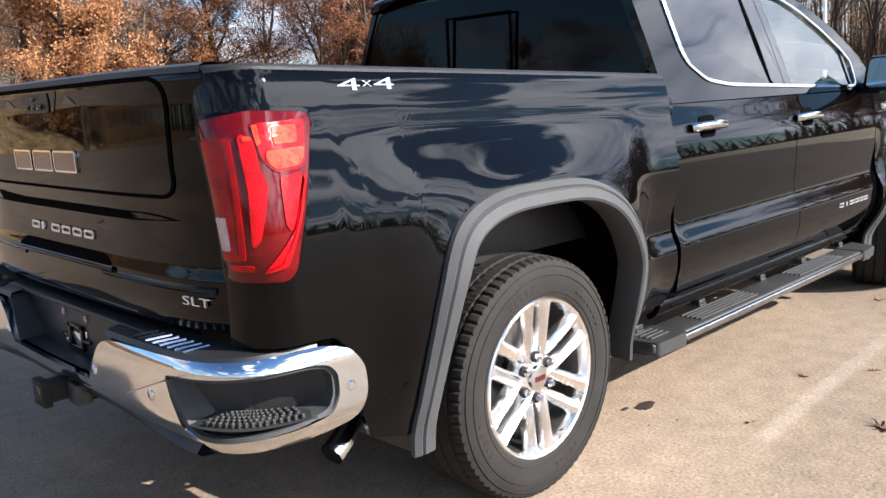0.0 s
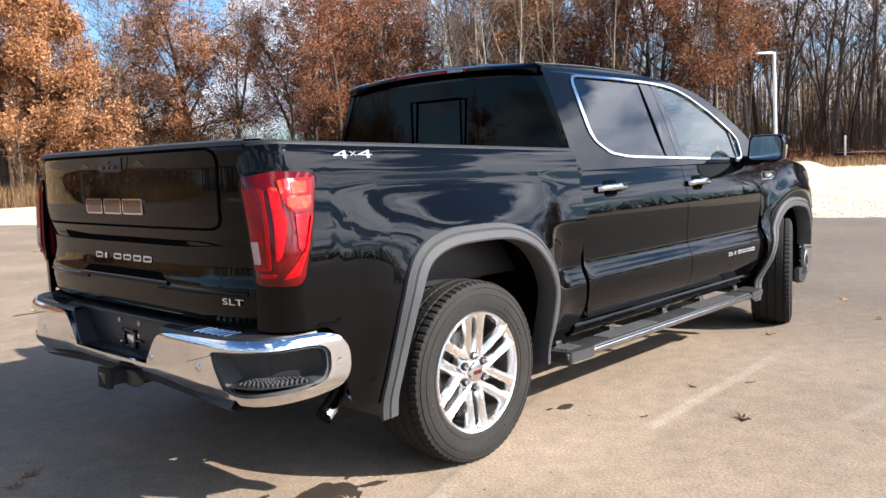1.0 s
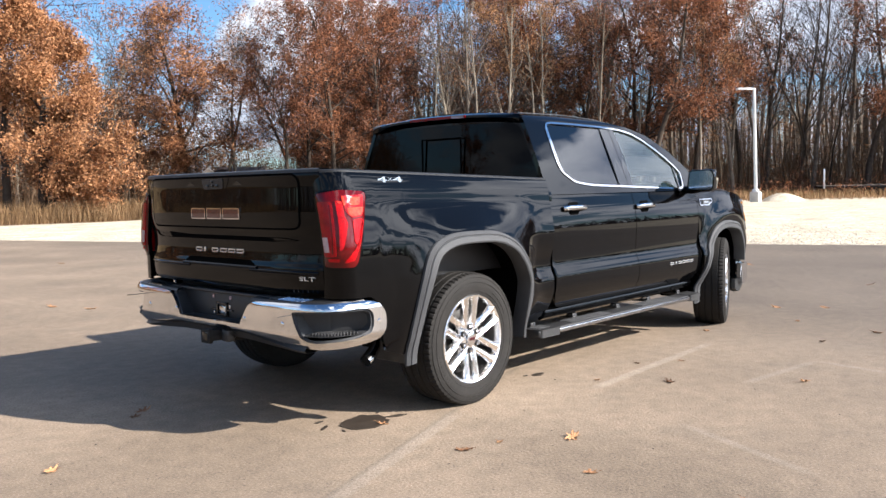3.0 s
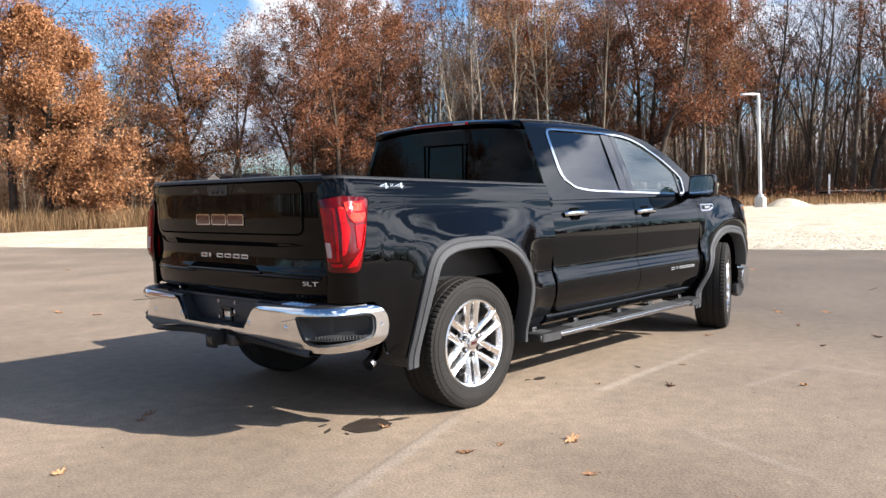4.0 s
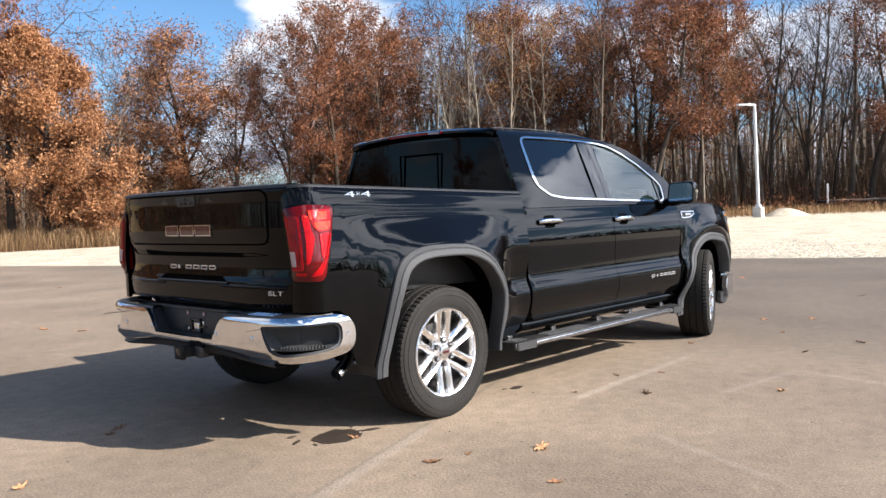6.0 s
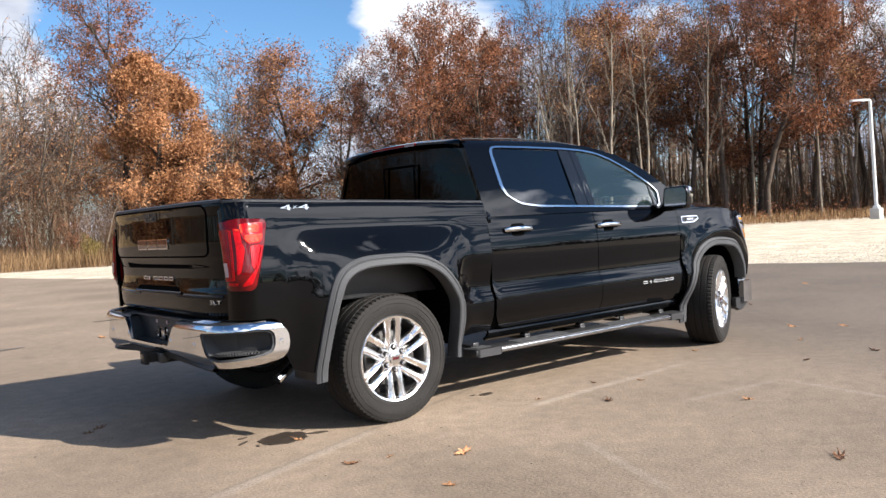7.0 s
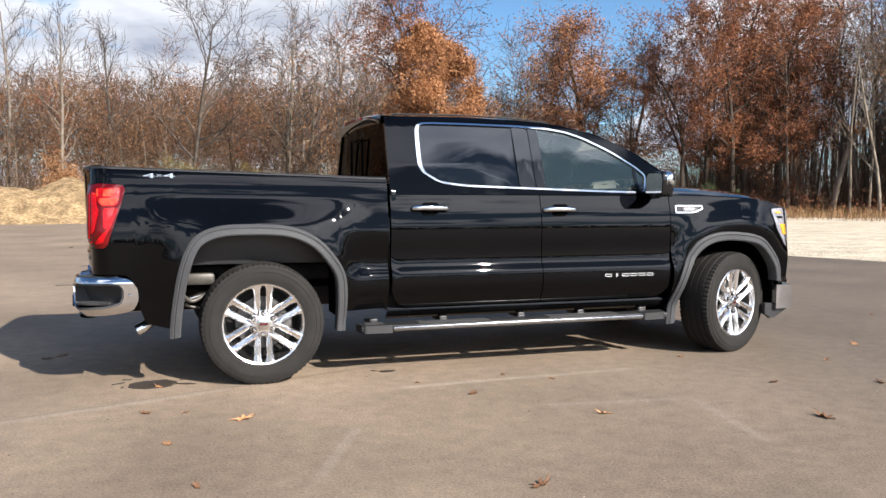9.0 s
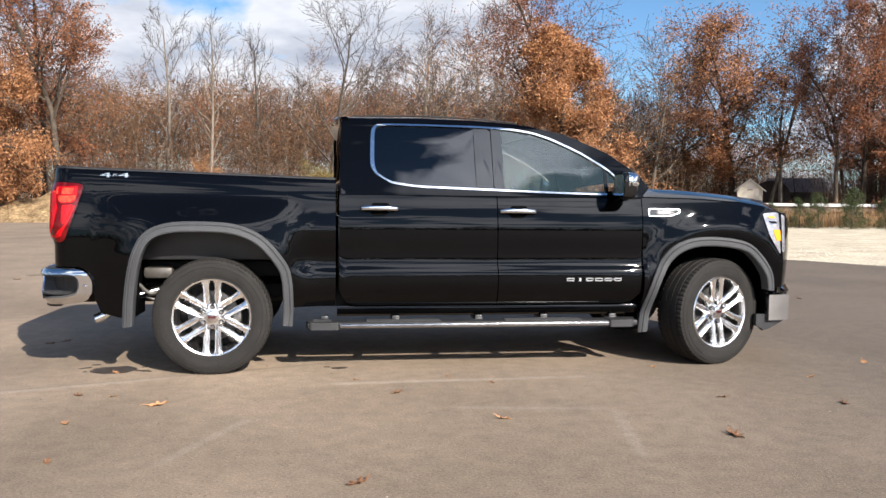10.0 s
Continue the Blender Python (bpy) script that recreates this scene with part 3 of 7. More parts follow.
def mound(name, cx, cy, rx, ry, h, seed, mat, label):
    """A heap with an uneven outline."""
    r0 = random.Random(seed)
    off = Vector((r0.uniform(0, 99), r0.uniform(0, 99), 0))
    P = []
    for u in np.linspace(-1, 1, 60):
        row = []
        for w in np.linspace(-1, 1, 40):
            q = Vector((u * rx, w * ry, 0))
            k = max(0.0, 1 - (u * u + w * w)) ** 1.1
            z = h * k * (0.75 + 0.55 * noise.noise(q * 0.45 + off)) + 0.22 * k ** 0.5 * noise.noise(q * 1.7 + off) * min(1, h)
            row.append((cx + u * rx, cy + w * ry, max(z, 0) - 0.07))
        P.append(row)
    ob = part(name, spread(grid(P)), mat, None, "", 60)
    return tagged(ob, label, "dirt mound")


mound("dirt_mound", -4.9, 25.6, 8.4, 2.6, 1.45, 3, DIRT, "long low mound of pale yellow dirt with weeds")
mound("gravel_mound", 30.7, 7.9, 1.35, 0.9, 0.38, 5, GRAVEL, "small pale gravel mound near a lamp post")
mound("leaf_bank", 8.0, 25.6, 8.0, 2.6, 0.35, 8, SOIL, "low bank of dry leaves below the brush")

# ---- trees ----
BARK = material("dark_bark", (0.026, 0.020, 0.016), (0.085, 0.066, 0.050), rough=0.9, scale=5, fine=26, bump=0.5, fine_bump=0.5, per_object=0.35, spec=0.15)
BARK_GREY = material("grey_brown_bark", (0.058, 0.047, 0.038), (0.195, 0.160, 0.125), rough=0.9, scale=5, fine=26, bump=0.5, fine_bump=0.5, per_object=0.5, spec=0.15)
BARK_PALE = material("pale_grey_bark", (0.105, 0.086, 0.066), (0.25, 0.212, 0.162), rough=0.9, scale=4, fine=24, bump=0.4, fine_bump=0.4, per_object=0.3, spec=0.15)
TWIG = material("fine_twigs", (0.036, 0.029, 0.025), (0.095, 0.076, 0.064), rough=0.9, scale=2, fine=20, per_island=0.3, spec=0.1)
BRUSH_TWIG = material("brush_twigs", (0.050, 0.033, 0.021), (0.152, 0.098, 0.060), rough=0.9, scale=0.6, fine=20, per_island=0.4, spec=0.1)
LEAF_ORANGE = material("orange_oak_leaves", (0.135, 0.055, 0.023), (0.50, 0.255, 0.118), rough=0.65, scale=0.9, fine=9, per_island=0.8, translucent=0.3, spec=0.25)
LEAF_ORANGE_DARK = material("orange_brown_leaves", (0.115, 0.048, 0.021), (0.46, 0.222, 0.105), rough=0.65, scale=0.8, fine=9, per_island=0.8, translucent=0.3, spec=0.25)
LEAF_RUST = material("rust_leaves", (0.085, 0.034, 0.017), (0.35, 0.148, 0.070), rough=0.65, scale=0.6, fine=9, per_island=0.8, translucent=0.3, spec=0.25)
LEAF_TAN = material("tan_leaves", (0.14, 0.068, 0.031), (0.50, 0.270, 0.130), rough=0.65, scale=0.6, fine=9, per_island=0.8, translucent=0.3, spec=0.25)
LEAF_BROWN = material("brown_brush_leaves", (0.090, 0.048, 0.026), (0.29, 0.160, 0.086), rough=0.75, scale=0.5, fine=9, per_island=0.8, translucent=0.25, spec=0.15)
LEAF_OLIVE = material("olive_yellow_leaves", (0.10, 0.078, 0.024), (0.33, 0.25, 0.085), rough=0.7, scale=0.8, fine=9, per_island=0.8, translucent=0.25, spec=0.15)
LEAF_GREEN = material("dull_green_needles", (0.020, 0.034, 0.012), (0.075, 0.095, 0.032), rough=0.7, scale=1.2, fine=9, per_island=0.7, translucent=0.15, spec=0.2)
STRAW = material("dry_grass", (0.115, 0.070, 0.034), (0.31, 0.200, 0.105), rough=0.85, scale=0.5, fine=6, per_island=0.7, translucent=0.2, spec=0.1)


def limb(rng, start, way, length, radius, depth, cfg, tubes, tips):
    """Grows one limb and its side shoots."""
    n = (7, 4, 2, 1, 1)[depth]
    pts, rad = [np.array(start)], [radius]
    d = np.array(way, float)
    for k in range(n):
        d = d + np.array([rng.gauss(0, 1) for _ in range(3)]) * cfg["wob"] * (0.5 if depth == 0 else 1.0)
        d[2] += cfg["lift"] * (0.06 if depth == 0 else 0.13)
        d /= np.linalg.norm(d)
        pts.append(pts[-1] + d * length / n)
        rad.append(radius * (1 - (k + 1) / n * (0.80 if depth < cfg["deep"] else 0.75)))
    tubes.append((pts, rad, depth))
    pts = np.array(pts)
    if depth >= cfg["deep"]:
        tips.append(pts[-1])
        tips.append(pts[-2])
        return
    if depth >= cfg["deep"] - 1:
        tips.append(pts[-1])
    count = cfg["kids"][depth]
    for c in range(count):
        t = cfg["bare"] + (1 - cfg["bare"]) * (c + rng.random()) / count if depth == 0 else 0.22 + 0.78 * (c + rng.random()) / count
        k = min(int(t * n), n - 1)
        p = pts[k] + (pts[k + 1] - pts[k]) * (t * n - k)
        axis = pts[k + 1] - pts[k]
        axis /= np.linalg.norm(axis)
        q = np.array([rng.gauss(0, 1) for _ in range(3)])
        q -= axis * q.dot(axis)
        q /= np.linalg.norm(q)
        a = math.radians(rng.uniform(*cfg["angle"]))
        taper = 0.42 + 0.75 * math.sin(math.pi * min(1.0, t) ** 1.3) if cfg.get("round") else 1.15 - 0.75 * t
        reach = length * cfg["reach"][depth] * (taper if depth == 0 else 1.0) * rng.uniform(*cfg.get("vary", (0.7, 1.25)))
        r = max(0.004, radius * (1 - t * 0.8) * cfg["thin"])
        limb(rng, p, axis * math.cos(a) + q * math.sin(a), reach, min(r, 0.6 * radius), depth + 1, cfg, tubes, tips)


def leaves_geo(rng, tips, per_tip, spread, size, keep=lambda p: 1.0):
    c = [p + np.array([rng.gauss(0, spread) for _ in range(3)]) for p in tips for _ in range(per_tip) if rng.random() < keep(p)]
    if not c:
        return [], []
    c = np.array(c)
    r = np.random.RandomState(rng.randrange(10 ** 6))
    u = r.normal(size=c.shape)
    u /= np.linalg.norm(u, axis=1, keepdims=True)
    w = np.cross(u, r.normal(size=c.shape))
    w /= np.linalg.norm(w, axis=1, keepdims=True)
    s = size * r.uniform(0.6, 1.4, (len(c), 1))
    n = np.cross(u, w)
    V = np.stack([c - u * s, c + w * s * 0.62, c + u * s * 0.9 + n * s * 0.25], 1).reshape(-1, 3)
    F = [(3 * i, 3 * i + 1, 3 * i + 2) for i in range(len(c))]
    return V.tolist(), F


def make_tree(name, seed, height, radius, cfg, bark, leaf, per_tip, spread, size, label, keep=lambda p: 1.0, lean=0.0, stems=1, twig=None):
    rng = random.Random(seed)
    tree = thing(name, (0, 0, 0), label, "tree")
    tips = []
    for k in range(stems):
        tubes = []
        a = rng.uniform(0, 6.28)
        base = (0, 0, -0.15) if stems == 1 else (0.35 * math.cos(a), 0.35 * math.sin(a), -0.15)
        sp = lean if stems == 1 else 0.16
        limb(rng, base, (sp * math.cos(a), sp * math.sin(a), 1), height * (1 if k == 0 else rng.uniform(0.7, 0.95)), radius, 0, cfg, tubes, tips)
        thick = [tube(p, np.maximum(r, 0.006), (8, 5, 4, 3, 3)[d], caps=False) for p, r, d in tubes if d < 2]
        thin = [tube(p, np.maximum(r, cfg.get("twig", 0.006)), 3, caps=False) for p, r, d in tubes if d >= 2]
        if cfg["deep"] < 3:
            part("stem" if stems > 1 else "trunk", join(*thick, *thin), twig or bark, tree, "", 60)
        else:
            part("trunk", join(*thick), bark, tree, "", 60)
            tagged(part("branchwork", join(*thin), twig or TWIG, tree, "", 60), kind="stuff")
    if leaf:
        part("crown", leaves_geo(rng, tips, per_tip, spread * 0.70, size * 0.88, keep), leaf, tree, "", 60)
    return tree


# ---- kinds of trees ----
OAK = dict(vary=(0.5, 1.45), deep=3, kids=(26, 7, 4), reach=(0.36, 0.40, 0.45), angle=(50, 88), wob=0.16, lift=0.22, bare=0.09, thin=0.5, twig=0.007)
SPARE = dict(round=1, deep=3, kids=(20, 7, 5), reach=(0.27, 0.42, 0.45), angle=(35, 70), wob=0.16, lift=0.45, bare=0.36, thin=0.5, twig=0.008)
DOME = dict(round=1, deep=3, kids=(22, 7, 4), reach=(0.36, 0.42, 0.45), angle=(40, 75), wob=0.15, lift=0.5, bare=0.20, thin=0.5, twig=0.008)
TALL = dict(round=1, deep=3, kids=(16, 6, 4), reach=(0.26, 0.45, 0.5), angle=(38, 78), wob=0.17, lift=0.40, bare=0.34, thin=0.45, twig=0.009)
BARE = dict(round=1, deep=3, kids=(16, 7, 4), reach=(0.30, 0.45, 0.5), angle=(25, 52), wob=0.11, lift=1.2, bare=0.28, thin=0.5, twig=0.006)
ROUND = dict(round=1, deep=3, kids=(17, 7, 5), reach=(0.42, 0.45, 0.5), angle=(30, 60), wob=0.12, lift=0.7, bare=0.30, thin=0.55, twig=0.006)
POLE = dict(deep=2, kids=(11, 4), reach=(0.20, 0.5), angle=(28, 55), wob=0.09, lift=1.0, bare=0.45, thin=0.4, twig=0.009)
SCRUB = dict(round=1, deep=3, kids=(11, 5, 4), reach=(0.38, 0.45, 0.5), angle=(30, 65), wob=0.17, lift=0.5, bare=0.12, thin=0.55, twig=0.008)
SHRUB = dict(deep=2, kids=(6, 5), reach=(0.5, 0.55), angle=(25, 60), wob=0.2, lift=0.7, bare=0.05, thin=0.6, twig=0.006)


def patchy(scale, seed, low, high, start=-0.1, full=0.25):
    """Leaves in patches: how likely one is kept at a place of the crown."""
    off = Vector((seed * 3.7, seed * 1.3, seed * 2.1))

    def keep(p):
        k = (noise.noise(Vector(p) * scale + off) - start) / (full - start)
        return low + (high - low) * min(1.0, max(0.0, k))
    return keep


def above_only(z0, z1, keep, rest):
    """The patchy crown between two heights; the rest has its own chance."""
    return lambda p: keep(p) if z0 < p[2] < z1 else rest


PLANTED = set()


def plant(proto, x, y, turn, size, group, tall=1.0):
    """The first planting of a kind moves the tree itself; the next ones are copies."""
    x, y, k = widen(x, y)
    size *= k
    m = pose(x, y, -0.06, 0, 0, turn) @ Matrix.Diagonal((size, size, size * tall, 1))
    if proto.name in PLANTED:
        ob = copy_thing(proto, pose(x, y, -0.06, 0, 0, turn))
        ob.scale = (size, size, size * tall)
    else:
        PLANTED.add(proto.name)
        ob = proto
        ob.matrix_basis = m
    ob["group"] = group
    return ob


oak_orange = make_tree("oak_tree", 21, 6.7, 0.17, OAK, BARK, LEAF_ORANGE, 78, 0.22, 0.064, "broad oak with dense orange-brown autumn leaves", keep=patchy(0.80, 2, 0.10, 1.0, -0.22, 0.02))
oak_spare = make_tree("oak_tree", 26, 9.4, 0.15, SPARE, BARK, LEAF_RUST, 24, 0.19, 0.058, "tall oak with a thin reddish crown over bare limbs", keep=patchy(0.6, 4, 0.15, 0.9), lean=0.05)
oak_dome = make_tree("oak_tree", 34, 8.4, 0.17, DOME, BARK, LEAF_ORANGE_DARK, 48, 0.26, 0.070, "domed oak with thinning orange-brown leaves", keep=above_only(1.5, 6.4, patchy(0.6, 6, 0.25, 1.0, -0.25, 0.05), 0.32))
rust_a = make_tree("oak_tree", 47, 10.0, 0.15, dict(TALL, kids=(19, 6, 4), reach=(0.29, 0.45, 0.5), bare=0.20), BARK, LEAF_RUST, 32, 0.19, 0.074, "woodland oak with patches of dark rust leaves", keep=patchy(0.75, 1, 0.18, 1.0, -0.10, 0.18))
rust_b = make_tree("oak_tree", 53, 10.2, 0.14, TALL, BARK, LEAF_RUST, 28, 0.22, 0.074, "tall woodland oak with rust leaves high up", keep=patchy(0.5, 3, 0.20, 1.0, -0.14, 0.14))
rust_c = make_tree("oak_tree", 59, 9.8, 0.13, TALL, BARK_GREY, LEAF_TAN, 16, 0.22, 0.060, "woodland tree with thin tan-orange leaves", keep=patchy(0.5, 5, 0.05, 1.0))
bare_a = make_tree("bare_tree", 61, 10.2, 0.13, BARE, BARK_GREY, None, 0, 0, 0, "tall leafless woodland tree with upright branches")
bare_b = make_tree("bare_tree", 67, 7.6, 0.11, ROUND, BARK_GREY, None, 0, 0, 0, "leafless tree with a wide rounded crown of fine twigs", twig=TWIG)
bare_c = make_tree("bare_tree", 71, 7.8, 0.10, dict(BARE, reach=(0.20, 0.45, 0.5), kids=(18, 7, 4)), BARK_GREY, None, 0, 0, 0, "leafless tree with a narrow upright crown", twig=TWIG)
bare_d = make_tree("bare_tree", 72, 6.6, 0.08, dict(ROUND, reach=(0.34, 0.46, 0.5), bare=0.22), BARK_PALE, LEAF_TAN, 1, 0.18, 0.05, "pale-barked tree with several stems and hardly a leaf", stems=3, twig=TWIG)
pole_a = make_tree("young_tree", 73, 9.0, 0.075, POLE, BARK_PALE, None, 0, 0, 0, "slender pale young tree without leaves", lean=0.05)
pole_b = make_tree("young_tree", 79, 8.6, 0.060, POLE, BARK, LEAF_RUST, 3, 0.20, 0.07, "slender dark young tree with a few rust leaves", lean=0.06)
pole_c = make_tree("young_tree", 75, 8.4, 0.085, dict(POLE, bare=0.20, kids=(9, 5), reach=(0.34, 0.5), angle=(18, 38)), BARK_PALE, None, 0, 0, 0, "pale forked young tree without leaves", lean=0.06)
scrub_a = make_tree("scrub_tree", 83, 5.6, 0.06, SCRUB, BARK, LEAF_BROWN, 5, 0.20, 0.052, "rounded scrub tree with withered brown leaves", keep=patchy(0.5, 7, 0.1, 1.0), twig=BRUSH_TWIG)
scrub_b = make_tree("scrub_tree", 84, 5.4, 0.055, SCRUB, BARK_GREY, LEAF_TAN, 2, 0.22, 0.045, "rounded scrub tree, nearly bare", stems=2, twig=BRUSH_TWIG)
scrub_c = make_tree("scrub_tree", 85, 5.2, 0.06, SCRUB, BARK, LEAF_RUST, 8, 0.20, 0.058, "scrub tree with rust-orange leaves", keep=patchy(0.6, 9, 0.05, 1.0), twig=BRUSH_TWIG)
shrub_a = make_tree("shrub", 86, 2.4, 0.028, SHRUB, BARK, LEAF_BROWN, 5, 0.18, 0.052, "brown leafy shrub in dry brush", stems=3, twig=BRUSH_TWIG)
shrub_b = make_tree("shrub", 89, 2.2, 0.024, SHRUB, BARK_PALE, LEAF_TAN, 2, 0.20, 0.045, "bare twiggy shrub in dry brush", stems=4, twig=BRUSH_TWIG)
shrub_c = make_tree("shrub", 97, 2.6, 0.030, SHRUB, BARK, LEAF_RUST, 7, 0.18, 0.058, "rust-leaved shrub at the wood's edge", stems=3)
shrub_d = make_tree("shrub", 98, 2.1, 0.030, dict(SHRUB, kids=(9, 6)), BARK, LEAF_OLIVE, 16, 0.15, 0.042, "yellowish olive shrub in dry brush", stems=4, twig=BRUSH_TWIG)
shrub_e = make_tree("shrub", 99, 2.0, 0.030, dict(SHRUB, kids=(9, 6)), BARK, LEAF_TAN, 20, 0.14, 0.050, "dense tan-orange shrub in dry brush", stems=3, twig=BRUSH_TWIG)
evergreen = make_tree("evergreen_bush", 101, 2.6, 0.05, dict(deep=2, kids=(26, 9), reach=(0.38, 0.45), angle=(60, 90), wob=0.08, lift=0.0, bare=0.03, thin=0.4), BARK, LEAF_GREEN, 9, 0.10, 0.05, "dull green evergreen bush")

# ---- oaks beyond the gravel ----
plant(oak_orange, 9.35, 24.2, 40, 1.0, "oaks beyond the gravel")
plant(oak_spare, 8.6, 24.9, 0, 1.0, "oaks beyond the gravel")
plant(oak_dome, 19.65, 31.2, 0, 1.16, "oaks beyond the gravel", 0.84)
plant(oak_dome, 17.4, 33.4, 140, 0.86, "oaks beyond the gravel")
plant(bare_d, 15.2, 30.6, 30, 1.08, "oaks beyond the gravel")
plant(bare_d, 14.0, 32.5, 200, 1.0, "oaks beyond the gravel")
plant(oak_spare, -7.9, 25.2, 120, 0.95, "oaks beyond the gravel")
plant(rust_a, -8.7, 26.4, 120, 0.90, "oaks beyond the gravel")
plant(oak_orange, -10.2, 23.4, 160, 0.95, "oaks beyond the gravel")

# ---- the wood along the gravel ----
rng = random.Random(5)
WOOD = smooth_line([(21.4, 27.6), (22.6, 26.4), (24.7, 24.2), (27.2, 20.6), (30.5, 17.4), (33.8, 14.0), (36.5, 10.4), (38.8, 5.5), (41.0, -1.0), (44.0, -10.0), (47.0, -24.0)], 8)
WD = np.r_[0, np.cumsum(np.linalg.norm(np.diff(WOOD, axis=0), axis=1))]


def wood_at(s, back):
    x, y = (float(np.interp(s, WD, WOOD[:, k])) for k in (0, 1))
    x2, y2 = (float(np.interp(s + 0.5, WD, WOOD[:, k])) for k in (0, 1))
    tx, ty = x2 - x, y2 - y
    q = max(math.hypot(tx, ty), 1e-6)
    return x - ty / q * back, y + tx / q * back


def wood_kind(s, row):
    """Rust oaks at the wood's end, then tan and mixed trees, then bare ones."""
    if s < 2.6:
        return rng.choice((bare_a, rust_b, rust_c))
    if s < 6:
        return rng.choice((rust_a, rust_a, rust_b) if row < 2 else (rust_a, bare_a, rust_b))
    if s < 20:
        return rng.choice((rust_b, rust_c, rust_a, rust_c, bare_a) if row < 2 else (rust_c, bare_a, rust_b))
    return rng.choice((bare_a, bare_a, rust_b, rust_c, bare_a) if row < 2 else (bare_a, bare_a, rust_c))


for row, (gap, back) in enumerate(((1.9, 0.8), (2.3, 3.2), (3.0, 6.2), (5.0, 10.0))):
    s = 1.1 + row * 0.9
    while s < WD[-1] - 1:
        x, y = wood_at(s, back + rng.uniform(-0.9, 0.9))
        plant(wood_kind(s, row), x, y, rng.uniform(0, 360), rng.uniform(0.84, 1.08) * min(1.0, 0.66 + s * 0.075), "woodland trees", rng.uniform(0.92, 1.10))
        s += gap * rng.uniform(0.7, 1.3)
plant(rust_b, 32.2, 13.9, 70, 1.06, "woodland trees")
plant(oak_spare, 21.5, 26.3, 10, 0.72, "woodland trees")
for x, y, k in ((22.4, 26.0, 0.80), (23.2, 24.9, 0.90), (24.2, 26.4, 1.0)):
    plant(rust_a, x, y, rng.uniform(0, 360), k, "woodland trees")
plant(bare_c, 20.4, 28.6, 10, 0.90, "woodland trees")
plant(bare_b, 20.9, 30.4, 10, 0.95, "woodland trees")
for x, y, k in ((26.0, 18.9, 0.95), (26.6, 18.1, 1.05), (28.6, 17.6, 0.95), (30.2, 15.6, 1.0), (33.6, 12.2, 0.9)):
    plant(pole_c if k > 0.95 else pole_a, x, y, rng.uniform(0, 360), k, "young trees in the wood")
s = 0.5
while s < WD[-1] - 1:
    x, y = wood_at(s, rng.uniform(-0.6, 10.0))
    plant(rng.choice((pole_a, pole_b, pole_b, pole_a, pole_c)), x, y, rng.uniform(0, 360), rng.uniform(0.75, 1.1) * min(1.0, 0.6 + s * 0.08), "young trees in the wood", rng.uniform(0.9, 1.15))
    s += 0.62 * rng.uniform(0.5, 1.5)
s = 1.0
while s < WD[-1]:
    x, y = wood_at(s, rng.uniform(-0.5, 2.5))
    plant(rng.choice((shrub_b, shrub_c, shrub_b)), x, y, rng.uniform(0, 360), rng.uniform(0.35, 0.75), "shrubs at the wood's edge")
    s += 1.7 * rng.uniform(0.5, 1.5)

# ---- brush and bare trees beyond the dirt mound ----
for x, y, kind, k in ((-5.9, 32.3, bare_c, 1.04), (-3.6, 29.8, bare_c, 0.95), (-2.2, 33.1, bare_c, 0.98), (1.1, 30.4, bare_b, 1.02), (5.4, 30.9, bare_d, 1.16), (8.4, 34.4, bare_d, 1.30), (3.2, 36.0, bare_c, 0.92),
                      (11.6, 35.5, bare_b, 0.95), (-12.5, 33.0, bare_c, 0.95), (-16.0, 34.0, bare_b, 1.0), (-21.0, 35.0, bare_c, 1.0), (-0.4, 37.0, bare_c, 0.85), (12.9, 33.0, bare_c, 0.85)):
    plant(kind, x, y, rng.uniform(0, 360), k, "bare trees in the brush")


def brush_top(y):
    """How high the brush stands, growing away from the lot."""
    return float(np.interp(y, [27.5, 29.5, 32.0, 36.0, 46.0], [0.6, 2.0, 4.3, 6.5, 8.0]))


for k in range(68):
    x = -34 + 47 * ((k * 0.618034) % 1.0) + rng.uniform(-0.5, 0.5)
    y = 31.5 + 14.0 * rng.random() ** 1.2 + max(0.0, x) * 0.05
    kind = rng.choice((scrub_a, scrub_b, scrub_a, scrub_c, scrub_b, scrub_a))
    plant(kind, x, y, rng.uniform(0, 360), brush_top(y) / 5.4 * rng.uniform(0.78, 1.0), "scrub trees", rng.uniform(0.9, 1.05))
for k in range(26):
    x = 12.5 + 12.0 * ((k * 0.618034) % 1.0)
    y = rng.uniform(34.0, 46.0)
    plant(rng.choice((scrub_a, scrub_b, scrub_b)), x, y, rng.uniform(0, 360), rng.uniform(0.42, 0.62) if x > 19 else rng.uniform(0.6, 0.85), "scrub trees")
for k in range(46):
    x = rng.uniform(-28, 19)
    y = 26.6 + rng.uniform(0, 6.0) + max(0.0, x - 6) * 0.08
    if (x - 9.9) ** 2 + (y - 24.4) ** 2 < 2 or (x > 17.6 and y < 31.0):
        continue
    plant(rng.choice((shrub_a, shrub_b, shrub_b, shrub_c)), x, y, rng.uniform(0, 360), rng.uniform(0.35, 0.6) + (y - 26.6) * 0.06, "shrubs in the brush")
for x, y, kind, k in ((-3.6, 27.2, shrub_e, 1.0), (3.6, 26.6, shrub_d, 0.85), (1.0, 27.6, shrub_d, 0.95), (0.1, 28.6, shrub_d, 0.8), (3.4, 27.0, shrub_d, 0.7), (6.9, 24.0, shrub_d, 0.45)):
    plant(kind, x, y, rng.uniform(0, 360), k, "shrubs in the brush")
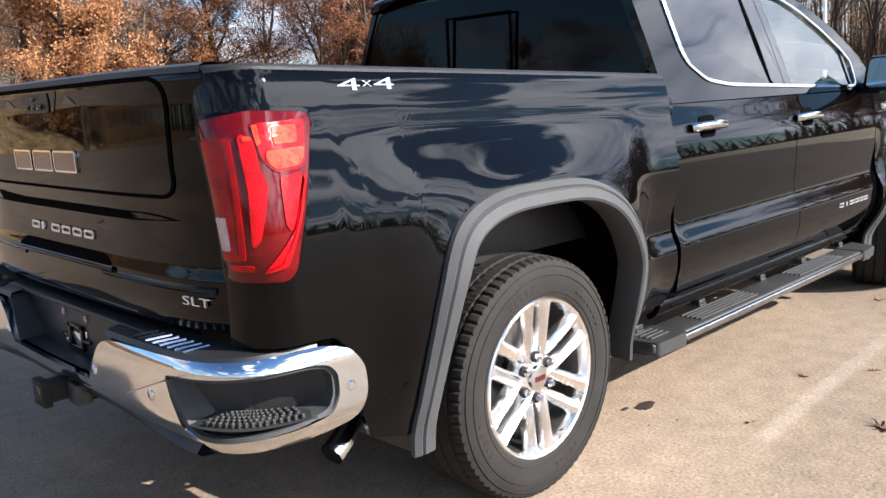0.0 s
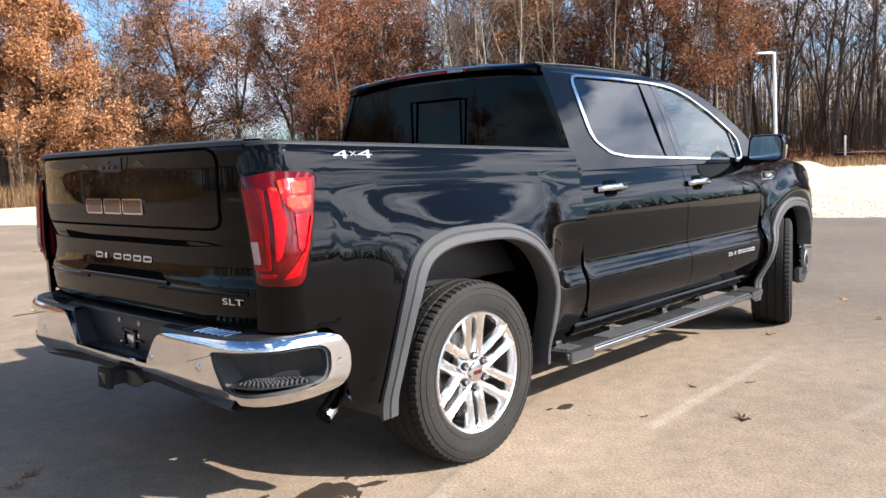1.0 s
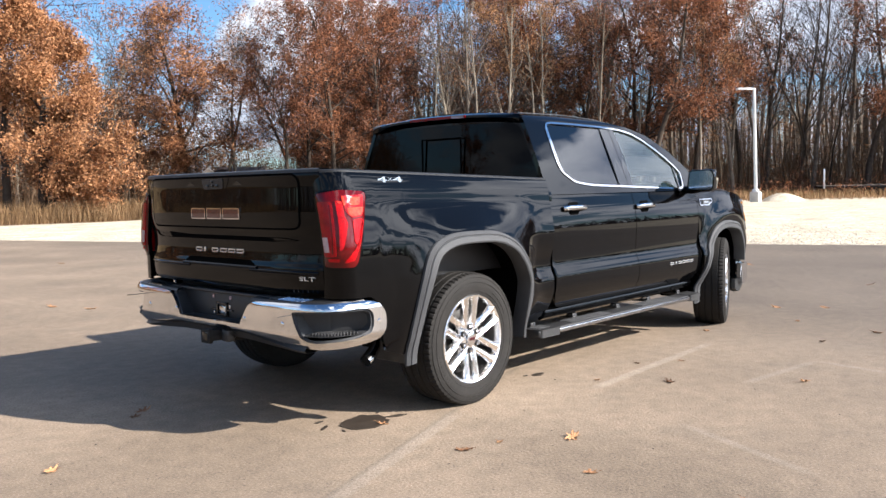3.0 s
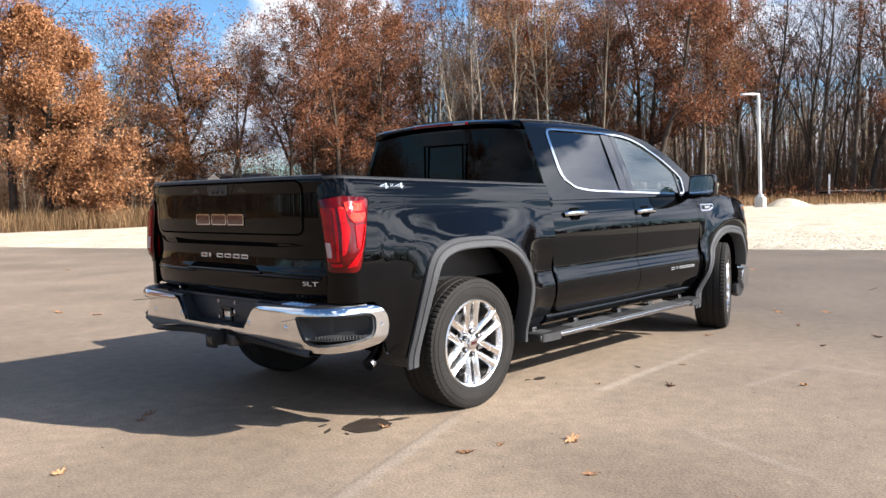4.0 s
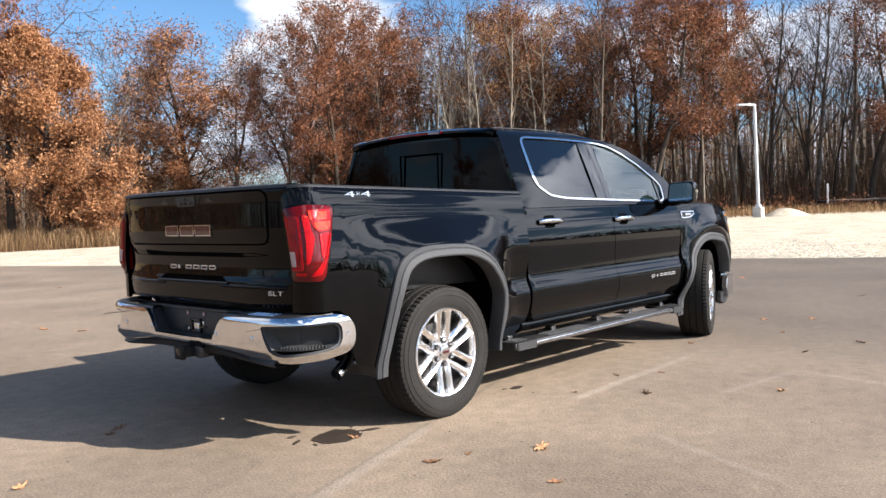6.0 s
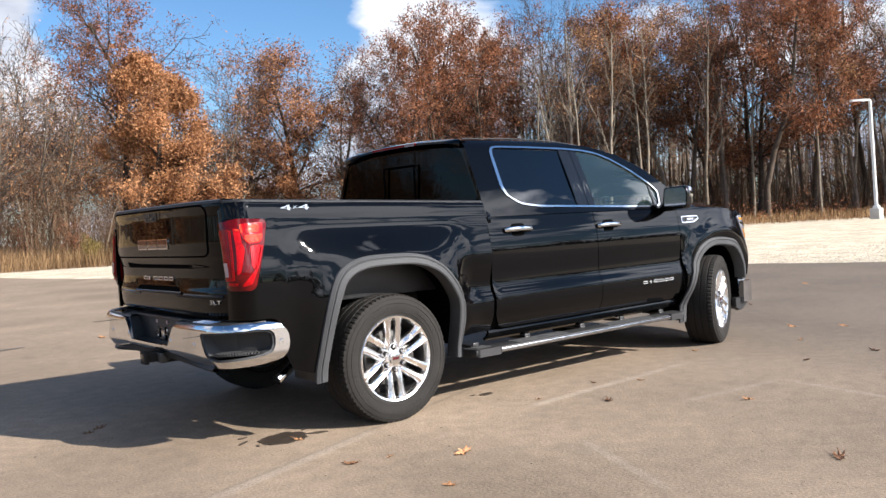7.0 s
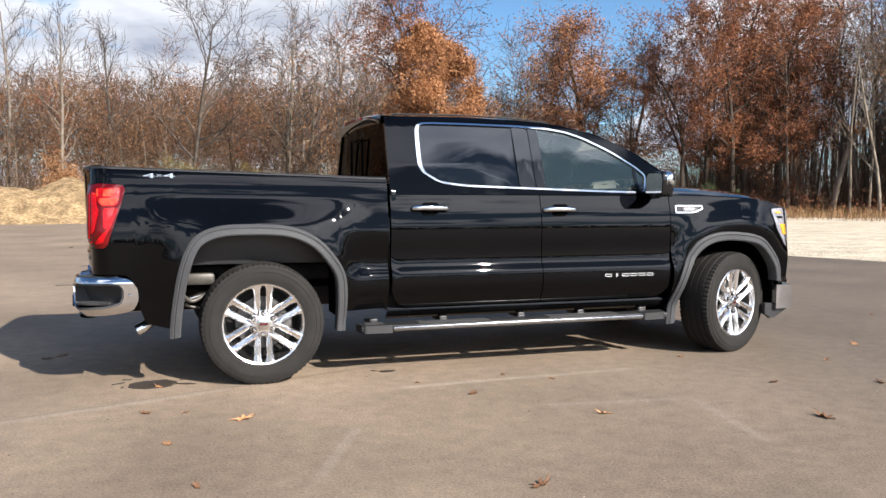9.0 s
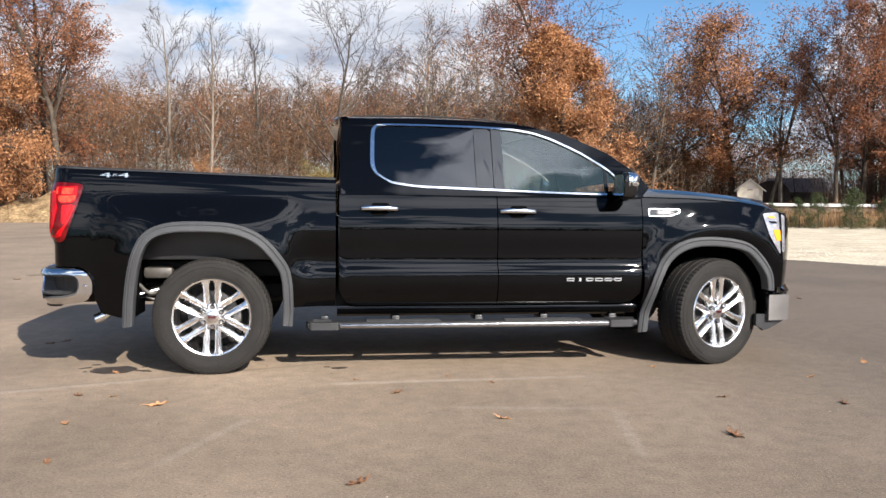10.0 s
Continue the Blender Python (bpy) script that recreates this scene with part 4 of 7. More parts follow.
for x, y, k in ((16.4, 20.2, 0.40), (16.9, 19.9, 0.46), (17.7, 19.4, 0.52), (18.1, 20.0, 0.40), (15.7, 20.6, 0.34), (18.8, 19.2, 0.42)):
    plant(evergreen, x, y, rng.uniform(0, 360), k, "evergreen bushes")

# ---- woods across the lot ----
for k in range(17):
    a = math.radians(-218 + k * 12.5 + rng.uniform(-1, 1))
    d = rng.uniform(60, 72) if a > math.radians(-140) else rng.uniform(44, 54)
    plant(rng.choice((rust_c, rust_b, bare_a, rust_c)), d * math.cos(a), d * math.sin(a), rng.uniform(0, 360), rng.uniform(0.55, 0.75), "trees across the lot")


def thicket(name, count, area, low, high, seed, mat, label, width=0.012, lean=0.24):
    """Thin upright stems, joined: too many to count."""
    r = np.random.RandomState(seed)
    V, F = [], []
    for i in range(count):
        x, y = area(r)
        h = r.uniform(low, high)
        dx, dy = r.normal(0, lean * h, 2)
        a = r.uniform(0, 3.14)
        w = width * r.uniform(0.6, 1.5)
        cx, cy = math.cos(a) * w, math.sin(a) * w
        k = len(V)
        V += [(x - cx, y - cy, -0.07), (x + cx, y + cy, -0.07), (x + dx * 0.5 + cx * 0.7, y + dy * 0.5 + cy * 0.7, h * 0.6), (x + dx * 0.5 - cx * 0.7, y + dy * 0.5 - cy * 0.7, h * 0.6), (x + dx, y + dy, h)]
        F += [(k, k + 1, k + 2, k + 3), (k + 3, k + 2, k + 4)]
    ob = part(name, spread((V, F)), mat, None, "", 60)
    return tagged(ob, label, "brush", kind="stuff")


def wood_strip(r, lo, hi, s0=0.0, s1=None):
    return wood_at(r.uniform(s0, s1 or WD[-1]), r.uniform(lo, hi))


def brush_place(r, y0, depth):
    x = r.uniform(-32, 18.0)
    return x, y0 + depth * r.uniform(0, 1) + max(0.0, x - 6) * 0.08


thicket("dry_grass_strip", 30000, lambda r: wood_strip(r, -6.5, 2.0), 0.10, 0.42, 7, STRAW, "dry tan grass along the foot of the wood", width=0.007)
thicket("wood_undergrowth", 15000, lambda r: wood_strip(r, 0.5, 16.0), 0.6, 3.6, 9, BRUSH_TWIG, "thin brown undergrowth stems inside the wood", width=0.010)
thicket("distant_stems", 3600, lambda r: wood_strip(r, 9.0, 30.0), 5.0, 9.0, 10, BARK_GREY, "stems deep inside the wood", width=0.055, lean=0.05)
thicket("far_wood_stems", 2600, lambda r: (lambda a, d: (d * math.cos(a), d * math.sin(a)))(r.uniform(-3.9, -0.15), r.uniform(62, 84)), 2.5, 6.0, 11, BARK, "dark stems of the wood across the lot", width=0.16)
thicket("tall_dry_grass", 40000, lambda r: (lambda x: (x, float(np.interp(x, [-28, 2, 8, 20], [26.0, 24.0, 22.6, 19.8])) + abs(r.normal(0, 2.4))))(r.uniform(-28, 21)), 0.2, 0.75, 12, STRAW, "tall dry straw-coloured weeds below the trees", width=0.006)
thicket("brush_stems", 9000, lambda r: brush_place(r, 28.5, 15), 0.8, 3.2, 13, BRUSH_TWIG, "dense leafless brush stems", width=0.007)
thicket("pale_brush_stems", 420, lambda r: brush_place(r, 30.0, 9), 2.0, 4.4, 18, BARK_PALE, "pale young stems standing in the brush", width=0.022, lean=0.10)
thicket("mound_weeds", 1100, lambda r: (-6.4 + r.normal(0, 3.6), 25.9 + r.normal(0, 1.1)), 0.3, 0.9, 14, STRAW, "dry weeds on the dirt mound", width=0.010)


def twig_haze(name, centres, seed, length, width, mat, label):
    """Fine crooked twigs in all directions, joined: too many to count."""
    r = np.random.RandomState(seed)
    c = np.array(centres)
    u = r.normal(size=c.shape) + np.array((0, 0, 0.55))
    u /= np.linalg.norm(u, axis=1, keepdims=True)
    w = np.cross(u, r.normal(size=c.shape))
    w /= np.linalg.norm(w, axis=1, keepdims=True)
    k = length * r.uniform(0.5, 1.5, (len(c), 1))
    V = np.stack([c - u * k, c + w * width, c + u * k * 0.9 + w * k * 0.12], 1).reshape(-1, 3)
    ob = part(name, spread((V, [(3 * i, 3 * i + 1, 3 * i + 2) for i in range(len(c))])), mat, None, "", 60)
    return tagged(ob, label, "twigs", kind="stuff")


def brush_mass(r, count, y0, depth, fill):
    """Places inside the brush, below its uneven top."""
    out = []
    while len(out) < count:
        x, y = brush_place(r, y0, depth)
        top = brush_top(y) * (0.80 + 0.45 * noise.noise(Vector((x * 0.33, y * 0.30, 4.0))))
        out.append((x, y, 0.15 + max(0.3, top) * r.uniform(0, 1) ** fill))
    return out


r = np.random.RandomState(23)
tips = []
while len(tips) < 13000:
    x, y = brush_place(r, 35.0, 12)
    top = brush_top(y) * (0.86 + 0.30 * noise.noise(Vector((x * 0.30, y * 0.30, 9.0))))
    p = np.array((x, y, top * r.uniform(0.45, 1.0)))
    if noise.noise(Vector(p) * 0.5 + Vector((3, 9, 1))) > -0.30:
        tips.append(p)
tagged(part("far_brush_crowns", spread(leaves_geo(random.Random(12), tips, 13, 0.28, 0.072)), LEAF_BROWN, None, "", 60), "brown crowns of dense scrub far behind the weeds", "brush", kind="stuff")
thicket("end_brush", 5000, lambda q: (q.uniform(15.0, 33.0), q.uniform(33.0, 48.0)), 0.8, 3.2, 19, BRUSH_TWIG, "dense dark brush at the end of the wood", width=0.014)
tips = [np.array((r.uniform(14.0, 33.0), r.uniform(34.0, 48.0), 0.2 + 4.2 * r.uniform(0, 1))) for _ in range(9000)]
tagged(part("end_brush_leaves", spread(leaves_geo(random.Random(13), tips, 9, 0.30, 0.055)), LEAF_BROWN, None, "", 60), "withered brown leaves in the brush at the end of the wood", "brush", kind="stuff")
twig_haze("brush_twig_mass", brush_mass(r, 130000, 28.5, 17, 0.62), 5, 0.30, 0.010, BRUSH_TWIG, "dense mass of fine grey-brown brush twigs")
tips = [np.array(p) for p in brush_mass(r, 17000, 30.0, 16, 0.55)]
tips = [p for p in tips if noise.noise(Vector(p) * 0.42) > -0.12]
tagged(part("brush_leaves", spread(leaves_geo(random.Random(3), tips, 15, 0.30, 0.045)), LEAF_BROWN, None, "", 60), "brown withered leaves hanging in the brush", "brush", kind="stuff")
tips = [np.array(p) for p in brush_mass(r, 7000, 30.0, 16, 0.6)]
tips = [p for p in tips if noise.noise(Vector(p) * 0.38 + Vector((31, 7, 3))) > 0.20]
tagged(part("rust_brush_leaves", spread(leaves_geo(random.Random(8), tips, 20, 0.24, 0.050)), LEAF_RUST, None, "", 60), "clumps of rust-coloured leaves hanging in the brush", "brush", kind="stuff")
tips = [np.array((*wood_at(r.uniform(0, WD[-1]), r.uniform(-6.0, 5)), abs(r.normal(0, 0.10 + 0.25 * (k % 2))))) for k in range(3400)]
tagged(part("wood_floor_leaves", spread(leaves_geo(random.Random(4), tips, 8, 0.30, 0.05)), LEAF_RUST, None, "", 60), "rust-brown leaves on the wood's floor and low twigs", "leaves", kind="stuff")
tips = [np.array((*wood_at(r.uniform(1.0, WD[-1]), r.uniform(7, 30)), r.uniform(0.2, 7.5) * r.uniform(0.4, 1.0))) for _ in range(16000)]
tagged(part("deep_wood_leaves", spread(leaves_geo(random.Random(6), tips, 6, 0.45, 0.10)), LEAF_BROWN, None, "", 60), "withered brown leaves and twigs deep inside the wood", "leaves", kind="stuff")
places = [(*wood_at(r.uniform(0.5, WD[-1]), r.uniform(-0.5, 12)), 0.3 + 7.6 * r.uniform(0, 1) ** 1.2) for _ in range(26000)]
twig_haze("wood_twig_mass", places, 6, 0.32, 0.009, TWIG, "fine bare twigs between the trees of the wood")
places = [(*wood_at(r.uniform(1.0, WD[-1]), r.uniform(6, 30)), 0.2 + 7.6 * r.uniform(0, 1) ** 1.4) for _ in range(90000)]
twig_haze("deep_wood_twigs", places, 9, 0.48, 0.022, BRUSH_TWIG, "brown web of branches deep inside the wood")

# ---- pickup truck: nose towards +x, rear axle at x = 0, its right side at -y ----
truck = thing("pickup_truck", Matrix.Translation((0, 0.055, 0)) @ Matrix.Diagonal((1, 1.055, 1, 1)), "glossy black crew-cab pickup truck with chrome trim parked on asphalt", "truck")

DOOR = profile([0.40, 0.46, 0.50, 0.56, 0.63, 0.715, 0.785, 0.86, 0.97, 1.05, 1.12, 1.18, 1.25, 1.27, 1.30, 1.34],
               [0.905, 0.925, 0.945, 0.975, 0.993, 0.994, 0.964, 0.962, 0.970, 0.970, 0.962, 0.951, 0.932, 0.927, 0.923, 0.912])
BED = profile([0.40, 0.50, 0.60, 0.72, 0.85, 0.97, 1.04, 1.12, 1.20, 1.27, 1.29, 1.305, 1.36, 1.42, 1.44, 1.46],
              [0.968, 0.980, 0.991, 1.000, 1.005, 1.006, 1.002, 0.991, 0.977, 0.963, 0.958, 0.960, 0.951, 0.937, 0.929, 0.910])
GREEN = profile([1.24, 1.28, 1.32, 1.50, 1.70, 1.80, 1.84, 1.875], [0.947, 0.932, 0.918, 0.855, 0.775, 0.732, 0.700, 0.640], 0.01)


def bump(x, z, xw, amount):
    r = np.hypot(x - xw, z - 0.42)
    return amount * np.exp(-((r - 0.62) / 0.11) ** 2) * np.clip((z - 0.30) / 0.2, 0, 1)


def shoulder(x, z):
    """The broad haunch over the rear wheel, which swells out below the crease."""
    wide = 1 / (1 + np.exp(-(x + 0.66) / 0.045)) / (1 + np.exp((x - 0.56) / 0.05))
    k = np.clip((1.292 - z) / 0.24, 0, 1)
    return 0.034 * wide * k * k * (3 - 2 * k) * np.clip((z - 0.45) / 0.4, 0, 1)


def rail(x):
    """The height of the bed's top edge."""
    return 1.440 - (x + 1.05) * 0.029


def bed_y(x, z):
    x, z = np.asarray(x, float), np.asarray(z, float)
    zq = z + (1.440 - rail(x)) * np.clip((z - 0.5) / 0.9, 0, 1)
    facet = np.clip((x - 0.50) / 0.16, 0, 1)
    return BED(zq) * (1 - facet) + (DOOR(zq) * np.clip((1.05 - zq) / 0.2, 0, 1) + BED(zq) * np.clip((zq - 0.85) / 0.2, 0, 1)) * facet + bump(x, z, 0.0, 0.022) + shoulder(x, z)


def fender_y(x, z):
    x, z = np.asarray(x, float), np.asarray(z, float)
    plain = np.clip((x - 3.2) / 0.3, 0, 1) * np.clip((1.0 - z) / 0.2, 0, 1)
    y = DOOR(z) * (1 - plain) + (0.962 + 0.012 * np.sin((z - 0.4) * 3)) * plain + bump(x, z, 3.745, 0.032)
    return y - 0.085 * np.clip((x - 3.75) / 0.55, 0, 2) ** 2


REAR_ARCH = [(-0.562, 0.345), (-0.550, 0.50), (-0.512, 0.74), (-0.462, 0.90), (-0.395, 0.985), (-0.275, 1.030), (-0.11, 1.040), (0.11, 1.032), (0.25, 0.995),
             (0.362, 0.925), (0.470, 0.795), (0.514, 0.690), (0.526, 0.50), (0.520, 0.34)]
FRONT_ARCH = [(3.175, 0.26), (3.190, 0.40), (3.215, 0.55), (3.265, 0.705), (3.345, 0.835), (3.445, 0.915), (3.585, 0.948), (3.80, 0.935), (3.945, 0.895), (4.055, 0.80),
              (4.135, 0.69), (4.160, 0.57)]


def over_arch(x, arch, below):
    a = np.array(arch)
    return np.where((x > a[0, 0]) & (x < a[-1, 0]), np.interp(x, a[:, 0], a[:, 1]), below)


# rear corner: the side runs round to the back between x = -0.95 and the tailgate
CORNER_X, CORNER_R, CORNER_D = -0.945, 0.150, 0.128


def bed_skin(s, z):
    """s: x on the side; past the corner, minus the way round it."""
    y = float(bed_y(max(s, CORNER_X), z))
    if s >= CORNER_X:
        return s, -y, z
    r, a = CORNER_R, (CORNER_X - s) / CORNER_R
    lean = -0.010 * np.clip((1.30 - z) / 0.40, 0, 1)
    if a <= math.pi / 2:
        return CORNER_X - (CORNER_D + lean) * math.sin(a), -(y - r + r * math.cos(a)), z
    return CORNER_X - CORNER_D - lean, -(y - r) + (a - math.pi / 2) * r, z


xs = np.unique(np.round(np.r_[np.linspace(-0.945, -0.56, 14), [-0.5561, -0.5559], np.linspace(-0.555, -0.36, 22), np.linspace(-0.35, 0.35, 26), np.linspace(0.36, 0.526, 20), [0.5262],
                              np.linspace(0.54, 0.858, 14)], 5))
cols = []
for x in xs:
    low = float(over_arch(x, REAR_ARCH, np.interp(x, [-0.945, -0.86, -0.80, -0.755, -0.60, 0.53, 0.86], [0.765, 0.762, 0.72, 0.45, 0.405, 0.47, 0.475])))
    cols.append([bed_skin(x, z) for z in low + (rail(x) - low) * np.linspace(0, 1, 46)])
for s in np.linspace(-0.945, -0.945 - CORNER_R * math.pi / 2 + 0.010, 12)[1:]:
    cols.insert(0, [bed_skin(s, z) for z in np.linspace(0.765, rail(-1.0), 46)])
bed_side_geo = sheet(cols)
for geo in (bed_side_geo, mirrored(bed_side_geo)):
    bed_side = part("bed_side", geo, PAINT, truck, "glossy black bed side panel", 40)

# bed: rails, inner walls, floor
def rail_cap(o, h):
    row = []
    for s in np.r_[np.linspace(0.855, -0.93, 24), np.linspace(-0.945, -0.945 - CORNER_R * math.pi / 2 + 0.010, 10)]:
        x, y, z = bed_skin(s, rail(max(s, -1.0)))
        a = np.clip((CORNER_X - s) / CORNER_R, 0, math.pi / 2)
        row.append((x + o * math.sin(a), y + o * math.cos(a), z + h))
    return row


for s in (1, -1):
    geo = grid([rail_cap(o, h) for o, h in ((-0.003, -0.010), (-0.003, 0.002), (0.005, 0.009), (0.065, 0.009), (0.078, -0.002), (0.078, -0.05))])
    part("bed_rail_cap", geo if s < 0 else mirrored(geo), PLASTIC, truck, "black plastic cap on the bed rail")
    part("bed_inner_wall", rbox(-1.04, 0.84, min(s * 0.84, s * 0.80), max(s * 0.84, s * 0.80), 0.80, 1.385, 0.01), PLASTIC, truck)
    part("wheel_box", rbox(-0.50, 0.48, min(s * 0.82, s * 0.56), max(s * 0.82, s * 0.56), 0.84, 1.04, 0.05), PLASTIC, truck)
part("bed_floor", rbox(-1.05, 0.85, -0.82, 0.82, 0.80, 0.84, 0.01), PLASTIC, truck, "dark bed floor")
part("bed_front_wall", rbox(0.80, 0.845, -0.90, 0.90, 0.80, 1.36, 0.012), PAINT, truck)


# wheel-arch flares
def flare(arch, skin, s, widen=0.038, xw=0.0):
    a = smooth_line(arch, 5)
    out, inn = inset(np.vstack([a, [(xw, -3)]]), -widen)[:-1], inset(np.vstack([a, [(xw, -3)]]), 0.034)[:-1]
    rows = []
    for f, h in ((0.0, 0.001), (0.03, 0.014), (0.28, 0.026), (0.38, 0.022), (0.45, 0.030), (0.85, 0.038), (0.97, 0.034), (1.0, 0.02), (0.99, -0.05), (0.93, -0.07)):
        row = []
        for o, i in zip(out, inn):
            x, z = o * (1 - f) + i * f
            row.append((x, -(float(skin(x, max(z, 0.40))) + h), z))
        rows.append(row)
    geo = grid(np.swapaxes(np.array(rows), 0, 1))
    return geo if s < 0 else mirrored(geo)


for s in (-1, 1):
    for arch, skin, xw in ((REAR_ARCH, bed_y, 0.0), (FRONT_ARCH, fender_y, 3.745)):
        part("wheel_flare", flare(arch, skin, s, xw=xw), FLARE_PLASTIC, truck, "matt grey plastic wheel-arch flare", 28)

# mud guards and liners
for s in (-1, 1):
    # mud guard behind the rear wheel
    part("mud_guard", rbox(-0.60, -0.57, min(s * 0.74, s * 0.985), max(s * 0.74, s * 0.985), 0.350, 0.50, 0.012), PLASTIC, truck)
    # liners are blacker than plastic, so the arch's shade sits in their colour
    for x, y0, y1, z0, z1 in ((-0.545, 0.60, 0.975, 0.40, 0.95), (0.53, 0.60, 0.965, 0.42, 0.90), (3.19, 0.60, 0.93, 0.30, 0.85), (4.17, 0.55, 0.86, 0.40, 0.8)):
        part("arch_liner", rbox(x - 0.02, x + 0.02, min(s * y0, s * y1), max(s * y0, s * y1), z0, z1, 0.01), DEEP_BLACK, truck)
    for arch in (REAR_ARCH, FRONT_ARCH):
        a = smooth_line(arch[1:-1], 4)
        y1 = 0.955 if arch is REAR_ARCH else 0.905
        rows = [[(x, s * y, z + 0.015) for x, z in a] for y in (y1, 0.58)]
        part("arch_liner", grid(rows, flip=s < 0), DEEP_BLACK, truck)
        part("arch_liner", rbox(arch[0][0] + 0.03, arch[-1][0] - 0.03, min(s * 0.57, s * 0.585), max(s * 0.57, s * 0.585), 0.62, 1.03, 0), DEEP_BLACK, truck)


# doors
def door_panel(x0, x1, lows, lean0=0.0, lean1=0.0):
    cols = []
    for u in np.linspace(0, 1, 40):
        xm = x0 + (x1 - x0) * u
        low = float(np.interp(xm, *lows))
        top = 1.272 - (xm - 1.0) * 0.002
        col = []
        for z in low + (top - low) * np.linspace(0, 1, 48):
            x = xm + (lean0 * (1 - u) + lean1 * u) * (z - 0.9)
            col.append((x, -float(DOOR(z)), z))
        cols.append(col)
    return sheet(cols)


for s in (-1, 1):
    def side(geo):
        return geo if s < 0 else mirrored(geo)
    rear_door = part("rear_door", side(door_panel(0.884, 2.034, ([0.88, 0.93, 1.0, 2.1], [0.60, 0.50, 0.478, 0.480]), 0.0, -0.008)), PAINT, truck, "glossy black rear door", 40)
    front_door = part("front_door", side(door_panel(2.041, 3.142, ([2.0, 3.0, 3.08, 3.15], [0.480, 0.480, 0.500, 0.58]), -0.008, 0.0)), PAINT, truck, "glossy black front door", 40)
    for door, x0, x1, zh in ((rear_door, 1.040, 1.300, 1.178), (front_door, 2.060, 2.318, 1.166)):
        y = float(DOOR(zh))
        # black patch on the door skin, coloured as the shaded hollow behind the handle
        cup = round_loop([(x0 + 0.065, zh - 0.050), (x1 - 0.075, zh - 0.050), (x1 - 0.055, zh + 0.040), (x0 + 0.07, zh + 0.040)], 0.03, 5)
        part("handle_cup", side(disc(cup, lambda a, b: (a, -(float(DOOR(b)) + 0.004), b), 4, 0.004)), DEEP_BLACK, door)
        line = smooth_line([(x0, -(y + 0.004), zh - 0.004), (x0 + 0.02, -(y + 0.026), zh), (x0 + 0.08, -(y + 0.040), zh + 0.002), (x0 + 0.18, -(y + 0.038), zh + 0.001), (x1 - 0.02, -(y + 0.026), zh - 0.002), (x1, -(y + 0.006), zh - 0.004)], 5)
        bar = tube(line, [0.010] + [0.0165] * (len(line) - 2) + [0.011], 10)
        part("door_handle", side(([(a, b, zh + (c - zh) * 1.12) for a, b, c in bar[0]], bar[1])), CHROME, door, "chrome pull handle")
    part("rocker_panel", side(sheet([[(x, -float(np.interp(z, [0.39, 0.415, 0.455, 0.475], [0.86, 0.895, 0.915, 0.905])), z) for z in np.linspace(0.39, 0.475, 8)] for x in np.linspace(0.87, 3.15, 8)])), PAINT, truck, "glossy black rocker panel")

    # window frames, trim and glass
    OUT = [(0.886, 1.276), (0.890, 1.60), (0.900, 1.845), (1.50, 1.857), (1.95, 1.846), (2.30, 1.813), (2.45, 1.7805), (2.60, 1.748), (2.90, 1.617), (3.13, 1.460), (3.215, 1.352), (3.145, 1.276), (2.50, 1.276), (2.00, 1.276), (1.45, 1.276), (1.15, 1.276)]
    DLO = [(1.142, 1.425), (1.106, 1.490), (1.117, 1.803), (1.512, 1.804), (1.935, 1.799), (2.17, 1.787), (2.33, 1.764), (2.48, 1.717), (2.70, 1.615), (2.90, 1.490), (2.968, 1.428), (2.935, 1.288), (2.53, 1.296), (2.03, 1.312), (1.45, 1.331), (1.260, 1.356)]

    def spans(keys, n=9):
        k = np.array(keys)
        return np.vstack([np.linspace(k[i], k[(i + 1) % len(k)], n, endpoint=False) for i in range(len(k))])

    def soft_loop(loop, n):
        for _ in range(n):
            loop = (np.roll(loop, 1, 0) + loop * 2 + np.roll(loop, -1, 0)) / 4
        return loop

    def glasshouse(x, z):
        return x, -float(GREEN(z)), z
    outer, dlo = spans(OUT), soft_loop(spans(DLO), 4)
    part("window_surround", side(ring(outer, dlo, glasshouse, 6, 0.03)), PAINT, truck, "glossy black cab pillar and door frame", 40)
    trim_in = inset(dlo, 0.013) + np.stack([0.016 * np.clip((1.16 - dlo[:, 0]) / 0.05, 0, 1), np.zeros(len(dlo))], 1)
    part("window_trim", side(ring(dlo, trim_in, glasshouse, 2, 0.012, 0.006)), CHROME, truck, "chrome moulding round the side windows", 30)
    glass_loop = inset(dlo, 0.018)
    for name, lo, hi, m in (("rear_window", 1.0, 1.895, GLASS_DARK), ("front_window", 2.085, 2.872, GLASS_FRONT), ("quarter_pane", 2.884, 3.2, GLASS_FRONT)):
        pane = part(name, side(disc(clip_x(glass_loop, lo, hi), glasshouse, 5, 0.004, -0.008)), m, truck, "", 60)
        pane.visible_shadow = False
    for lo, hi in ((1.885, 2.012), (2.018, 2.095), (2.866, 2.890)):
        post = clip_x(inset(dlo, 0.016), lo, hi)
        part("window_post", side(disc(resample(post, 32), glasshouse, 2, 0.02, -0.002)), GLOSS_BLACK, truck, "gloss black window post")

# roof, windscreen, rear of the cab
edge = np.array([(0.900, 1.845), (1.50, 1.857), (1.95, 1.846), (2.30, 1.813), (2.60, 1.748), (2.90, 1.617), (3.13, 1.460), (3.215, 1.352)])


def roof_row(x, n=33):
    z = float(np.interp(x, edge[:, 0], edge[:, 1]))
    half = float(GREEN(z)) + 0.001
    front = 0.16 * np.clip((x - 2.2) / 1.0, 0, 1)
    return [(x + front * (1 - (y / half) ** 2), y, z + 0.050 * (1 - abs(y / half) ** 2.2)) for y in np.linspace(-half, half, n)]


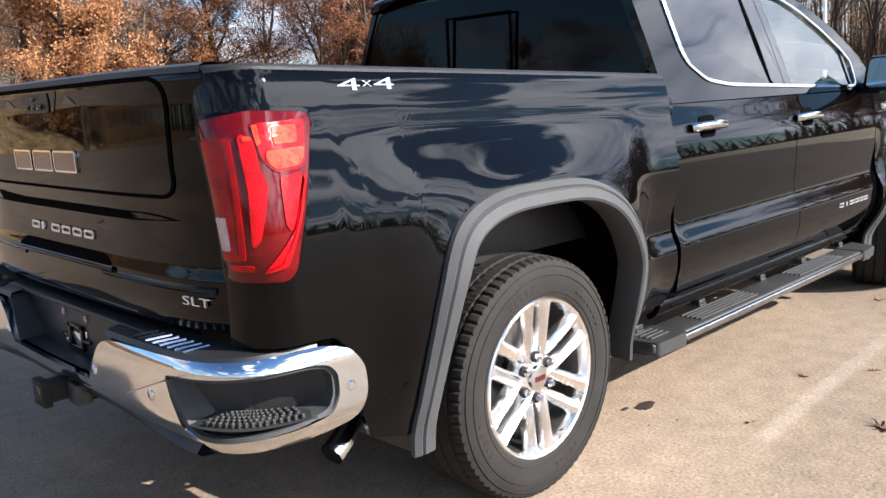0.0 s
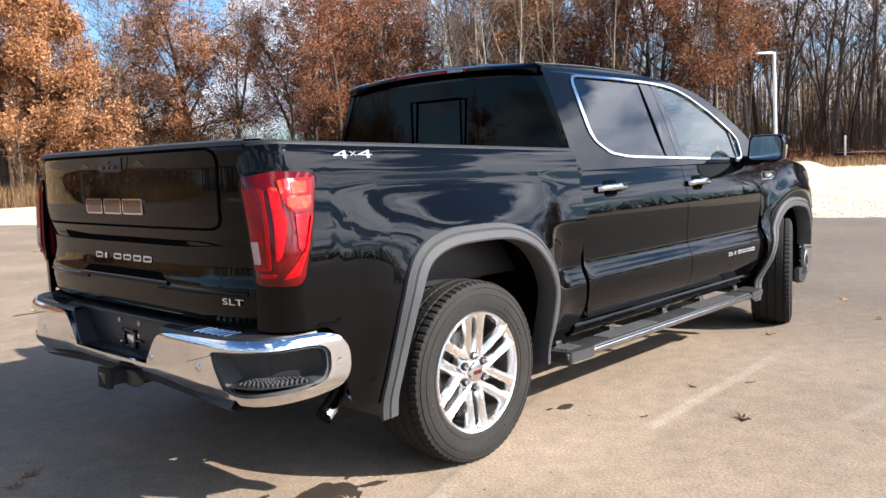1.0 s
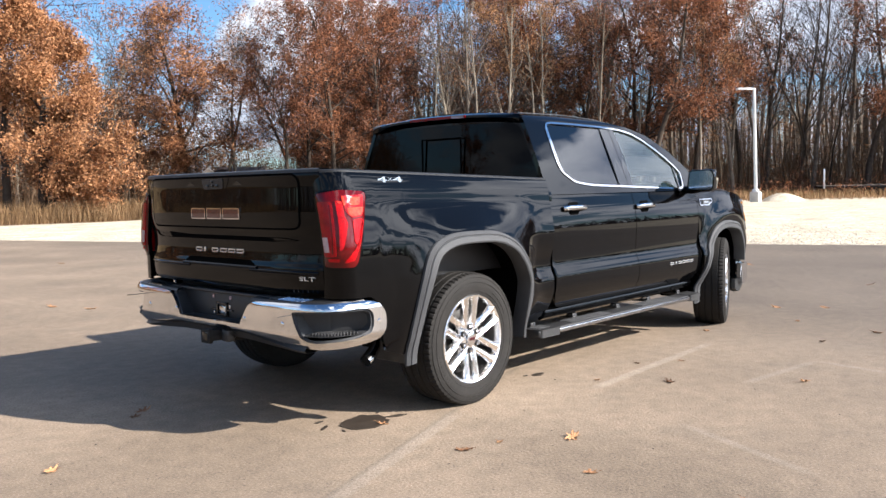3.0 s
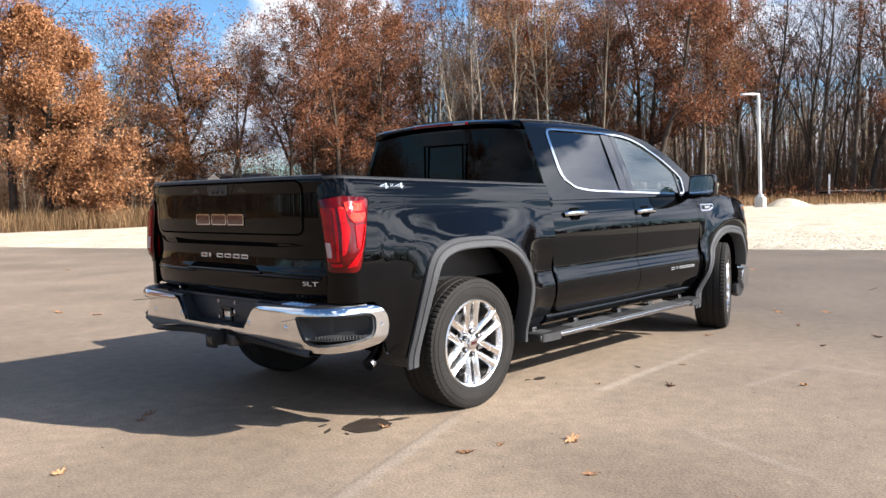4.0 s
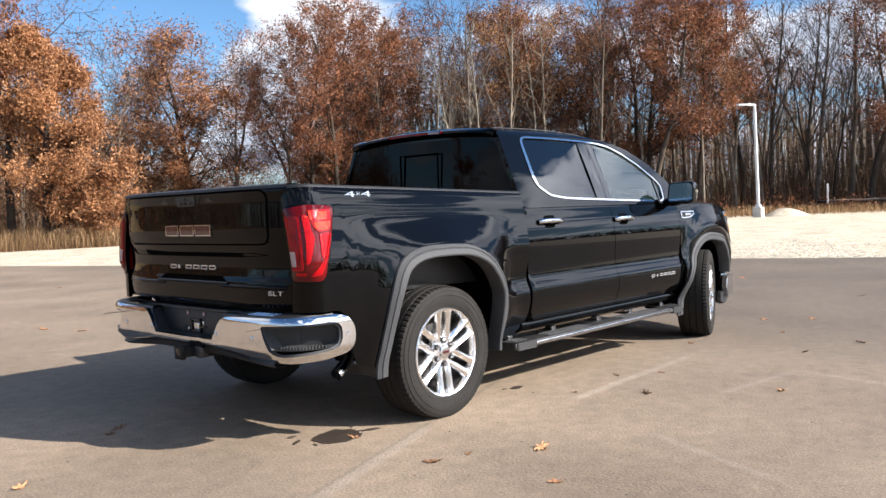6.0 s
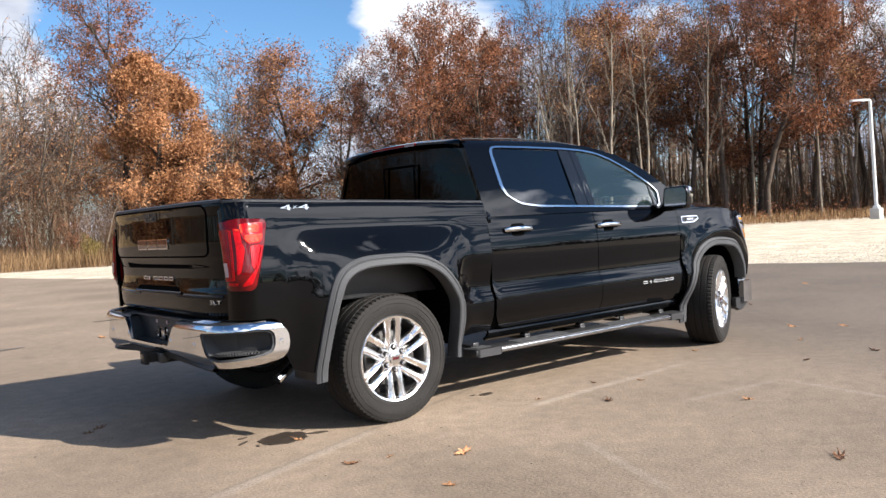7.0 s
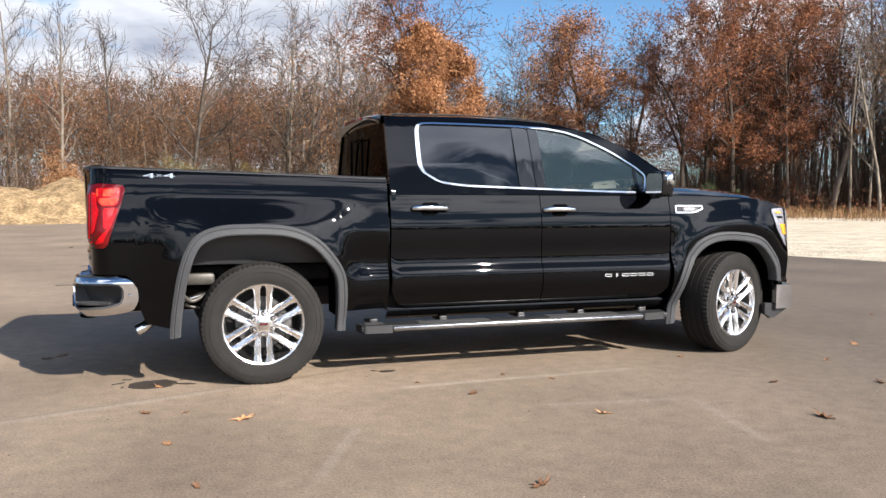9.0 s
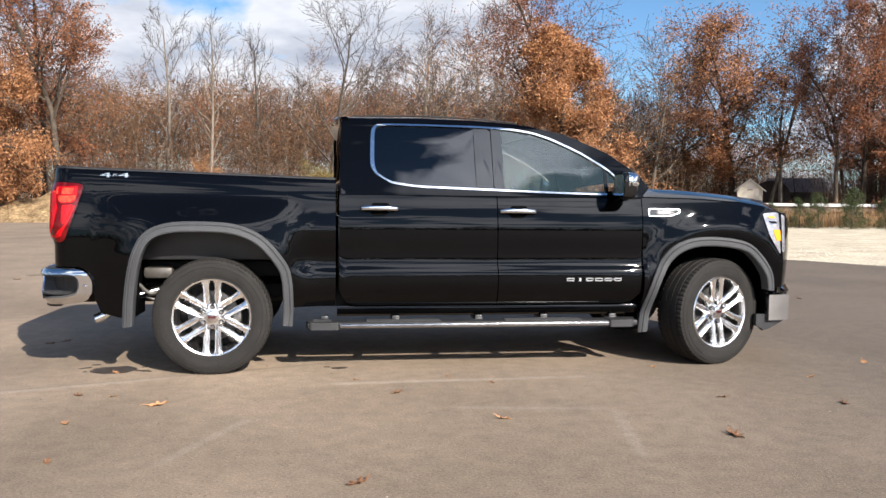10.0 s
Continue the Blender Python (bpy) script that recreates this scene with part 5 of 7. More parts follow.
part("roof", sheet([roof_row(x) for x in np.r_[np.linspace(0.90, 2.36, 30)]], 0.03), PAINT, truck, "glossy black roof", 40)
windscreen = part("windscreen", sheet([roof_row(x) for x in np.linspace(2.385, 3.20, 20)], 0.006), GLASS_FRONT, truck, "", 60)
windscreen.visible_shadow = False

CAB_BACK = [(-0.945, 1.10), (-0.935, 1.28), (-0.70, 1.84), (-0.40, 1.868), (0, 1.876), (0.40, 1.868), (0.70, 1.84), (0.935, 1.28), (0.945, 1.10), (0, 1.10)]
BACK_GLASS = [(-0.86, 1.385), (-0.84, 1.42), (-0.685, 1.795), (-0.38, 1.806), (0, 1.810), (0.38, 1.806), (0.685, 1.795), (0.84, 1.42), (0.86, 1.385), (0, 1.375)]


def cab_back(y, z):
    return 0.872 + 0.022 * (abs(y) / 0.9) ** 2 + 0.02 * np.clip((z - 1.3) / 0.5, 0, 1), -y, z


back_outer, back_inner = spans(CAB_BACK, 8), soft_loop(spans(BACK_GLASS, 8), 3)
part("cab_back", ring(back_outer, back_inner, cab_back, 4, 0.03), PAINT, truck, "glossy black back wall of the cab", 40)
part("cab_back_lower", rbox(0.868, 0.90, -0.93, 0.93, 0.60, 1.12, 0.01), PAINT, truck)
part("rear_glass", disc(back_inner, cab_back, 6, 0.004, -0.004), GLASS_BACK, truck, "dark tinted rear window", 60).visible_shadow = False
for a, b, c, d in ((0.176, 0.184, 1.39, 1.715), (-0.199, -0.194, 1.39, 1.715), (-0.19, 0.176, 1.706, 1.714)):
    part("slider_bar", rbox(0.858, 0.875, a, b, c, d, 0.003), DEEP_BLACK, truck, "black bar of the sliding rear pane")
# roof lip over the rear window, with the high brake lamp
lip = []
for y in np.linspace(-0.715, 0.715, 31):
    e = abs(y) / 0.715
    zt = 1.845 + 0.038 * (1 - e ** 2.4)
    lip.append([(0.955, y, zt + 0.008), (0.88, y, zt + 0.004), (0.838 + 0.035 * e ** 6, y, zt - 0.012), (0.835 + 0.035 * e ** 6, y, zt - 0.028), (0.868, y, zt - 0.052), (0.895, y, zt - 0.06)])
part("roof_spoiler", grid(lip, flip=False), PAINT, truck, "glossy black lip above the rear window", 40)
lamp = [[(0.8335, y, 1.845 + 0.038 * (1 - (abs(y) / 0.715) ** 2.4) - d) for d in (0.010, 0.030)] for y in np.linspace(-0.27, 0.27, 15)]
brake_lamp = part("high_brake_lamp", sheet(lamp, 0.006, flip=True, lift=0.002), LENS_RED, truck, "dark red high brake lamp")
part("cargo_lens", sheet([[(0.832, y, 1.845 + 0.038 * (1 - (abs(y) / 0.715) ** 2.4) - d) for d in (0.011, 0.029)] for y in np.linspace(-0.25, -0.14, 5)], 0.004, flip=True, lift=0.003), LENS_WHITE, brake_lamp)
for s in (-1, 1):
    part("roof_seam", tube([(x, s * (float(GREEN(1.853)) - 0.055), float(np.interp(x, edge[:, 0], edge[:, 1])) + 0.020) for x in np.linspace(0.98, 2.25, 12)], 0.006, 6), PLASTIC, truck)

# ---- front end ----
for s in (-1, 1):
    def side(geo):
        return geo if s < 0 else mirrored(geo)
    xs = np.unique(np.round(np.r_[[3.149, 3.17], np.linspace(3.176, 3.45, 18), np.linspace(3.47, 3.90, 14), np.linspace(3.92, 4.159, 16), [4.161], np.linspace(4.18, 4.26, 5)], 5))
    cols = []
    for x in xs:
        low = float(over_arch(x, FRONT_ARCH, np.interp(x, [3.1, 3.18, 4.15, 4.3], [0.40, 0.30, 0.58, 0.60])))
        top = float(np.interp(x, [3.14, 3.5, 3.9, 4.1, 4.28], [1.276, 1.268, 1.245, 1.215, 1.165]))
        cols.append([(x, -float(fender_y(x, z)), z) for z in low + (top - low) * np.linspace(0, 1, 36)])
    part("front_fender", side(sheet(cols)), PAINT, truck, "glossy black front fender", 40)
    # fender vent badge
    vent = round_loop([(3.192, 1.135), (3.36, 1.135), (3.435, 1.165), (3.43, 1.195), (3.192, 1.195)], 0.012)
    def on_fender(a, b, h=0.0):
        return a, -(float(fender_y(a, b)) + h), b
    vent_badge = part("fender_vent", side(ring(vent, inset(vent, 0.008), on_fender, 2, 0.01, 0.006)), CHROME, truck, "chrome-framed fender vent")
    inner = round_loop([(3.255, 1.148), (3.37, 1.148), (3.395, 1.165), (3.37, 1.183), (3.255, 1.183)], 0.010)
    part("vent_insert", side(disc(inset(vent, 0.010), on_fender, 3, 0.003, 0.002)), GLOSS_BLACK, vent_badge)
    part("vent_plate", side(disc(inner, on_fender, 2, 0.004, 0.007)), PLASTIC, vent_badge)
    part("plate_mark", side(join(*[disc(round_loop([(3.276 + k * 0.022, 1.158), (3.291 + k * 0.022, 1.158), (3.291 + k * 0.022, 1.173), (3.276 + k * 0.022, 1.173)], 0.003), on_fender, 1, 0.002, 0.009) for k in range(4)])), BADGE_WHITE, vent_badge)

NOSE = smooth_line([(4.255, -0.865), (4.34, -0.80), (4.46, -0.62), (4.56, -0.34), (4.60, 0.0)], 6)


def nose(t, out=0.0):
    """A point of the nose's plan, t = 0 at the right fender and 1 in the middle, 2 at the left fender."""
    k = t if t <= 1 else 2 - t
    p = np.array([np.interp(k * (len(NOSE) - 1), range(len(NOSE)), NOSE[:, j]) for j in (0, 1)])
    return p[0] + out, p[1] if t <= 1 else -p[1]


def nose_sheet(t0, t1, rows, n=30, depth=0.03):
    """rows: (height, how far it stands out)."""
    return sheet([[(*nose(t, o), z) for z, o in rows] for t in np.linspace(t0, t1, n)], depth)


part("front_fascia", nose_sheet(0, 2, [(0.54, 0.0), (0.70, 0.02), (0.90, 0.03), (1.10, 0.02), (1.17, 0.0)]), GLOSS_BLACK, truck, "black front fascia")
part("grille", nose_sheet(0.66, 1.34, [(0.66, 0.035), (0.72, 0.055), (1.05, 0.065), (1.14, 0.05)], depth=0.04), CHROME, truck, "chrome radiator grille")
part("grille_insert", nose_sheet(0.70, 1.30, [(0.73, 0.062), (0.80, 0.066), (1.04, 0.072)], depth=0.01), PLASTIC, truck)
part("front_bumper", nose_sheet(0.10, 1.90, [(0.40, 0.015), (0.44, 0.045), (0.55, 0.05), (0.585, 0.02)], depth=0.06), CHROME, truck, "chrome front bumper")
part("front_valance", nose_sheet(0.0, 2.0, [(0.245, -0.12), (0.30, -0.04), (0.36, 0.0), (0.41, 0.01)], depth=0.05), PLASTIC, truck, "black lower valance")
for s in (-1, 1):
    def side(geo):
        return geo if s < 0 else mirrored(geo)
    cap = [[(x, -(float(fender_y(4.2, 0.6)) + 0.012 - 0.25 * max(0, x - 4.18) ** 1.3), z) for z in (0.335, 0.36, 0.43, 0.50, 0.535)] for x in np.linspace(4.155, 4.33, 8)]
    part("front_bumper_end", side(sheet(cap, 0.05)), CHROME, truck, "chrome front bumper end")
    low = [[(x, -(float(fender_y(4.2, 0.6)) - 0.02 - 0.25 * max(0, x - 4.18) ** 1.3), z) for z in np.linspace(0.25 + 0.5 * abs(x - 4.15), 0.38, 5)] for x in np.linspace(4.07, 4.31, 8)]
    part("bumper_lower_end", side(sheet(low, 0.04)), PLASTIC, truck)
    hl = round_loop([(4.075, 1.165), (4.125, 1.00), (4.225, 0.855), (4.31, 0.875), (4.31, 1.15), (4.20, 1.175)], 0.02)
    def lamp_skin(a, b):
        return a, -(float(fender_y(a, b)) + 0.006 - 0.5 * max(0.0, a - 4.20) ** 1.25), b
    headlamp = part("headlamp", side(disc(hl, lamp_skin, 4, 0.05, 0.002)), LENS_CLEAR, truck, "clear headlamp with an amber marker")
    for k, (z0, z1, m) in enumerate(((1.128, 1.146, LENS_AMBER), (1.088, 1.106, GLOSS_BLACK), (0.955, 1.040, LENS_AMBER))):
        x0 = 4.10 + (1.15 - (z0 + z1) / 2) * 0.40
        loop = round_loop([(x0, z1), (x0 + 0.03, z0), (x0 + 0.085, z0), (x0 + 0.075, z1)], 0.008)
        part("lamp_reflector", side(disc(loop, lamp_skin, 2, 0.006, 0.007)), m, headlamp)
# bonnet
hood = []
for x in np.linspace(3.16, 4.50, 34):
    zb = float(np.interp(x, [3.1, 3.3, 3.6, 3.95, 4.25, 4.38, 4.50], [1.330, 1.345, 1.335, 1.303, 1.268, 1.225, 1.150]))
    ze = float(np.interp(x, [3.14, 3.5, 3.9, 4.1, 4.28, 4.5], [1.284, 1.276, 1.253, 1.223, 1.173, 1.12]))
    half = float(np.interp(x, [3.1, 3.9, 4.2, 4.30, 4.42, 4.50], [0.922, 0.905, 0.862, 0.80, 0.66, 0.48]))
    row = []
    for y in np.linspace(-1, 1, 37):
        e = abs(y)
        h = 1 - e ** 6 if e > 0 else 1
        crease = 0.012 * np.exp(-((e - 0.70) / 0.08) ** 2)
        row.append((x, y * half, ze + (zb - ze) * h + crease * (e < 0.98)))
    hood.append(row)
part("bonnet", sheet(hood, 0.02), PAINT, truck, "glossy black bonnet", 40)
part("cowl", rbox(3.10, 3.24, -0.86, 0.86, 1.262, 1.30, 0.015), PLASTIC, truck)
part("wiper", join(tube([(3.22, -0.62, 1.335), (3.235, -0.45, 1.358), (3.25, -0.1, 1.372)], 0.008, 6), rbox(3.19, 3.26, -0.66, -0.58, 1.31, 1.35, 0.012)), PLASTIC, truck)

# mirrors
for s in (-1, 1):
    def side(geo):
        return geo if s < 0 else mirrored(geo)
    mirror = part("side_mirror", side(join(tube([(2.99, -0.90, 1.285), (2.985, -0.98, 1.275), (2.975, -1.04, 1.285)], [0.035, 0.032, 0.036], 10), rbox(2.925, 3.03, -1.165, -0.985, 1.262, 1.300, 0.02, 3))), GLOSS_BLACK, truck, "black door mirror with a chrome cap")
    shell = []
    for x, k in ((2.905, 0.955), (2.918, 1.0), (2.95, 1.0), (2.985, 0.95), (3.01, 0.82), (3.022, 0.60)):
        lp = round_loop([(-0.965, 1.275), (-1.200, 1.270), (-1.215, 1.40), (-1.195, 1.455), (-0.985, 1.452)], 0.035, 4)
        c = lp.mean(0)
        shell.append([(x, *(c + (q - c) * k)) for q in lp])
    n = len(shell[0])
    closed = grid(np.swapaxes(np.array(shell), 0, 1), close_u=True, flip=True)
    closed[1].append(tuple(k * 6 + 5 for k in range(n)))
    part("mirror_housing", side(closed), GLOSS_BLACK, mirror, "gloss black mirror housing")
    lp = round_loop([(-0.985, 1.285), (-1.190, 1.282), (-1.200, 1.395), (-1.180, 1.442), (-1.000, 1.440)], 0.03, 4)
    part("mirror_glass", side(disc(lp, lambda a, b: (2.903, a, b), 2, 0.004, flip=False)), CHROME, mirror, "mirror glass", 60)
    cap = []
    for x, k in ((2.935, 1.015), (2.985, 0.968), (3.012, 0.83), (3.026, 0.60), (3.029, 0.2)):
        lp = round_loop([(-0.965, 1.325), (-1.205, 1.325), (-1.215, 1.40), (-1.195, 1.455), (-0.985, 1.452)], 0.035, 4)
        c = lp.mean(0)
        cap.append([(x, *(c + (q - c) * k)) for q in lp])
    part("mirror_cap", side(grid(np.swapaxes(np.array(cap), 0, 1), close_u=True, flip=True)), CHROME, mirror, "chrome mirror cap")

# ---- running boards ----
for s in (-1, 1):
    def side(geo):
        return geo if s < 0 else mirrored(geo)
    board = part("running_board", side(rbox(0.66, 3.11, -1.005, -0.865, 0.318, 0.362, 0.012, 3)), STEP_PLASTIC, truck, "black running board with a brushed metal edge")
    part("board_edge", side(rbox(0.885, 2.885, -1.018, -0.995, 0.322, 0.354, 0.008, 3)), STEP_METAL, board, "brushed metal edge strip")
    for x0, x1 in ((0.645, 0.885), (2.885, 3.125)):
        lp = round_loop([(x0, -0.875), (x1, -0.865), (x1, -1.024), (x0 + 0.03, -1.018)] if x0 < 1 else [(x0, -0.865), (x1, -0.875), (x1 - 0.05, -1.012), (x0, -1.024)], 0.02, 4)
        geo = prism(lp, lambda a, b: (a, b, 0.366), lambda a, b: (a, b, 0.312))
        part("board_end", side(geo), STEP_PLASTIC, board)
    for x0, x1 in ((1.08, 1.62), (2.10, 2.68)):
        for k in range(5):
            y = -0.89 - k * 0.021
            part("tread_rib", side(rbox(x0, x1, y - 0.006, y + 0.006, 0.360, 0.369, 0.002, 1)), STEP_PLASTIC, board)
    for k in range(4):
        part("tread_rib", side(rbox(0.70, 0.83, -0.90 - k * 0.024, -0.888 - k * 0.024, 0.365, 0.372, 0.002, 1)), STEP_PLASTIC, board)
    for x in (0.78, 1.30, 1.92, 2.42, 2.96):
        part("board_bracket", side(join(rbox(x - 0.03, x + 0.03, -0.88, -0.70, 0.352, 0.372, 0.006), rbox(x - 0.028, x + 0.028, -0.875, -0.86, 0.350, 0.392, 0.006))), PLASTIC, board)

# ---- tailgate ----
TG = profile([0.77, 0.80, 0.86, 0.92, 0.94, 1.00, 1.06, 1.10, 1.13, 1.20, 1.37, 1.405, 1.43, 1.45, 1.47],
             [1.095, 1.112, 1.118, 1.118, 1.110, 1.104, 1.106, 1.110, 1.120, 1.128, 1.126, 1.130, 1.132, 1.118, 1.09], 0.008)


def gate(y, z, out=0.0):
    return -float(TG(z)) - out + 0.068 * (abs(y) / 0.85) ** 5, y, z


rows = [[gate(y, z) for z in np.linspace(0.785, 1.448, 60)] for y in np.r_[np.linspace(-0.846, -0.7, 12), np.linspace(-0.68, 0.68, 20), np.linspace(0.7, 0.846, 12)]]
tailgate = part("tailgate", sheet(rows, 0.03, flip=True), PAINT, truck, "glossy black tailgate with an inner folding panel", 40)
part("tailgate_cap", join(*[grid([[(-1.128 + 0.068 * (abs(y) / 0.85) ** 5 + o, y, 1.445 + h) for y in np.linspace(-0.842, 0.842, 40)] for o, h in ((-0.004, -0.012), (-0.002, 0.003), (0.012, 0.010), (0.075, 0.010), (0.085, 0.0), (0.085, -0.6))], flip=True)]), PLASTIC, tailgate, "black plastic cap along the tailgate top")
inner = round_loop([(-0.722, 1.424), (-0.722, 1.132), (0.722, 1.132), (0.722, 1.424)], 0.055, 8)
inner = resample(inner, 160)
part("panel_seam", ring(inset(inner, -0.007), inset(inner, 0.003), gate, 1, 0.001, 0.0035), DEEP_BLACK, tailgate)
part("inner_panel", disc(inset(inner, 0.0035), lambda y, z: gate(y, z), 10, 0.004, 0.004), PAINT, tailgate, "glossy black inner gate panel", 40)
# flat black patches: the crease's dark reflection and the recess's shade, put into colour
slot = resample(round_loop([(-0.72, 1.068), (-0.60, 1.083), (0.66, 1.083), (0.74, 1.108), (0.70, 1.062), (0.5, 1.058), (-0.5, 1.058)], 0.012), 80)
part("shadow_groove", disc(slot, gate, 3, 0.003, 0.0025), DEEP_BLACK, tailgate)
grip = resample(round_loop([(-0.36, 0.915), (0.36, 0.915), (0.30, 0.948), (-0.30, 0.948)], 0.012), 80)
handle = part("pull_recess", disc(grip, gate, 3, 0.003, 0.003), DEEP_BLACK, tailgate)
part("pull_lip", sheet([[gate(y, z, 0.006 + 0.004 * math.sin((z - 0.900) / 0.016 * 3.1)) for z in np.linspace(0.900, 0.917, 6)] for y in np.linspace(-0.37, 0.37, 20)], 0.01, flip=True), PAINT, tailgate)
crease = [[gate(y, z, 0.006 * math.sin((z - 0.885) / 0.02 * 3.14)) for z in np.linspace(0.885, 0.905, 7)] for y in np.r_[np.linspace(-0.82, -0.30, 14)]]
for g in (crease, [[(p[0], -p[1], p[2]) for p in r] for r in crease][::-1]):
    part("gate_crease", sheet(g, 0.004, flip=True), PAINT, tailgate)
# camera and release housing in the top edge
bezel = round_loop([(-0.115, 1.350), (0.115, 1.350), (0.165, 1.418), (-0.165, 1.418)], 0.012)
housing = part("camera_bezel", disc(resample(bezel, 60), gate, 3, 0.002, 0.006), PAINT, tailgate)
pad = round_loop([(-0.095, 1.356), (0.095, 1.356), (0.105, 1.415), (-0.105, 1.415)], 0.014)
part("release_pad", disc(resample(pad, 48), gate, 2, 0.003, 0.010), PLASTIC, tailgate, "black release pad with buttons")
for y, z, w, h in ((-0.045, 1.374, 0.03, 0.014), (0.0, 1.374, 0.022, 0.014), (0.05, 1.374, 0.026, 0.014), (0.0, 1.398, 0.018, 0.012)):
    part("button", rbox(-1.148, -1.137, y - w / 2, y + w / 2, z - h / 2, z + h / 2, 0.003), GLOSS_BLACK, tailgate)
for s in (-1, 1):
    wing = round_loop([(s * 0.185, 1.378), (s * 0.285, 1.374), (s * 0.235, 1.402)], 0.008)
    part("wing_recess", disc(resample(wing, 30), gate, 2, 0.002, 0.006), GLOSS_BLACK, tailgate)

# badges on the gate: plain shapes
badge = part("emblem", join(*[rbox(-1.1345, -1.130, a, b, 1.184, 1.240, 0.002) for a, b in ((0.085, 0.232), (-0.078, 0.078), (-0.248, -0.090))]), PAINT, tailgate, "red and chrome block emblem")


for y0, y1 in ((0.088, 0.232), (-0.076, 0.072), (-0.248, -0.088)):
    outer = resample(round_loop([(y0, 1.180), (y1, 1.180), (y1, 1.244), (y0, 1.244)], 0.008, 3), 48)
    part("emblem_frame", ring(outer, inset(outer, 0.0060), lambda a, b: gate(a, b, 0.004), 2, 0.006, 0.007), CHROME, tailgate, "chrome frame")
    part("emblem_block", disc(inset(outer, 0.0055), lambda a, b: gate(a, b, 0.004), 2, 0.006, 0.0055), BADGE_RED, tailgate, "dark red block")
for k in range(6):
    y0 = 0.238 - k * 0.0826
    w = 0.066 if k != 1 else 0.022
    lp = [(y0 - w, 0.981), (y0, 0.981), (y0, 1.007), (y0 - w, 1.007)]
    outer = resample(round_loop(lp, 0.006, 3), 32)
    if w > 0.03:
        part("model_bar", ring(outer, inset(outer, 0.0075), lambda a, b: gate(a, b, 0.003), 1, 0.004, 0.003), BADGE_WHITE, tailgate)
    else:
        part("model_bar", disc(outer, lambda a, b: gate(a, b, 0.003), 1, 0.004, 0.003), BADGE_WHITE, tailgate)


def lettering(body, size, name, mat, parent, m, depth=0.0025, squash=1.0):
    """Raised letters in the built-in font."""
    cu = bpy.data.curves.new(name, "FONT")
    cu.body, cu.size, cu.extrude, cu.resolution_u = body, size, depth, 3
    cu.align_x, cu.align_y = "CENTER", "CENTER"
    tmp = new(name, cu)
    me = bpy.data.meshes.new_from_object(tmp)
    bpy.data.objects.remove(tmp)
    me.materials.append(mat)
    for v in me.vertices:
        v.co = m @ Vector((v.co.x * squash, v.co.y, v.co.z))
    ob = new(name, me)
    ob.parent = parent
    return ob


lettering("SLT", 0.034, "trim_letters", BADGE_WHITE, tailgate, pose(gate(-0.752, 0.862)[0] - 0.0025, -0.752, 0.862, 90, 0, -81), 0.003, 2.1)
# drive decal on the bed sides
for s in (-1, 1):
    for body, size, dx, wide in (("4", 0.046, -0.060, 3.5), ("X", 0.024, 0.0, 2.0), ("4", 0.046, 0.060, 3.5)):
        lettering(body, size, "drive_decal", DECAL_BLUE, truck, pose(-0.645 + dx * (1 if s < 0 else -1), s * (float(bed_y(-0.645 + dx, 1.388)) + 0.0012), 1.388 + (0.002 if body == "X" else 0), 90, 0, 0 if s < 0 else 180) @ pose(0, 0, 0, -11.5, 0, -1.4), 0.0008, wide)
# door name bars
for s in (-1, 1):
    for k in range(6):
        x0 = 2.556 + k * 0.0725
        w = 0.058 if k != 1 else 0.018
        xx = x0 + (0.02 if k == 1 else 0)
        lp = resample(round_loop([(xx, 0.653), (xx + w, 0.653), (xx + w, 0.677), (xx, 0.677)], 0.006, 3), 28)

        def on_door(a, b):
            return a, -float(DOOR(b)), b
        geo = ring(lp, inset(lp, 0.007), on_door, 1, 0.004, 0.004) if w > 0.03 else disc(lp, on_door, 1, 0.004, 0.004)
        part("model_bar", geo if s < 0 else mirrored(geo), BADGE_WHITE, truck)

# ---- tail lamps ----
def lamp_put(h):
    """The skin of the rear corner, h metres further out."""
    def put(s, z):
        x, y, zz = bed_skin(s, z)
        a = np.clip((CORNER_X - s) / CORNER_R, 0, math.pi / 2)
        u = np.clip((s - S_IN) / (lamp_right(z) - S_IN), 0, 1)
        k = h + 0.022 * math.sin(math.pi * u ** 0.7) ** 0.8 * np.clip((z - 0.93) / 0.06, 0, 1) * np.clip((1.335 - z) / 0.06, 0, 1)
        return x - k * math.sin(a), y - k * math.cos(a), zz
    return put


def lamp_right(z):
    return float(np.interp(z, [0.935, 0.955, 1.16, 1.30, 1.335], [-0.972, -0.955, -0.888, -0.848, -0.850]))


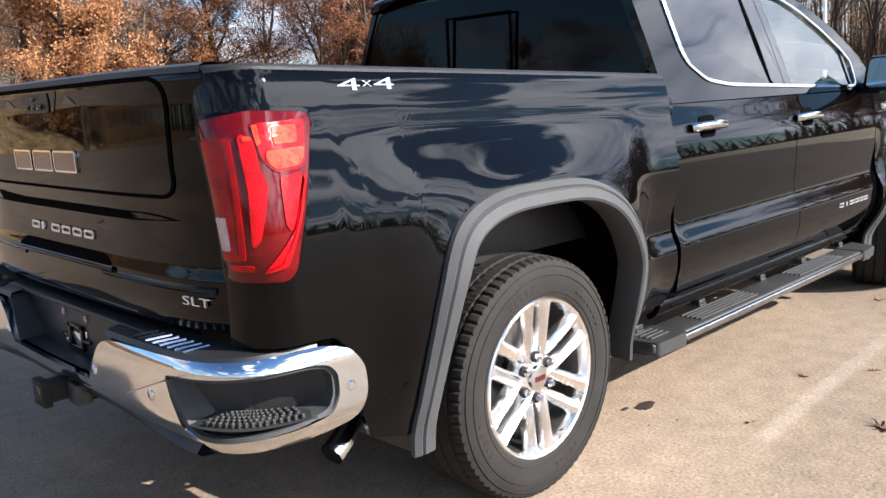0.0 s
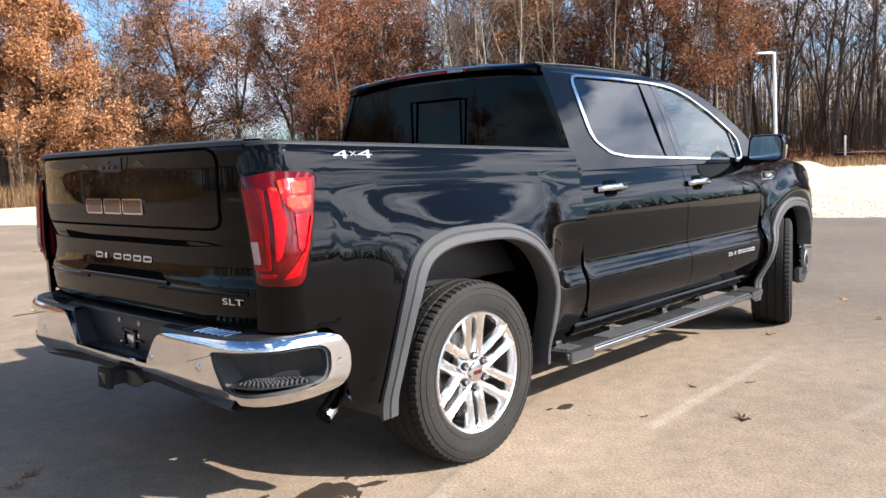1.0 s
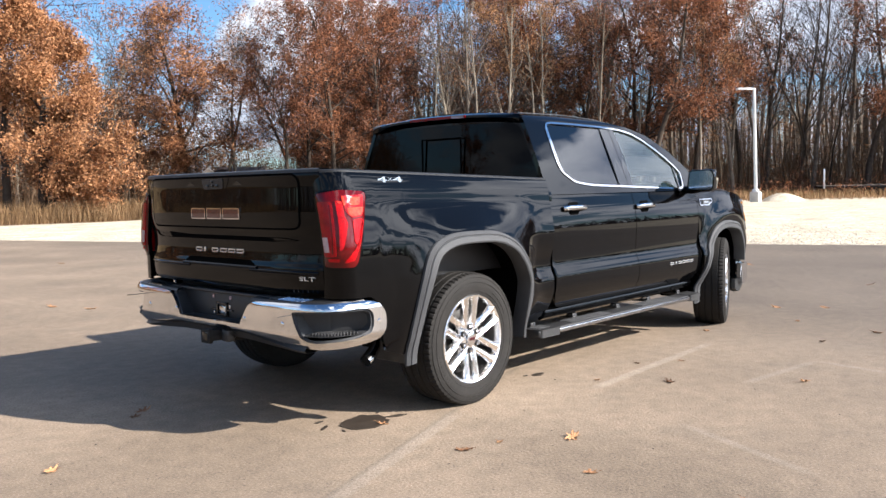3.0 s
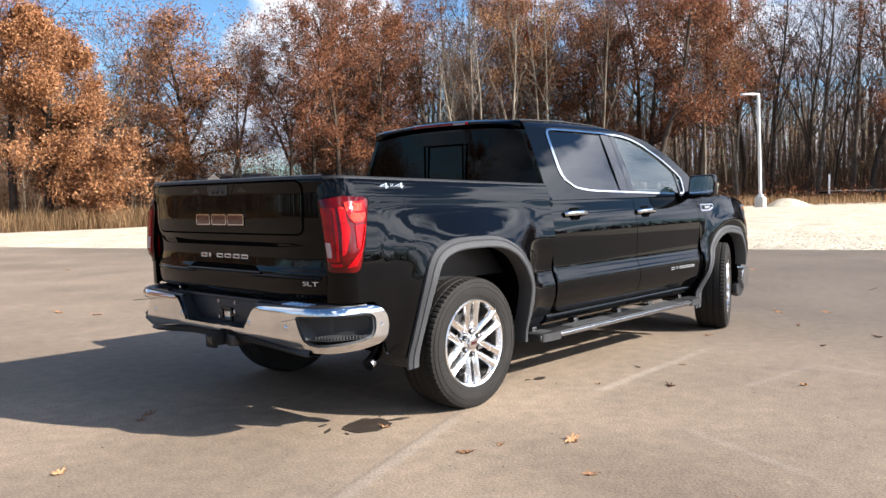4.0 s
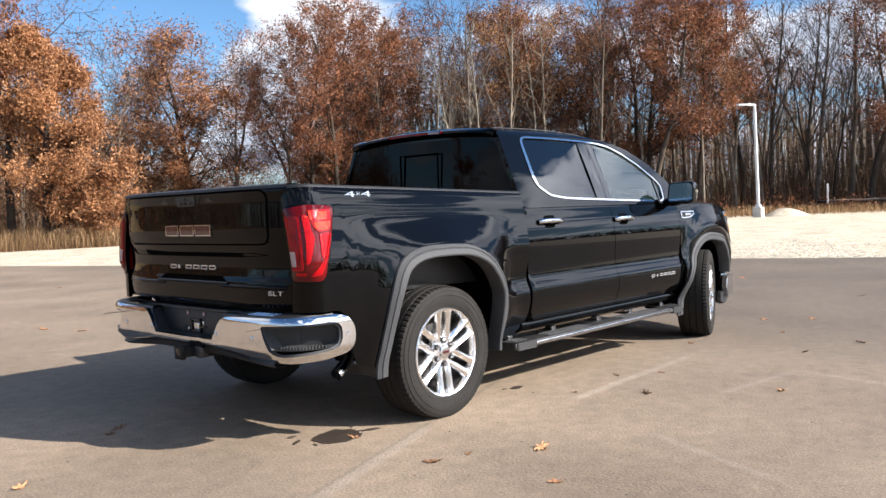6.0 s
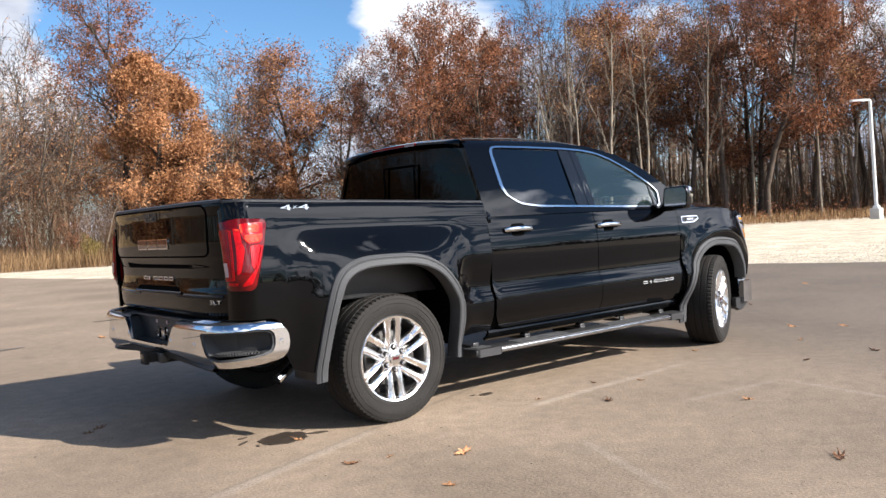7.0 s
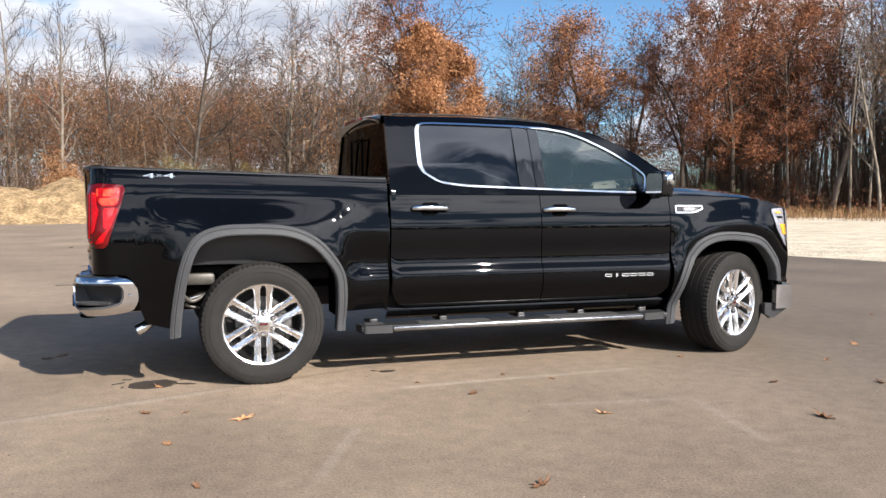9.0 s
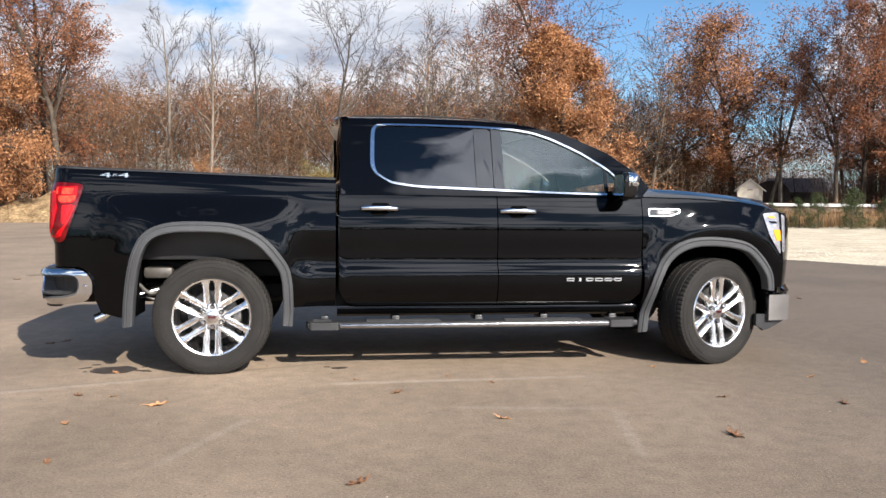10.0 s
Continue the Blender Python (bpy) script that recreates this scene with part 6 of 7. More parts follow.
S_IN = -0.945 - CORNER_R * math.pi / 2 + 0.020
lamp_loop = [(S_IN, 0.938), (S_IN + 0.03, 0.930), (-0.985, 0.930), (-0.958, 0.950), (-0.888, 1.16), (-0.848, 1.30), (-0.858, 1.328), (-1.02, 1.338), (S_IN, 1.318)]
for s in (-1, 1):
    def side(geo):
        return geo if s < 0 else mirrored(geo)
    lo = resample(round_loop(lamp_loop, 0.018, 4), 96)
    lamp = part("tail_lamp", side(disc(lo, lamp_put(0.004), 8, 0.006, 0.0)), LENS_DARK, truck, "red tail lamp with bright C-shaped elements")
    part("lamp_frame", side(ring(inset(lo, -0.010), lo, lamp_put(0.005), 2, 0.006)), PAINT, lamp)

    def element(name, pts, m, h=0.007, r=0.010):
        part(name, side(disc(resample(round_loop(pts, r, 4), 48), lamp_put(h), 3, 0.004)), m, lamp)

    def cell(*uv):
        """Corners given across the lamp and down it, from 0 to 1."""
        out = []
        for u, v in uv:
            z = 1.332 - 0.396 * v
            out.append((S_IN + (lamp_right(z) - S_IN) * u, z))
        return out
    part("lamp_return", side(sheet([[(bed_skin(S_IN, z)[0] + k, bed_skin(S_IN, z)[1] + 0.004, z) for k in (-0.004, 0.03, 0.08)] for z in np.linspace(0.95, 1.315, 12)], 0.004)), LENS_RED, lamp)
    element("outer_band", cell((0.04, 0.14), (0.30, 0.14), (0.36, 0.87), (0.05, 0.87)), LENS_RED)
    element("band_edge", cell((0.245, 0.17), (0.265, 0.17), (0.30, 0.84), (0.275, 0.84)), LENS_DARK, 0.0095, 0.002)
    element("middle_band", cell((0.35, 0.12), (0.46, 0.14), (0.50, 0.34), (0.56, 0.42), (0.54, 0.60), (0.50, 0.76), (0.42, 0.80), (0.40, 0.46)), LENS_BRIGHT, 0.009)
    element("lower_band", cell((0.16, 0.895), (0.44, 0.905), (0.43, 0.94), (0.17, 0.935)), LENS_BRIGHT, 0.008, 0.004)
    element("side_band", cell((0.66, 0.385), (0.91, 0.365), (0.87, 0.62), (0.82, 0.72), (0.74, 0.67), (0.69, 0.52)), LENS_BRIGHT, 0.008)
    element("corner_line", cell((0.93, 0.38), (0.965, 0.38), (0.93, 0.68), (0.82, 0.925), (0.56, 0.955), (0.56, 0.930), (0.76, 0.90), (0.88, 0.67)), LENS_BRIGHT, 0.009, 0.003)
    element("upper_block", cell((0.46, 0.065), (0.92, 0.050), (0.935, 0.30), (0.88, 0.345), (0.62, 0.355), (0.51, 0.27)), LENS_RED, 0.008)
    element("upper_reflector", cell((0.60, 0.085), (0.82, 0.080), (0.84, 0.185), (0.61, 0.19)), LENS_PINK, 0.0105, 0.005)
    element("lower_reflector", cell((0.55, 0.225), (0.915, 0.215), (0.91, 0.29), (0.86, 0.325), (0.62, 0.335), (0.55, 0.285)), LENS_PINK, 0.0105, 0.005)
    element("edge_reflector", cell((0.45, 0.075), (0.49, 0.070), (0.515, 0.18), (0.485, 0.195)), LENS_PINK, 0.0105, 0.003)
    element("inner_reflector", cell((0.385, 0.135), (0.45, 0.14), (0.45, 0.165), (0.39, 0.165)), LENS_PINK, 0.0105, 0.003)
    element("reversing_lens", cell((0.05, 0.61), (0.175, 0.61), (0.20, 0.81), (0.075, 0.81)), LENS_WHITE, 0.0095, 0.003)

# ---- rear bumper ----
PLAN = smooth_line([(-1.205, 0.0), (-1.202, -0.20), (-1.196, -0.42), (-1.187, -0.72), (-1.162, -0.870), (-1.090, -0.966), (-0.960, -1.012), (-0.79, -1.028), (-0.69, -1.026)], 10)
PLAN_D = np.r_[0, np.cumsum(np.linalg.norm(np.diff(PLAN, axis=0), axis=1))]


def plan(s, out=0.0):
    x, y = (float(np.interp(abs(s), PLAN_D, PLAN[:, k])) for k in (0, 1))
    e = 0.01
    t = np.array([np.interp(abs(s) + e, PLAN_D, PLAN[:, k]) - np.interp(max(abs(s) - e, 0), PLAN_D, PLAN[:, k]) for k in (0, 1)])
    n = np.array((t[1], -t[0])) / max(np.linalg.norm(t), 1e-9)
    return x + n[0] * out, (y + n[1] * out) if s >= 0 else -(y + n[1] * out)


def bumper_face(s, z):
    """The chrome face: rounded over at its top, tucked in below."""
    o = -0.022 * np.clip((z - 0.705) / 0.045, 0, 1) ** 2 - 0.05 * np.clip((0.575 - z) / 0.08, 0, 1) ** 1.6
    x, y = plan(s, o)
    return x, y, z


OUTER = [(0.285, 0.556), (0.300, 0.590), (0.392, 0.728), (0.58, 0.736), (0.78, 0.740), (1.0, 0.745), (1.19, 0.750), (1.268, 0.732), (1.312, 0.675), (1.316, 0.600), (1.280, 0.530), (1.14, 0.505), (0.90, 0.495), (0.74, 0.500), (0.60, 0.523), (0.42, 0.546)]
HOLE = [(0.755, 0.640), (0.748, 0.665), (0.740, 0.690), (0.760, 0.698), (0.86, 0.703), (1.0, 0.708), (1.15, 0.712), (1.20, 0.702), (1.226, 0.675), (1.228, 0.615), (1.205, 0.572), (1.11, 0.552), (0.90, 0.536), (0.84, 0.540), (0.80, 0.560), (0.775, 0.60)]


def spans2(keys, n=7):
    k = np.array(keys)
    return np.vstack([np.linspace(k[i], k[(i + 1) % len(k)], n, endpoint=False) for i in range(len(k))])


def soft2(loop, n):
    for _ in range(n):
        loop = (np.roll(loop, 1, 0) + loop * 2 + np.roll(loop, -1, 0)) / 4
    return loop


bumper = part("rear_bumper", sheet([[bumper_face(s, z) for z in np.linspace(0.556, 0.590, 6)] for s in np.linspace(-0.31, 0.31, 24)], 0.03, flip=False), CHROME, truck, "chrome rear bumper with corner steps and a black top pad")
o2, h2 = soft2(spans2(OUTER), 5), soft2(spans2(HOLE), 5)
for s in (-1, 1):
    def side(geo):
        return geo if s < 0 else mirrored(geo)
    wrap = ring(o2, h2, bumper_face, 6, 0.035)
    part("chrome_corner", side(wrap), CHROME, bumper, "chrome bumper corner", 38)
    # step in the corner
    lip2 = ring(h2, inset(h2, 0.012), lambda a, b: (*plan(a, -0.012), b), 2, 0.12)
    part("step_lining", side(lip2), FLARE_PLASTIC, bumper)
    pocket = disc(h2, lambda a, b: (*plan(a, -0.13 * np.sin(np.clip((a - 0.73) / 0.50, 0, 1) * 3.14) ** 0.5 - 0.012), b), 6, 0.004)
    part("step_pocket", side(pocket), PLASTIC, bumper, "black corner step")
    tread = [[(*plan(a, -0.13 * k * np.sin(np.clip((a - 0.74) / 0.45, 0.02, 1) * 3.14) ** 0.5 - 0.008), 0.572 + 0.006 * k) for k in np.linspace(0, 1, 5)] for a in np.linspace(0.80, 1.165, 18)]
    step = part("step_tread", side(grid(tread, flip=False)), STEP_PLASTIC, bumper, "grey textured tread")
    rng = random.Random(4)
    for a in np.linspace(0.85, 1.12, 15):
        for k in np.linspace(0.18, 0.82, 5):
            d = 0.13 * k * math.sin(np.clip((a - 0.74) / 0.45, 0.02, 1) * 3.14) ** 0.5 + 0.008
            x, y = plan(a + (0.009 if round(k * 10) % 3 else 0), -d)
            part("tread_stud", side(rbox(x - 0.0055, x + 0.0055, y - 0.0055, y + 0.0055, 0.572, 0.586, 0.002, 1)), STEP_PLASTIC, bumper)
    # top pad and its ribs
    top = [[(*plan(a, o), z) for o, z in ((-0.026, 0.728 + 0.012 * np.clip((a - 0.5) / 0.7, 0, 1)), (-0.034, 0.742 + 0.012 * np.clip((a - 0.5) / 0.7, 0, 1)), (-0.07, 0.748 + 0.010 * np.clip((a - 0.5) / 0.7, 0, 1)), (-0.14, 0.750 + 0.02 * np.clip((a - 0.5) / 0.7, 0, 1)), (-0.15, 0.70))] for a in np.linspace(0.375, 1.19, 28)]
    part("top_pad", side(grid(top, flip=True)), PLASTIC, bumper, "black textured top pad")
    for k in range(8):
        a = 0.52 + k * 0.036
        (x0, y0), (x1, y1) = plan(a, -0.040), plan(a + 0.03, -0.100)
        part("pad_rib", side(tube([(x0, y0, 0.7465), (x1, y1, 0.7525)], 0.0055, 6)), BRIGHT_TRIM if k > 1 else PLASTIC, bumper)
    for a, z in ((0.345, 0.625), (0.665, 0.625)):
        x, y = plan(a, 0.0)
        part("parking_sensor", side(moved(lathe([(0.0, 0.004), (0.010, 0.004), (0.014, 0.002), (0.0155, 0.0), (0.0155, -0.01)], 20), pose(x, y, z, 0, 0, -90))), BRIGHT_TRIM, bumper)
    x, y = plan(1.262, 0.0)
    part("parking_sensor", side(moved(lathe([(0.0, 0.004), (0.010, 0.004), (0.014, 0.0), (0.014, -0.01)], 20), pose(x, y, 0.632, 0, 0, -8))), BRIGHT_TRIM, bumper)
# plate recess, without a plate
recess = part("plate_recess", join(rbox(-1.10, -1.085, -0.40, 0.40, 0.55, 0.74, 0.004), rbox(-1.19, -1.09, -0.375, 0.375, 0.575, 0.590, 0.004)), PLASTIC, bumper, "black empty plate recess")
for s in (-1, 1):
    wall = prism([(-1.185, 0.585), (-1.09, 0.585), (-1.09, 0.735), (-1.165, 0.728)], lambda a, b: (a, s * (0.29 + (b - 0.585) * 0.68), b), lambda a, b: (a, s * (0.315 + (b - 0.585) * 0.68), b))
    part("recess_wall", wall, PLASTIC, bumper)
part("recess_top", rbox(-1.12, -1.02, -0.55, 0.55, 0.735, 0.752, 0.006), PLASTIC, bumper)
for y in (-0.085, 0.085):
    part("plate_lamp", rbox(-1.108, -1.098, y - 0.008, y + 0.008, 0.700, 0.722, 0.003), LENS_WHITE, bumper, "small white plate lamp")
part("plate_bracket", join(*[rbox(-1.112, -1.100, a, b, c, d, 0.002) for a, b, c, d in ((-0.06, -0.045, 0.60, 0.68), (0.035, 0.05, 0.60, 0.68), (-0.06, 0.05, 0.668, 0.68), (-0.11, -0.06, 0.63, 0.64), (0.05, 0.10, 0.63, 0.64), (-0.06, 0.05, 0.598, 0.61))]), GLOSS_BLACK, bumper)
for y0, y1, z0, z1 in ((-0.035, 0.028, 0.612, 0.655), (-0.085, -0.068, 0.645, 0.668), (0.072, 0.088, 0.605, 0.622)):
    part("bracket_plate", rbox(-1.106, -1.099, y0, y1, z0, z1, 0.002), BRIGHT_TRIM, bumper)
# valance and towing hitch
val = [[(*plan(a, o), z) for o, z in ((-0.045, 0.556 - 0.055 * np.clip((abs(a) - 0.3) / 0.45, 0, 1)), (-0.03, 0.54 - 0.055 * np.clip((abs(a) - 0.3) / 0.45, 0, 1)), (-0.05, 0.500 - 0.03 * np.clip((abs(a) - 0.3) / 0.45, 0, 1)), (-0.12, 0.485 - 0.02 * np.clip((abs(a) - 0.3) / 0.45, 0, 1)))] for a in np.linspace(-0.80, 0.80, 60)]
part("lower_valance", grid(val, flip=True), PLASTIC, bumper, "black lower valance")
hitch = part("tow_hitch", join(rbox(-1.255, -0.98, -0.085, -0.020, 0.470, 0.535, 0.006), rbox(-1.262, -1.235, -0.095, -0.010, 0.460, 0.545, 0.005), rbox(-1.16, -0.95, -0.15, 0.05, 0.465, 0.545, 0.012)), CHASSIS, truck, "black square tow hitch receiver")
part("hitch_opening", rbox(-1.264, -1.25, -0.077, -0.028, 0.478, 0.527, 0.002), GLOSS_BLACK, hitch)
part("hitch_socket", join(moved(lathe([(0.0, 0.0), (0.032, 0.0), (0.036, -0.03), (0.0, -0.03)], 18), pose(-1.17, -0.155, 0.512, 0, 0, -60)), rbox(-1.20, -1.15, -0.19, -0.12, 0.47, 0.54, 0.01)), PLASTIC, hitch)
# exhaust
tip = tube([(-0.800, -0.880, 0.386), (-0.762, -0.874, 0.404), (-0.700, -0.850, 0.440), (-0.62, -0.78, 0.52), (-0.3, -0.66, 0.60)], [0.035, 0.035, 0.033, 0.030, 0.028], 20, caps=False)
pipe = part("exhaust_pipe", join(tip, tube([(-0.7995, -0.8799, 0.3862), (-0.766, -0.8746, 0.4022)], [0.0325, 0.032], 20, caps=False)), BRIGHT_TRIM, truck, "bright steel exhaust tip")
part("exhaust_inside", tube([(-0.772, -0.8756, 0.3993), (-0.766, -0.8746, 0.4022)], 0.0315, 16), CHASSIS, pipe)

# ---- wheels ----
def tyre_geo(R=0.413, half=0.136, n=288):
    """A road tyre with ribs, grooves and shoulder lugs."""
    pr = [(0.262, -half * 0.80), (0.280, -half * 0.94), (0.325, -half * 1.02), (0.365, -half * 1.0), (0.392, -half * 0.93)]
    tread = []
    for k, (a, lug) in enumerate(((-0.90, 2), (-0.78, 1), (-0.66, 1), (-0.64, 3), (-0.58, 3), (-0.56, 0), (-0.40, 0), (-0.26, 0), (-0.24, 3), (-0.18, 3), (-0.16, 0), (0.0, 0), (0.16, 0), (0.18, 3), (0.24, 3), (0.26, 0), (0.40, 0), (0.56, 0), (0.58, 3), (0.64, 3), (0.66, 1), (0.78, 1), (0.90, 2))):
        tread.append((R - 0.010 * abs(a) ** 3 - (0.004 if lug == 2 else 0), a * half, lug))
    side2 = [(r, -y) for r, y in reversed(pr)]
    ring_pts = [(r, y, -1) for r, y in pr] + tread + [(r, y, -1) for r, y in side2]
    P = np.zeros((n, len(ring_pts), 3))
    for i in range(n):
        t = 2 * math.pi * i / n
        for j, (r, y, lug) in enumerate(ring_pts):
            rr = r
            if lug == 3:
                rr -= 0.009
            elif lug in (1, 2) and i % 4 == (0 if y < 0 else 2):
                rr -= 0.007
            elif lug == 0 and i % 4 == (j * 2) % 4:
                rr -= 0.0045
            if lug == -1 and 0.385 < r < 0.40 and i % 4 == (0 if y < 0 else 2):
                rr -= 0.002
            shift = 0.35 * 2 * math.pi / n * (j % 2) if lug == 0 else 0
            P[i, j] = (math.cos(t + shift) * rr, y, math.sin(t + shift) * rr)
    return grid(P, close_u=True, flip=True)


def ring_torus(R, r, y, n=96, k=6):
    a = np.linspace(0, 2 * np.pi, n, endpoint=False)
    b = np.linspace(0, 2 * np.pi, k, endpoint=False)
    P = np.stack([(R + r * np.cos(b)[None]) * np.cos(a)[:, None], np.broadcast_to(y + r * np.sin(b)[None], (n, k)), (R + r * np.cos(b)[None]) * np.sin(a)[:, None]], 2)
    v, f = grid(np.concatenate([P, P[:, :1]], 1), close_u=True)
    return v, f


def make_wheel(parent, m, spin):
    """A wheel whose outer face looks to -y, turned by spin degrees about its axle."""
    wheel = new("wheel")
    wheel.parent = parent
    wheel.matrix_local = m
    tagged(wheel, label="polished alloy wheel with six pairs of spokes")
    tyre = tyre_geo()
    # the contact patch is flat
    mz = m.translation.z
    v = []
    for p in tyre[0]:
        p = Vector(p)
        if p.z < -mz + 0.002:
            p.y *= 1.0 + 0.4 * (-mz + 0.002 - p.z)
            p.z = -mz + 0.002
        v.append(tuple(p))
    ty = part("tyre", (v, tyre[1]), RUBBER, wheel, "black road tyre with ribbed tread", 30)
    part("sidewall_rib", join(ring_torus(0.352, 0.0022, -0.1375), ring_torus(0.296, 0.003, -0.131), ring_torus(0.381, 0.002, -0.1315)), RUBBER, wheel)
    # raised sidewall marks as plain bars
    for a0, count in ((35, 7), (150, 5), (228, 7), (330, 5)):
        for k in range(count):
            a = math.radians(a0 + k * 5.2)
            g = rbox(-0.0085, 0.0085, -0.139, -0.134, 0.314, 0.338, 0.002, 1)
            part("sidewall_mark", moved(g, Matrix.Rotation(a, 4, "Y")), RUBBER, wheel)
    part("rim_lip", lathe([(0.272, 0.112), (0.276, 0.122), (0.270, 0.128), (0.260, 0.124), (0.254, 0.108), (0.251, 0.088)], 72), ALLOY, wheel, "bright rim lip")
    part("rim_barrel", lathe([(0.251, 0.088), (0.238, 0.02), (0.240, -0.11), (0.266, -0.13)], 72), BARREL, wheel, "dark inner barrel of the rim")
    rot = Matrix.Rotation(math.radians(spin), 4, "Y")
    for k in range(6):
        turn = rot @ Matrix.Rotation(math.radians(60 * k), 4, "Y")
        for sgn in (-1, 1):
            rows = []
            for r, off, w, y, d in ((0.046, 0.034, 0.013, -0.094, 0.045), (0.070, 0.037, 0.015, -0.099, 0.045), (0.100, 0.0385, 0.0195, -0.106, 0.042), (0.15, 0.0395, 0.0215, -0.112, 0.038), (0.20, 0.0415, 0.0215, -0.117, 0.034), (0.235, 0.043, 0.0240, -0.121, 0.030), (0.252, 0.045, 0.033, -0.122, 0.028), (0.268, 0.047, 0.043, -0.122, 0.026)):
                c = sgn * off
                rows.append([(c - w * 1.15, y + d, r), (c - w, y + 0.012, r), (c - w * 0.62, y + 0.003, r), (c + sgn * w * 0.15, y - 0.004, r), (c + w * 0.62, y + 0.003, r), (c + w, y + 0.012, r), (c + w * 1.15, y + d, r)])
            spoke = grid(np.array(rows), flip=True)
            part("spoke", moved(spoke, turn), ALLOY, wheel)
        a = math.radians(spin + 60 * k)
        nut = moved(tube([(0, -0.085, 0), (0, -0.116, 0), (0, -0.122, 0)], [0.0125, 0.0125, 0.008], 6), Matrix.Translation((math.sin(a) * 0.072, 0, math.cos(a) * 0.072)))
        seat = moved(tube([(0, -0.088, 0), (0, -0.1035, 0)], [0.0185, 0.0180], 16), Matrix.Translation((math.sin(a) * 0.072, 0, math.cos(a) * 0.072)))
        part("lug_nut", nut, CHROME, wheel)
        part("nut_seat", seat, CHASSIS, wheel)
    part("hub_disc", lathe([(0.0, 0.100), (0.05, 0.099), (0.090, 0.092), (0.098, 0.080), (0.10, 0.05)], 48), ALLOY, wheel)
    cap = part("hub_cap", lathe([(0.0, 0.116), (0.030, 0.1155), (0.041, 0.112), (0.044, 0.104), (0.044, 0.095)], 36), CHROME, wheel, "bright hub cap with a red mark")
    part("cap_mark", join(*[rbox(a, b, -0.1185, -0.115, -0.009, 0.009, 0.002, 1) for a, b in ((-0.026, -0.010), (-0.008, 0.008), (0.010, 0.026))]), BADGE_RED, wheel)
    part("brake_disc", lathe([(0.09, 0.02), (0.175, 0.02), (0.178, 0.015), (0.178, 0.0), (0.09, 0.0)], 40), ALLOY_DARK, wheel)
    part("brake_caliper", rbox(0.10, 0.20, -0.055, 0.03, -0.06, 0.06, 0.02), ALLOY_DARK, wheel)
    part("wheel_back", lathe([(0.0, -0.02), (0.235, -0.02), (0.235, -0.05)], 40), CHASSIS, wheel)
    part("valve", tube([(0.10, -0.112, -0.218), (0.094, -0.135, -0.206)], 0.004, 6), PLASTIC, wheel)
    return wheel


# the nose reaches further forward of the doors
for ob in truck.children_recursive:
    if ob.type == "MESH":
        for vert in ob.data.vertices:
            vert.co.x += 0.05 * min(max((vert.co.x - 3.36) / 0.30, 0.0), 1.0)

WZ = 0.405
make_wheel(truck, Matrix.Translation((0.0, -0.858, WZ)), 0)
make_wheel(truck, pose(0.0, 0.858, WZ, 0, 0, 180), 20)
STEER = 19.0
make_wheel(truck, pose(3.728, -0.755, WZ, 0, 0, STEER) @ Matrix.Translation((0, -0.075, 0)), -3)
make_wheel(truck, pose(3.728, 0.755, WZ, 0, 0, STEER + 180) @ Matrix.Translation((0, -0.075, 0)), 8)

# ---- underbody ----
under = part("chassis_frame", join(*[rbox(-1.02, 4.2, s * 0.46 - 0.04, s * 0.46 + 0.04, 0.46, 0.60, 0.01) for s in (-1, 1)], *[rbox(x - 0.05, x + 0.05, -0.46, 0.46, 0.48, 0.58, 0.01) for x in (-0.9, -0.5, 0.6, 1.5, 2.6, 3.4, 4.1)]), CHASSIS, truck, "dark steel chassis frame")
part("floor_pan", rbox(0.62, 3.12, -0.86, 0.86, 0.46, 0.60, 0.02), CHASSIS, truck)
part("bed_underside", rbox(-1.0, 0.85, -0.60, 0.60, 0.66, 0.78, 0.02), CHASSIS, truck)
part("rear_axle", join(tube([(0, -0.72, WZ), (0, 0.72, WZ)], 0.045, 14), tube([(-0.06, 0.02, WZ), (0.0, 0.02, WZ), (0.10, 0.02, WZ)], [0.10, 0.15, 0.06], 16)), CHASSIS, truck)
for s in (-1, 1):
    part("leaf_spring", join(*[tube(smooth_line([(-0.68, s * 0.56, 0.56), (-0.3, s * 0.56, 0.47 - k * 0.012), (0.0, s * 0.56, 0.44 - k * 0.014), (0.45, s * 0.56, 0.50)], 5), 0.012, 6) for k in range(3)]), CHASSIS, truck)
    part("shock_absorber", tube([(-0.12, s * 0.62, 0.34), (-0.30, s * 0.58, 0.72)], 0.028, 10), CHASSIS, truck)
part("inner_panel_brace", rbox(-0.50, -0.30, -0.78, -0.62, 0.66, 0.74, 0.02), CHASSIS_LIGHT, truck)
part("wiring_pipe", join(tube(smooth_line([(-0.53, -0.78, 0.62), (-0.45, -0.76, 0.55), (-0.35, -0.74, 0.60)], 5), 0.014, 8), tube(smooth_line([(-0.54, -0.74, 0.55), (-0.42, -0.72, 0.50), (-0.30, -0.70, 0.52)], 5), 0.010, 8)), CHASSIS_LIGHT, truck)
part("spare_wheel", moved(lathe([(0.10, 0.08), (0.36, 0.10), (0.39, 0.06), (0.39, -0.06), (0.36, -0.10), (0.10, -0.08)], 40), pose(-0.62, 0.15, 0.58, 90, 0, 0)), RUBBER, truck)
part("front_crossmember", rbox(3.3, 4.15, -0.55, 0.55, 0.38, 0.62, 0.04), CHASSIS, truck)
part("muffler", rbox(1.0, 1.7, -0.30, 0.05, 0.36, 0.48, 0.05), CHASSIS, truck)
part("engine_bay", rbox(3.2, 4.25, -0.56, 0.56, 0.62, 1.10, 0.03), CHASSIS, truck)

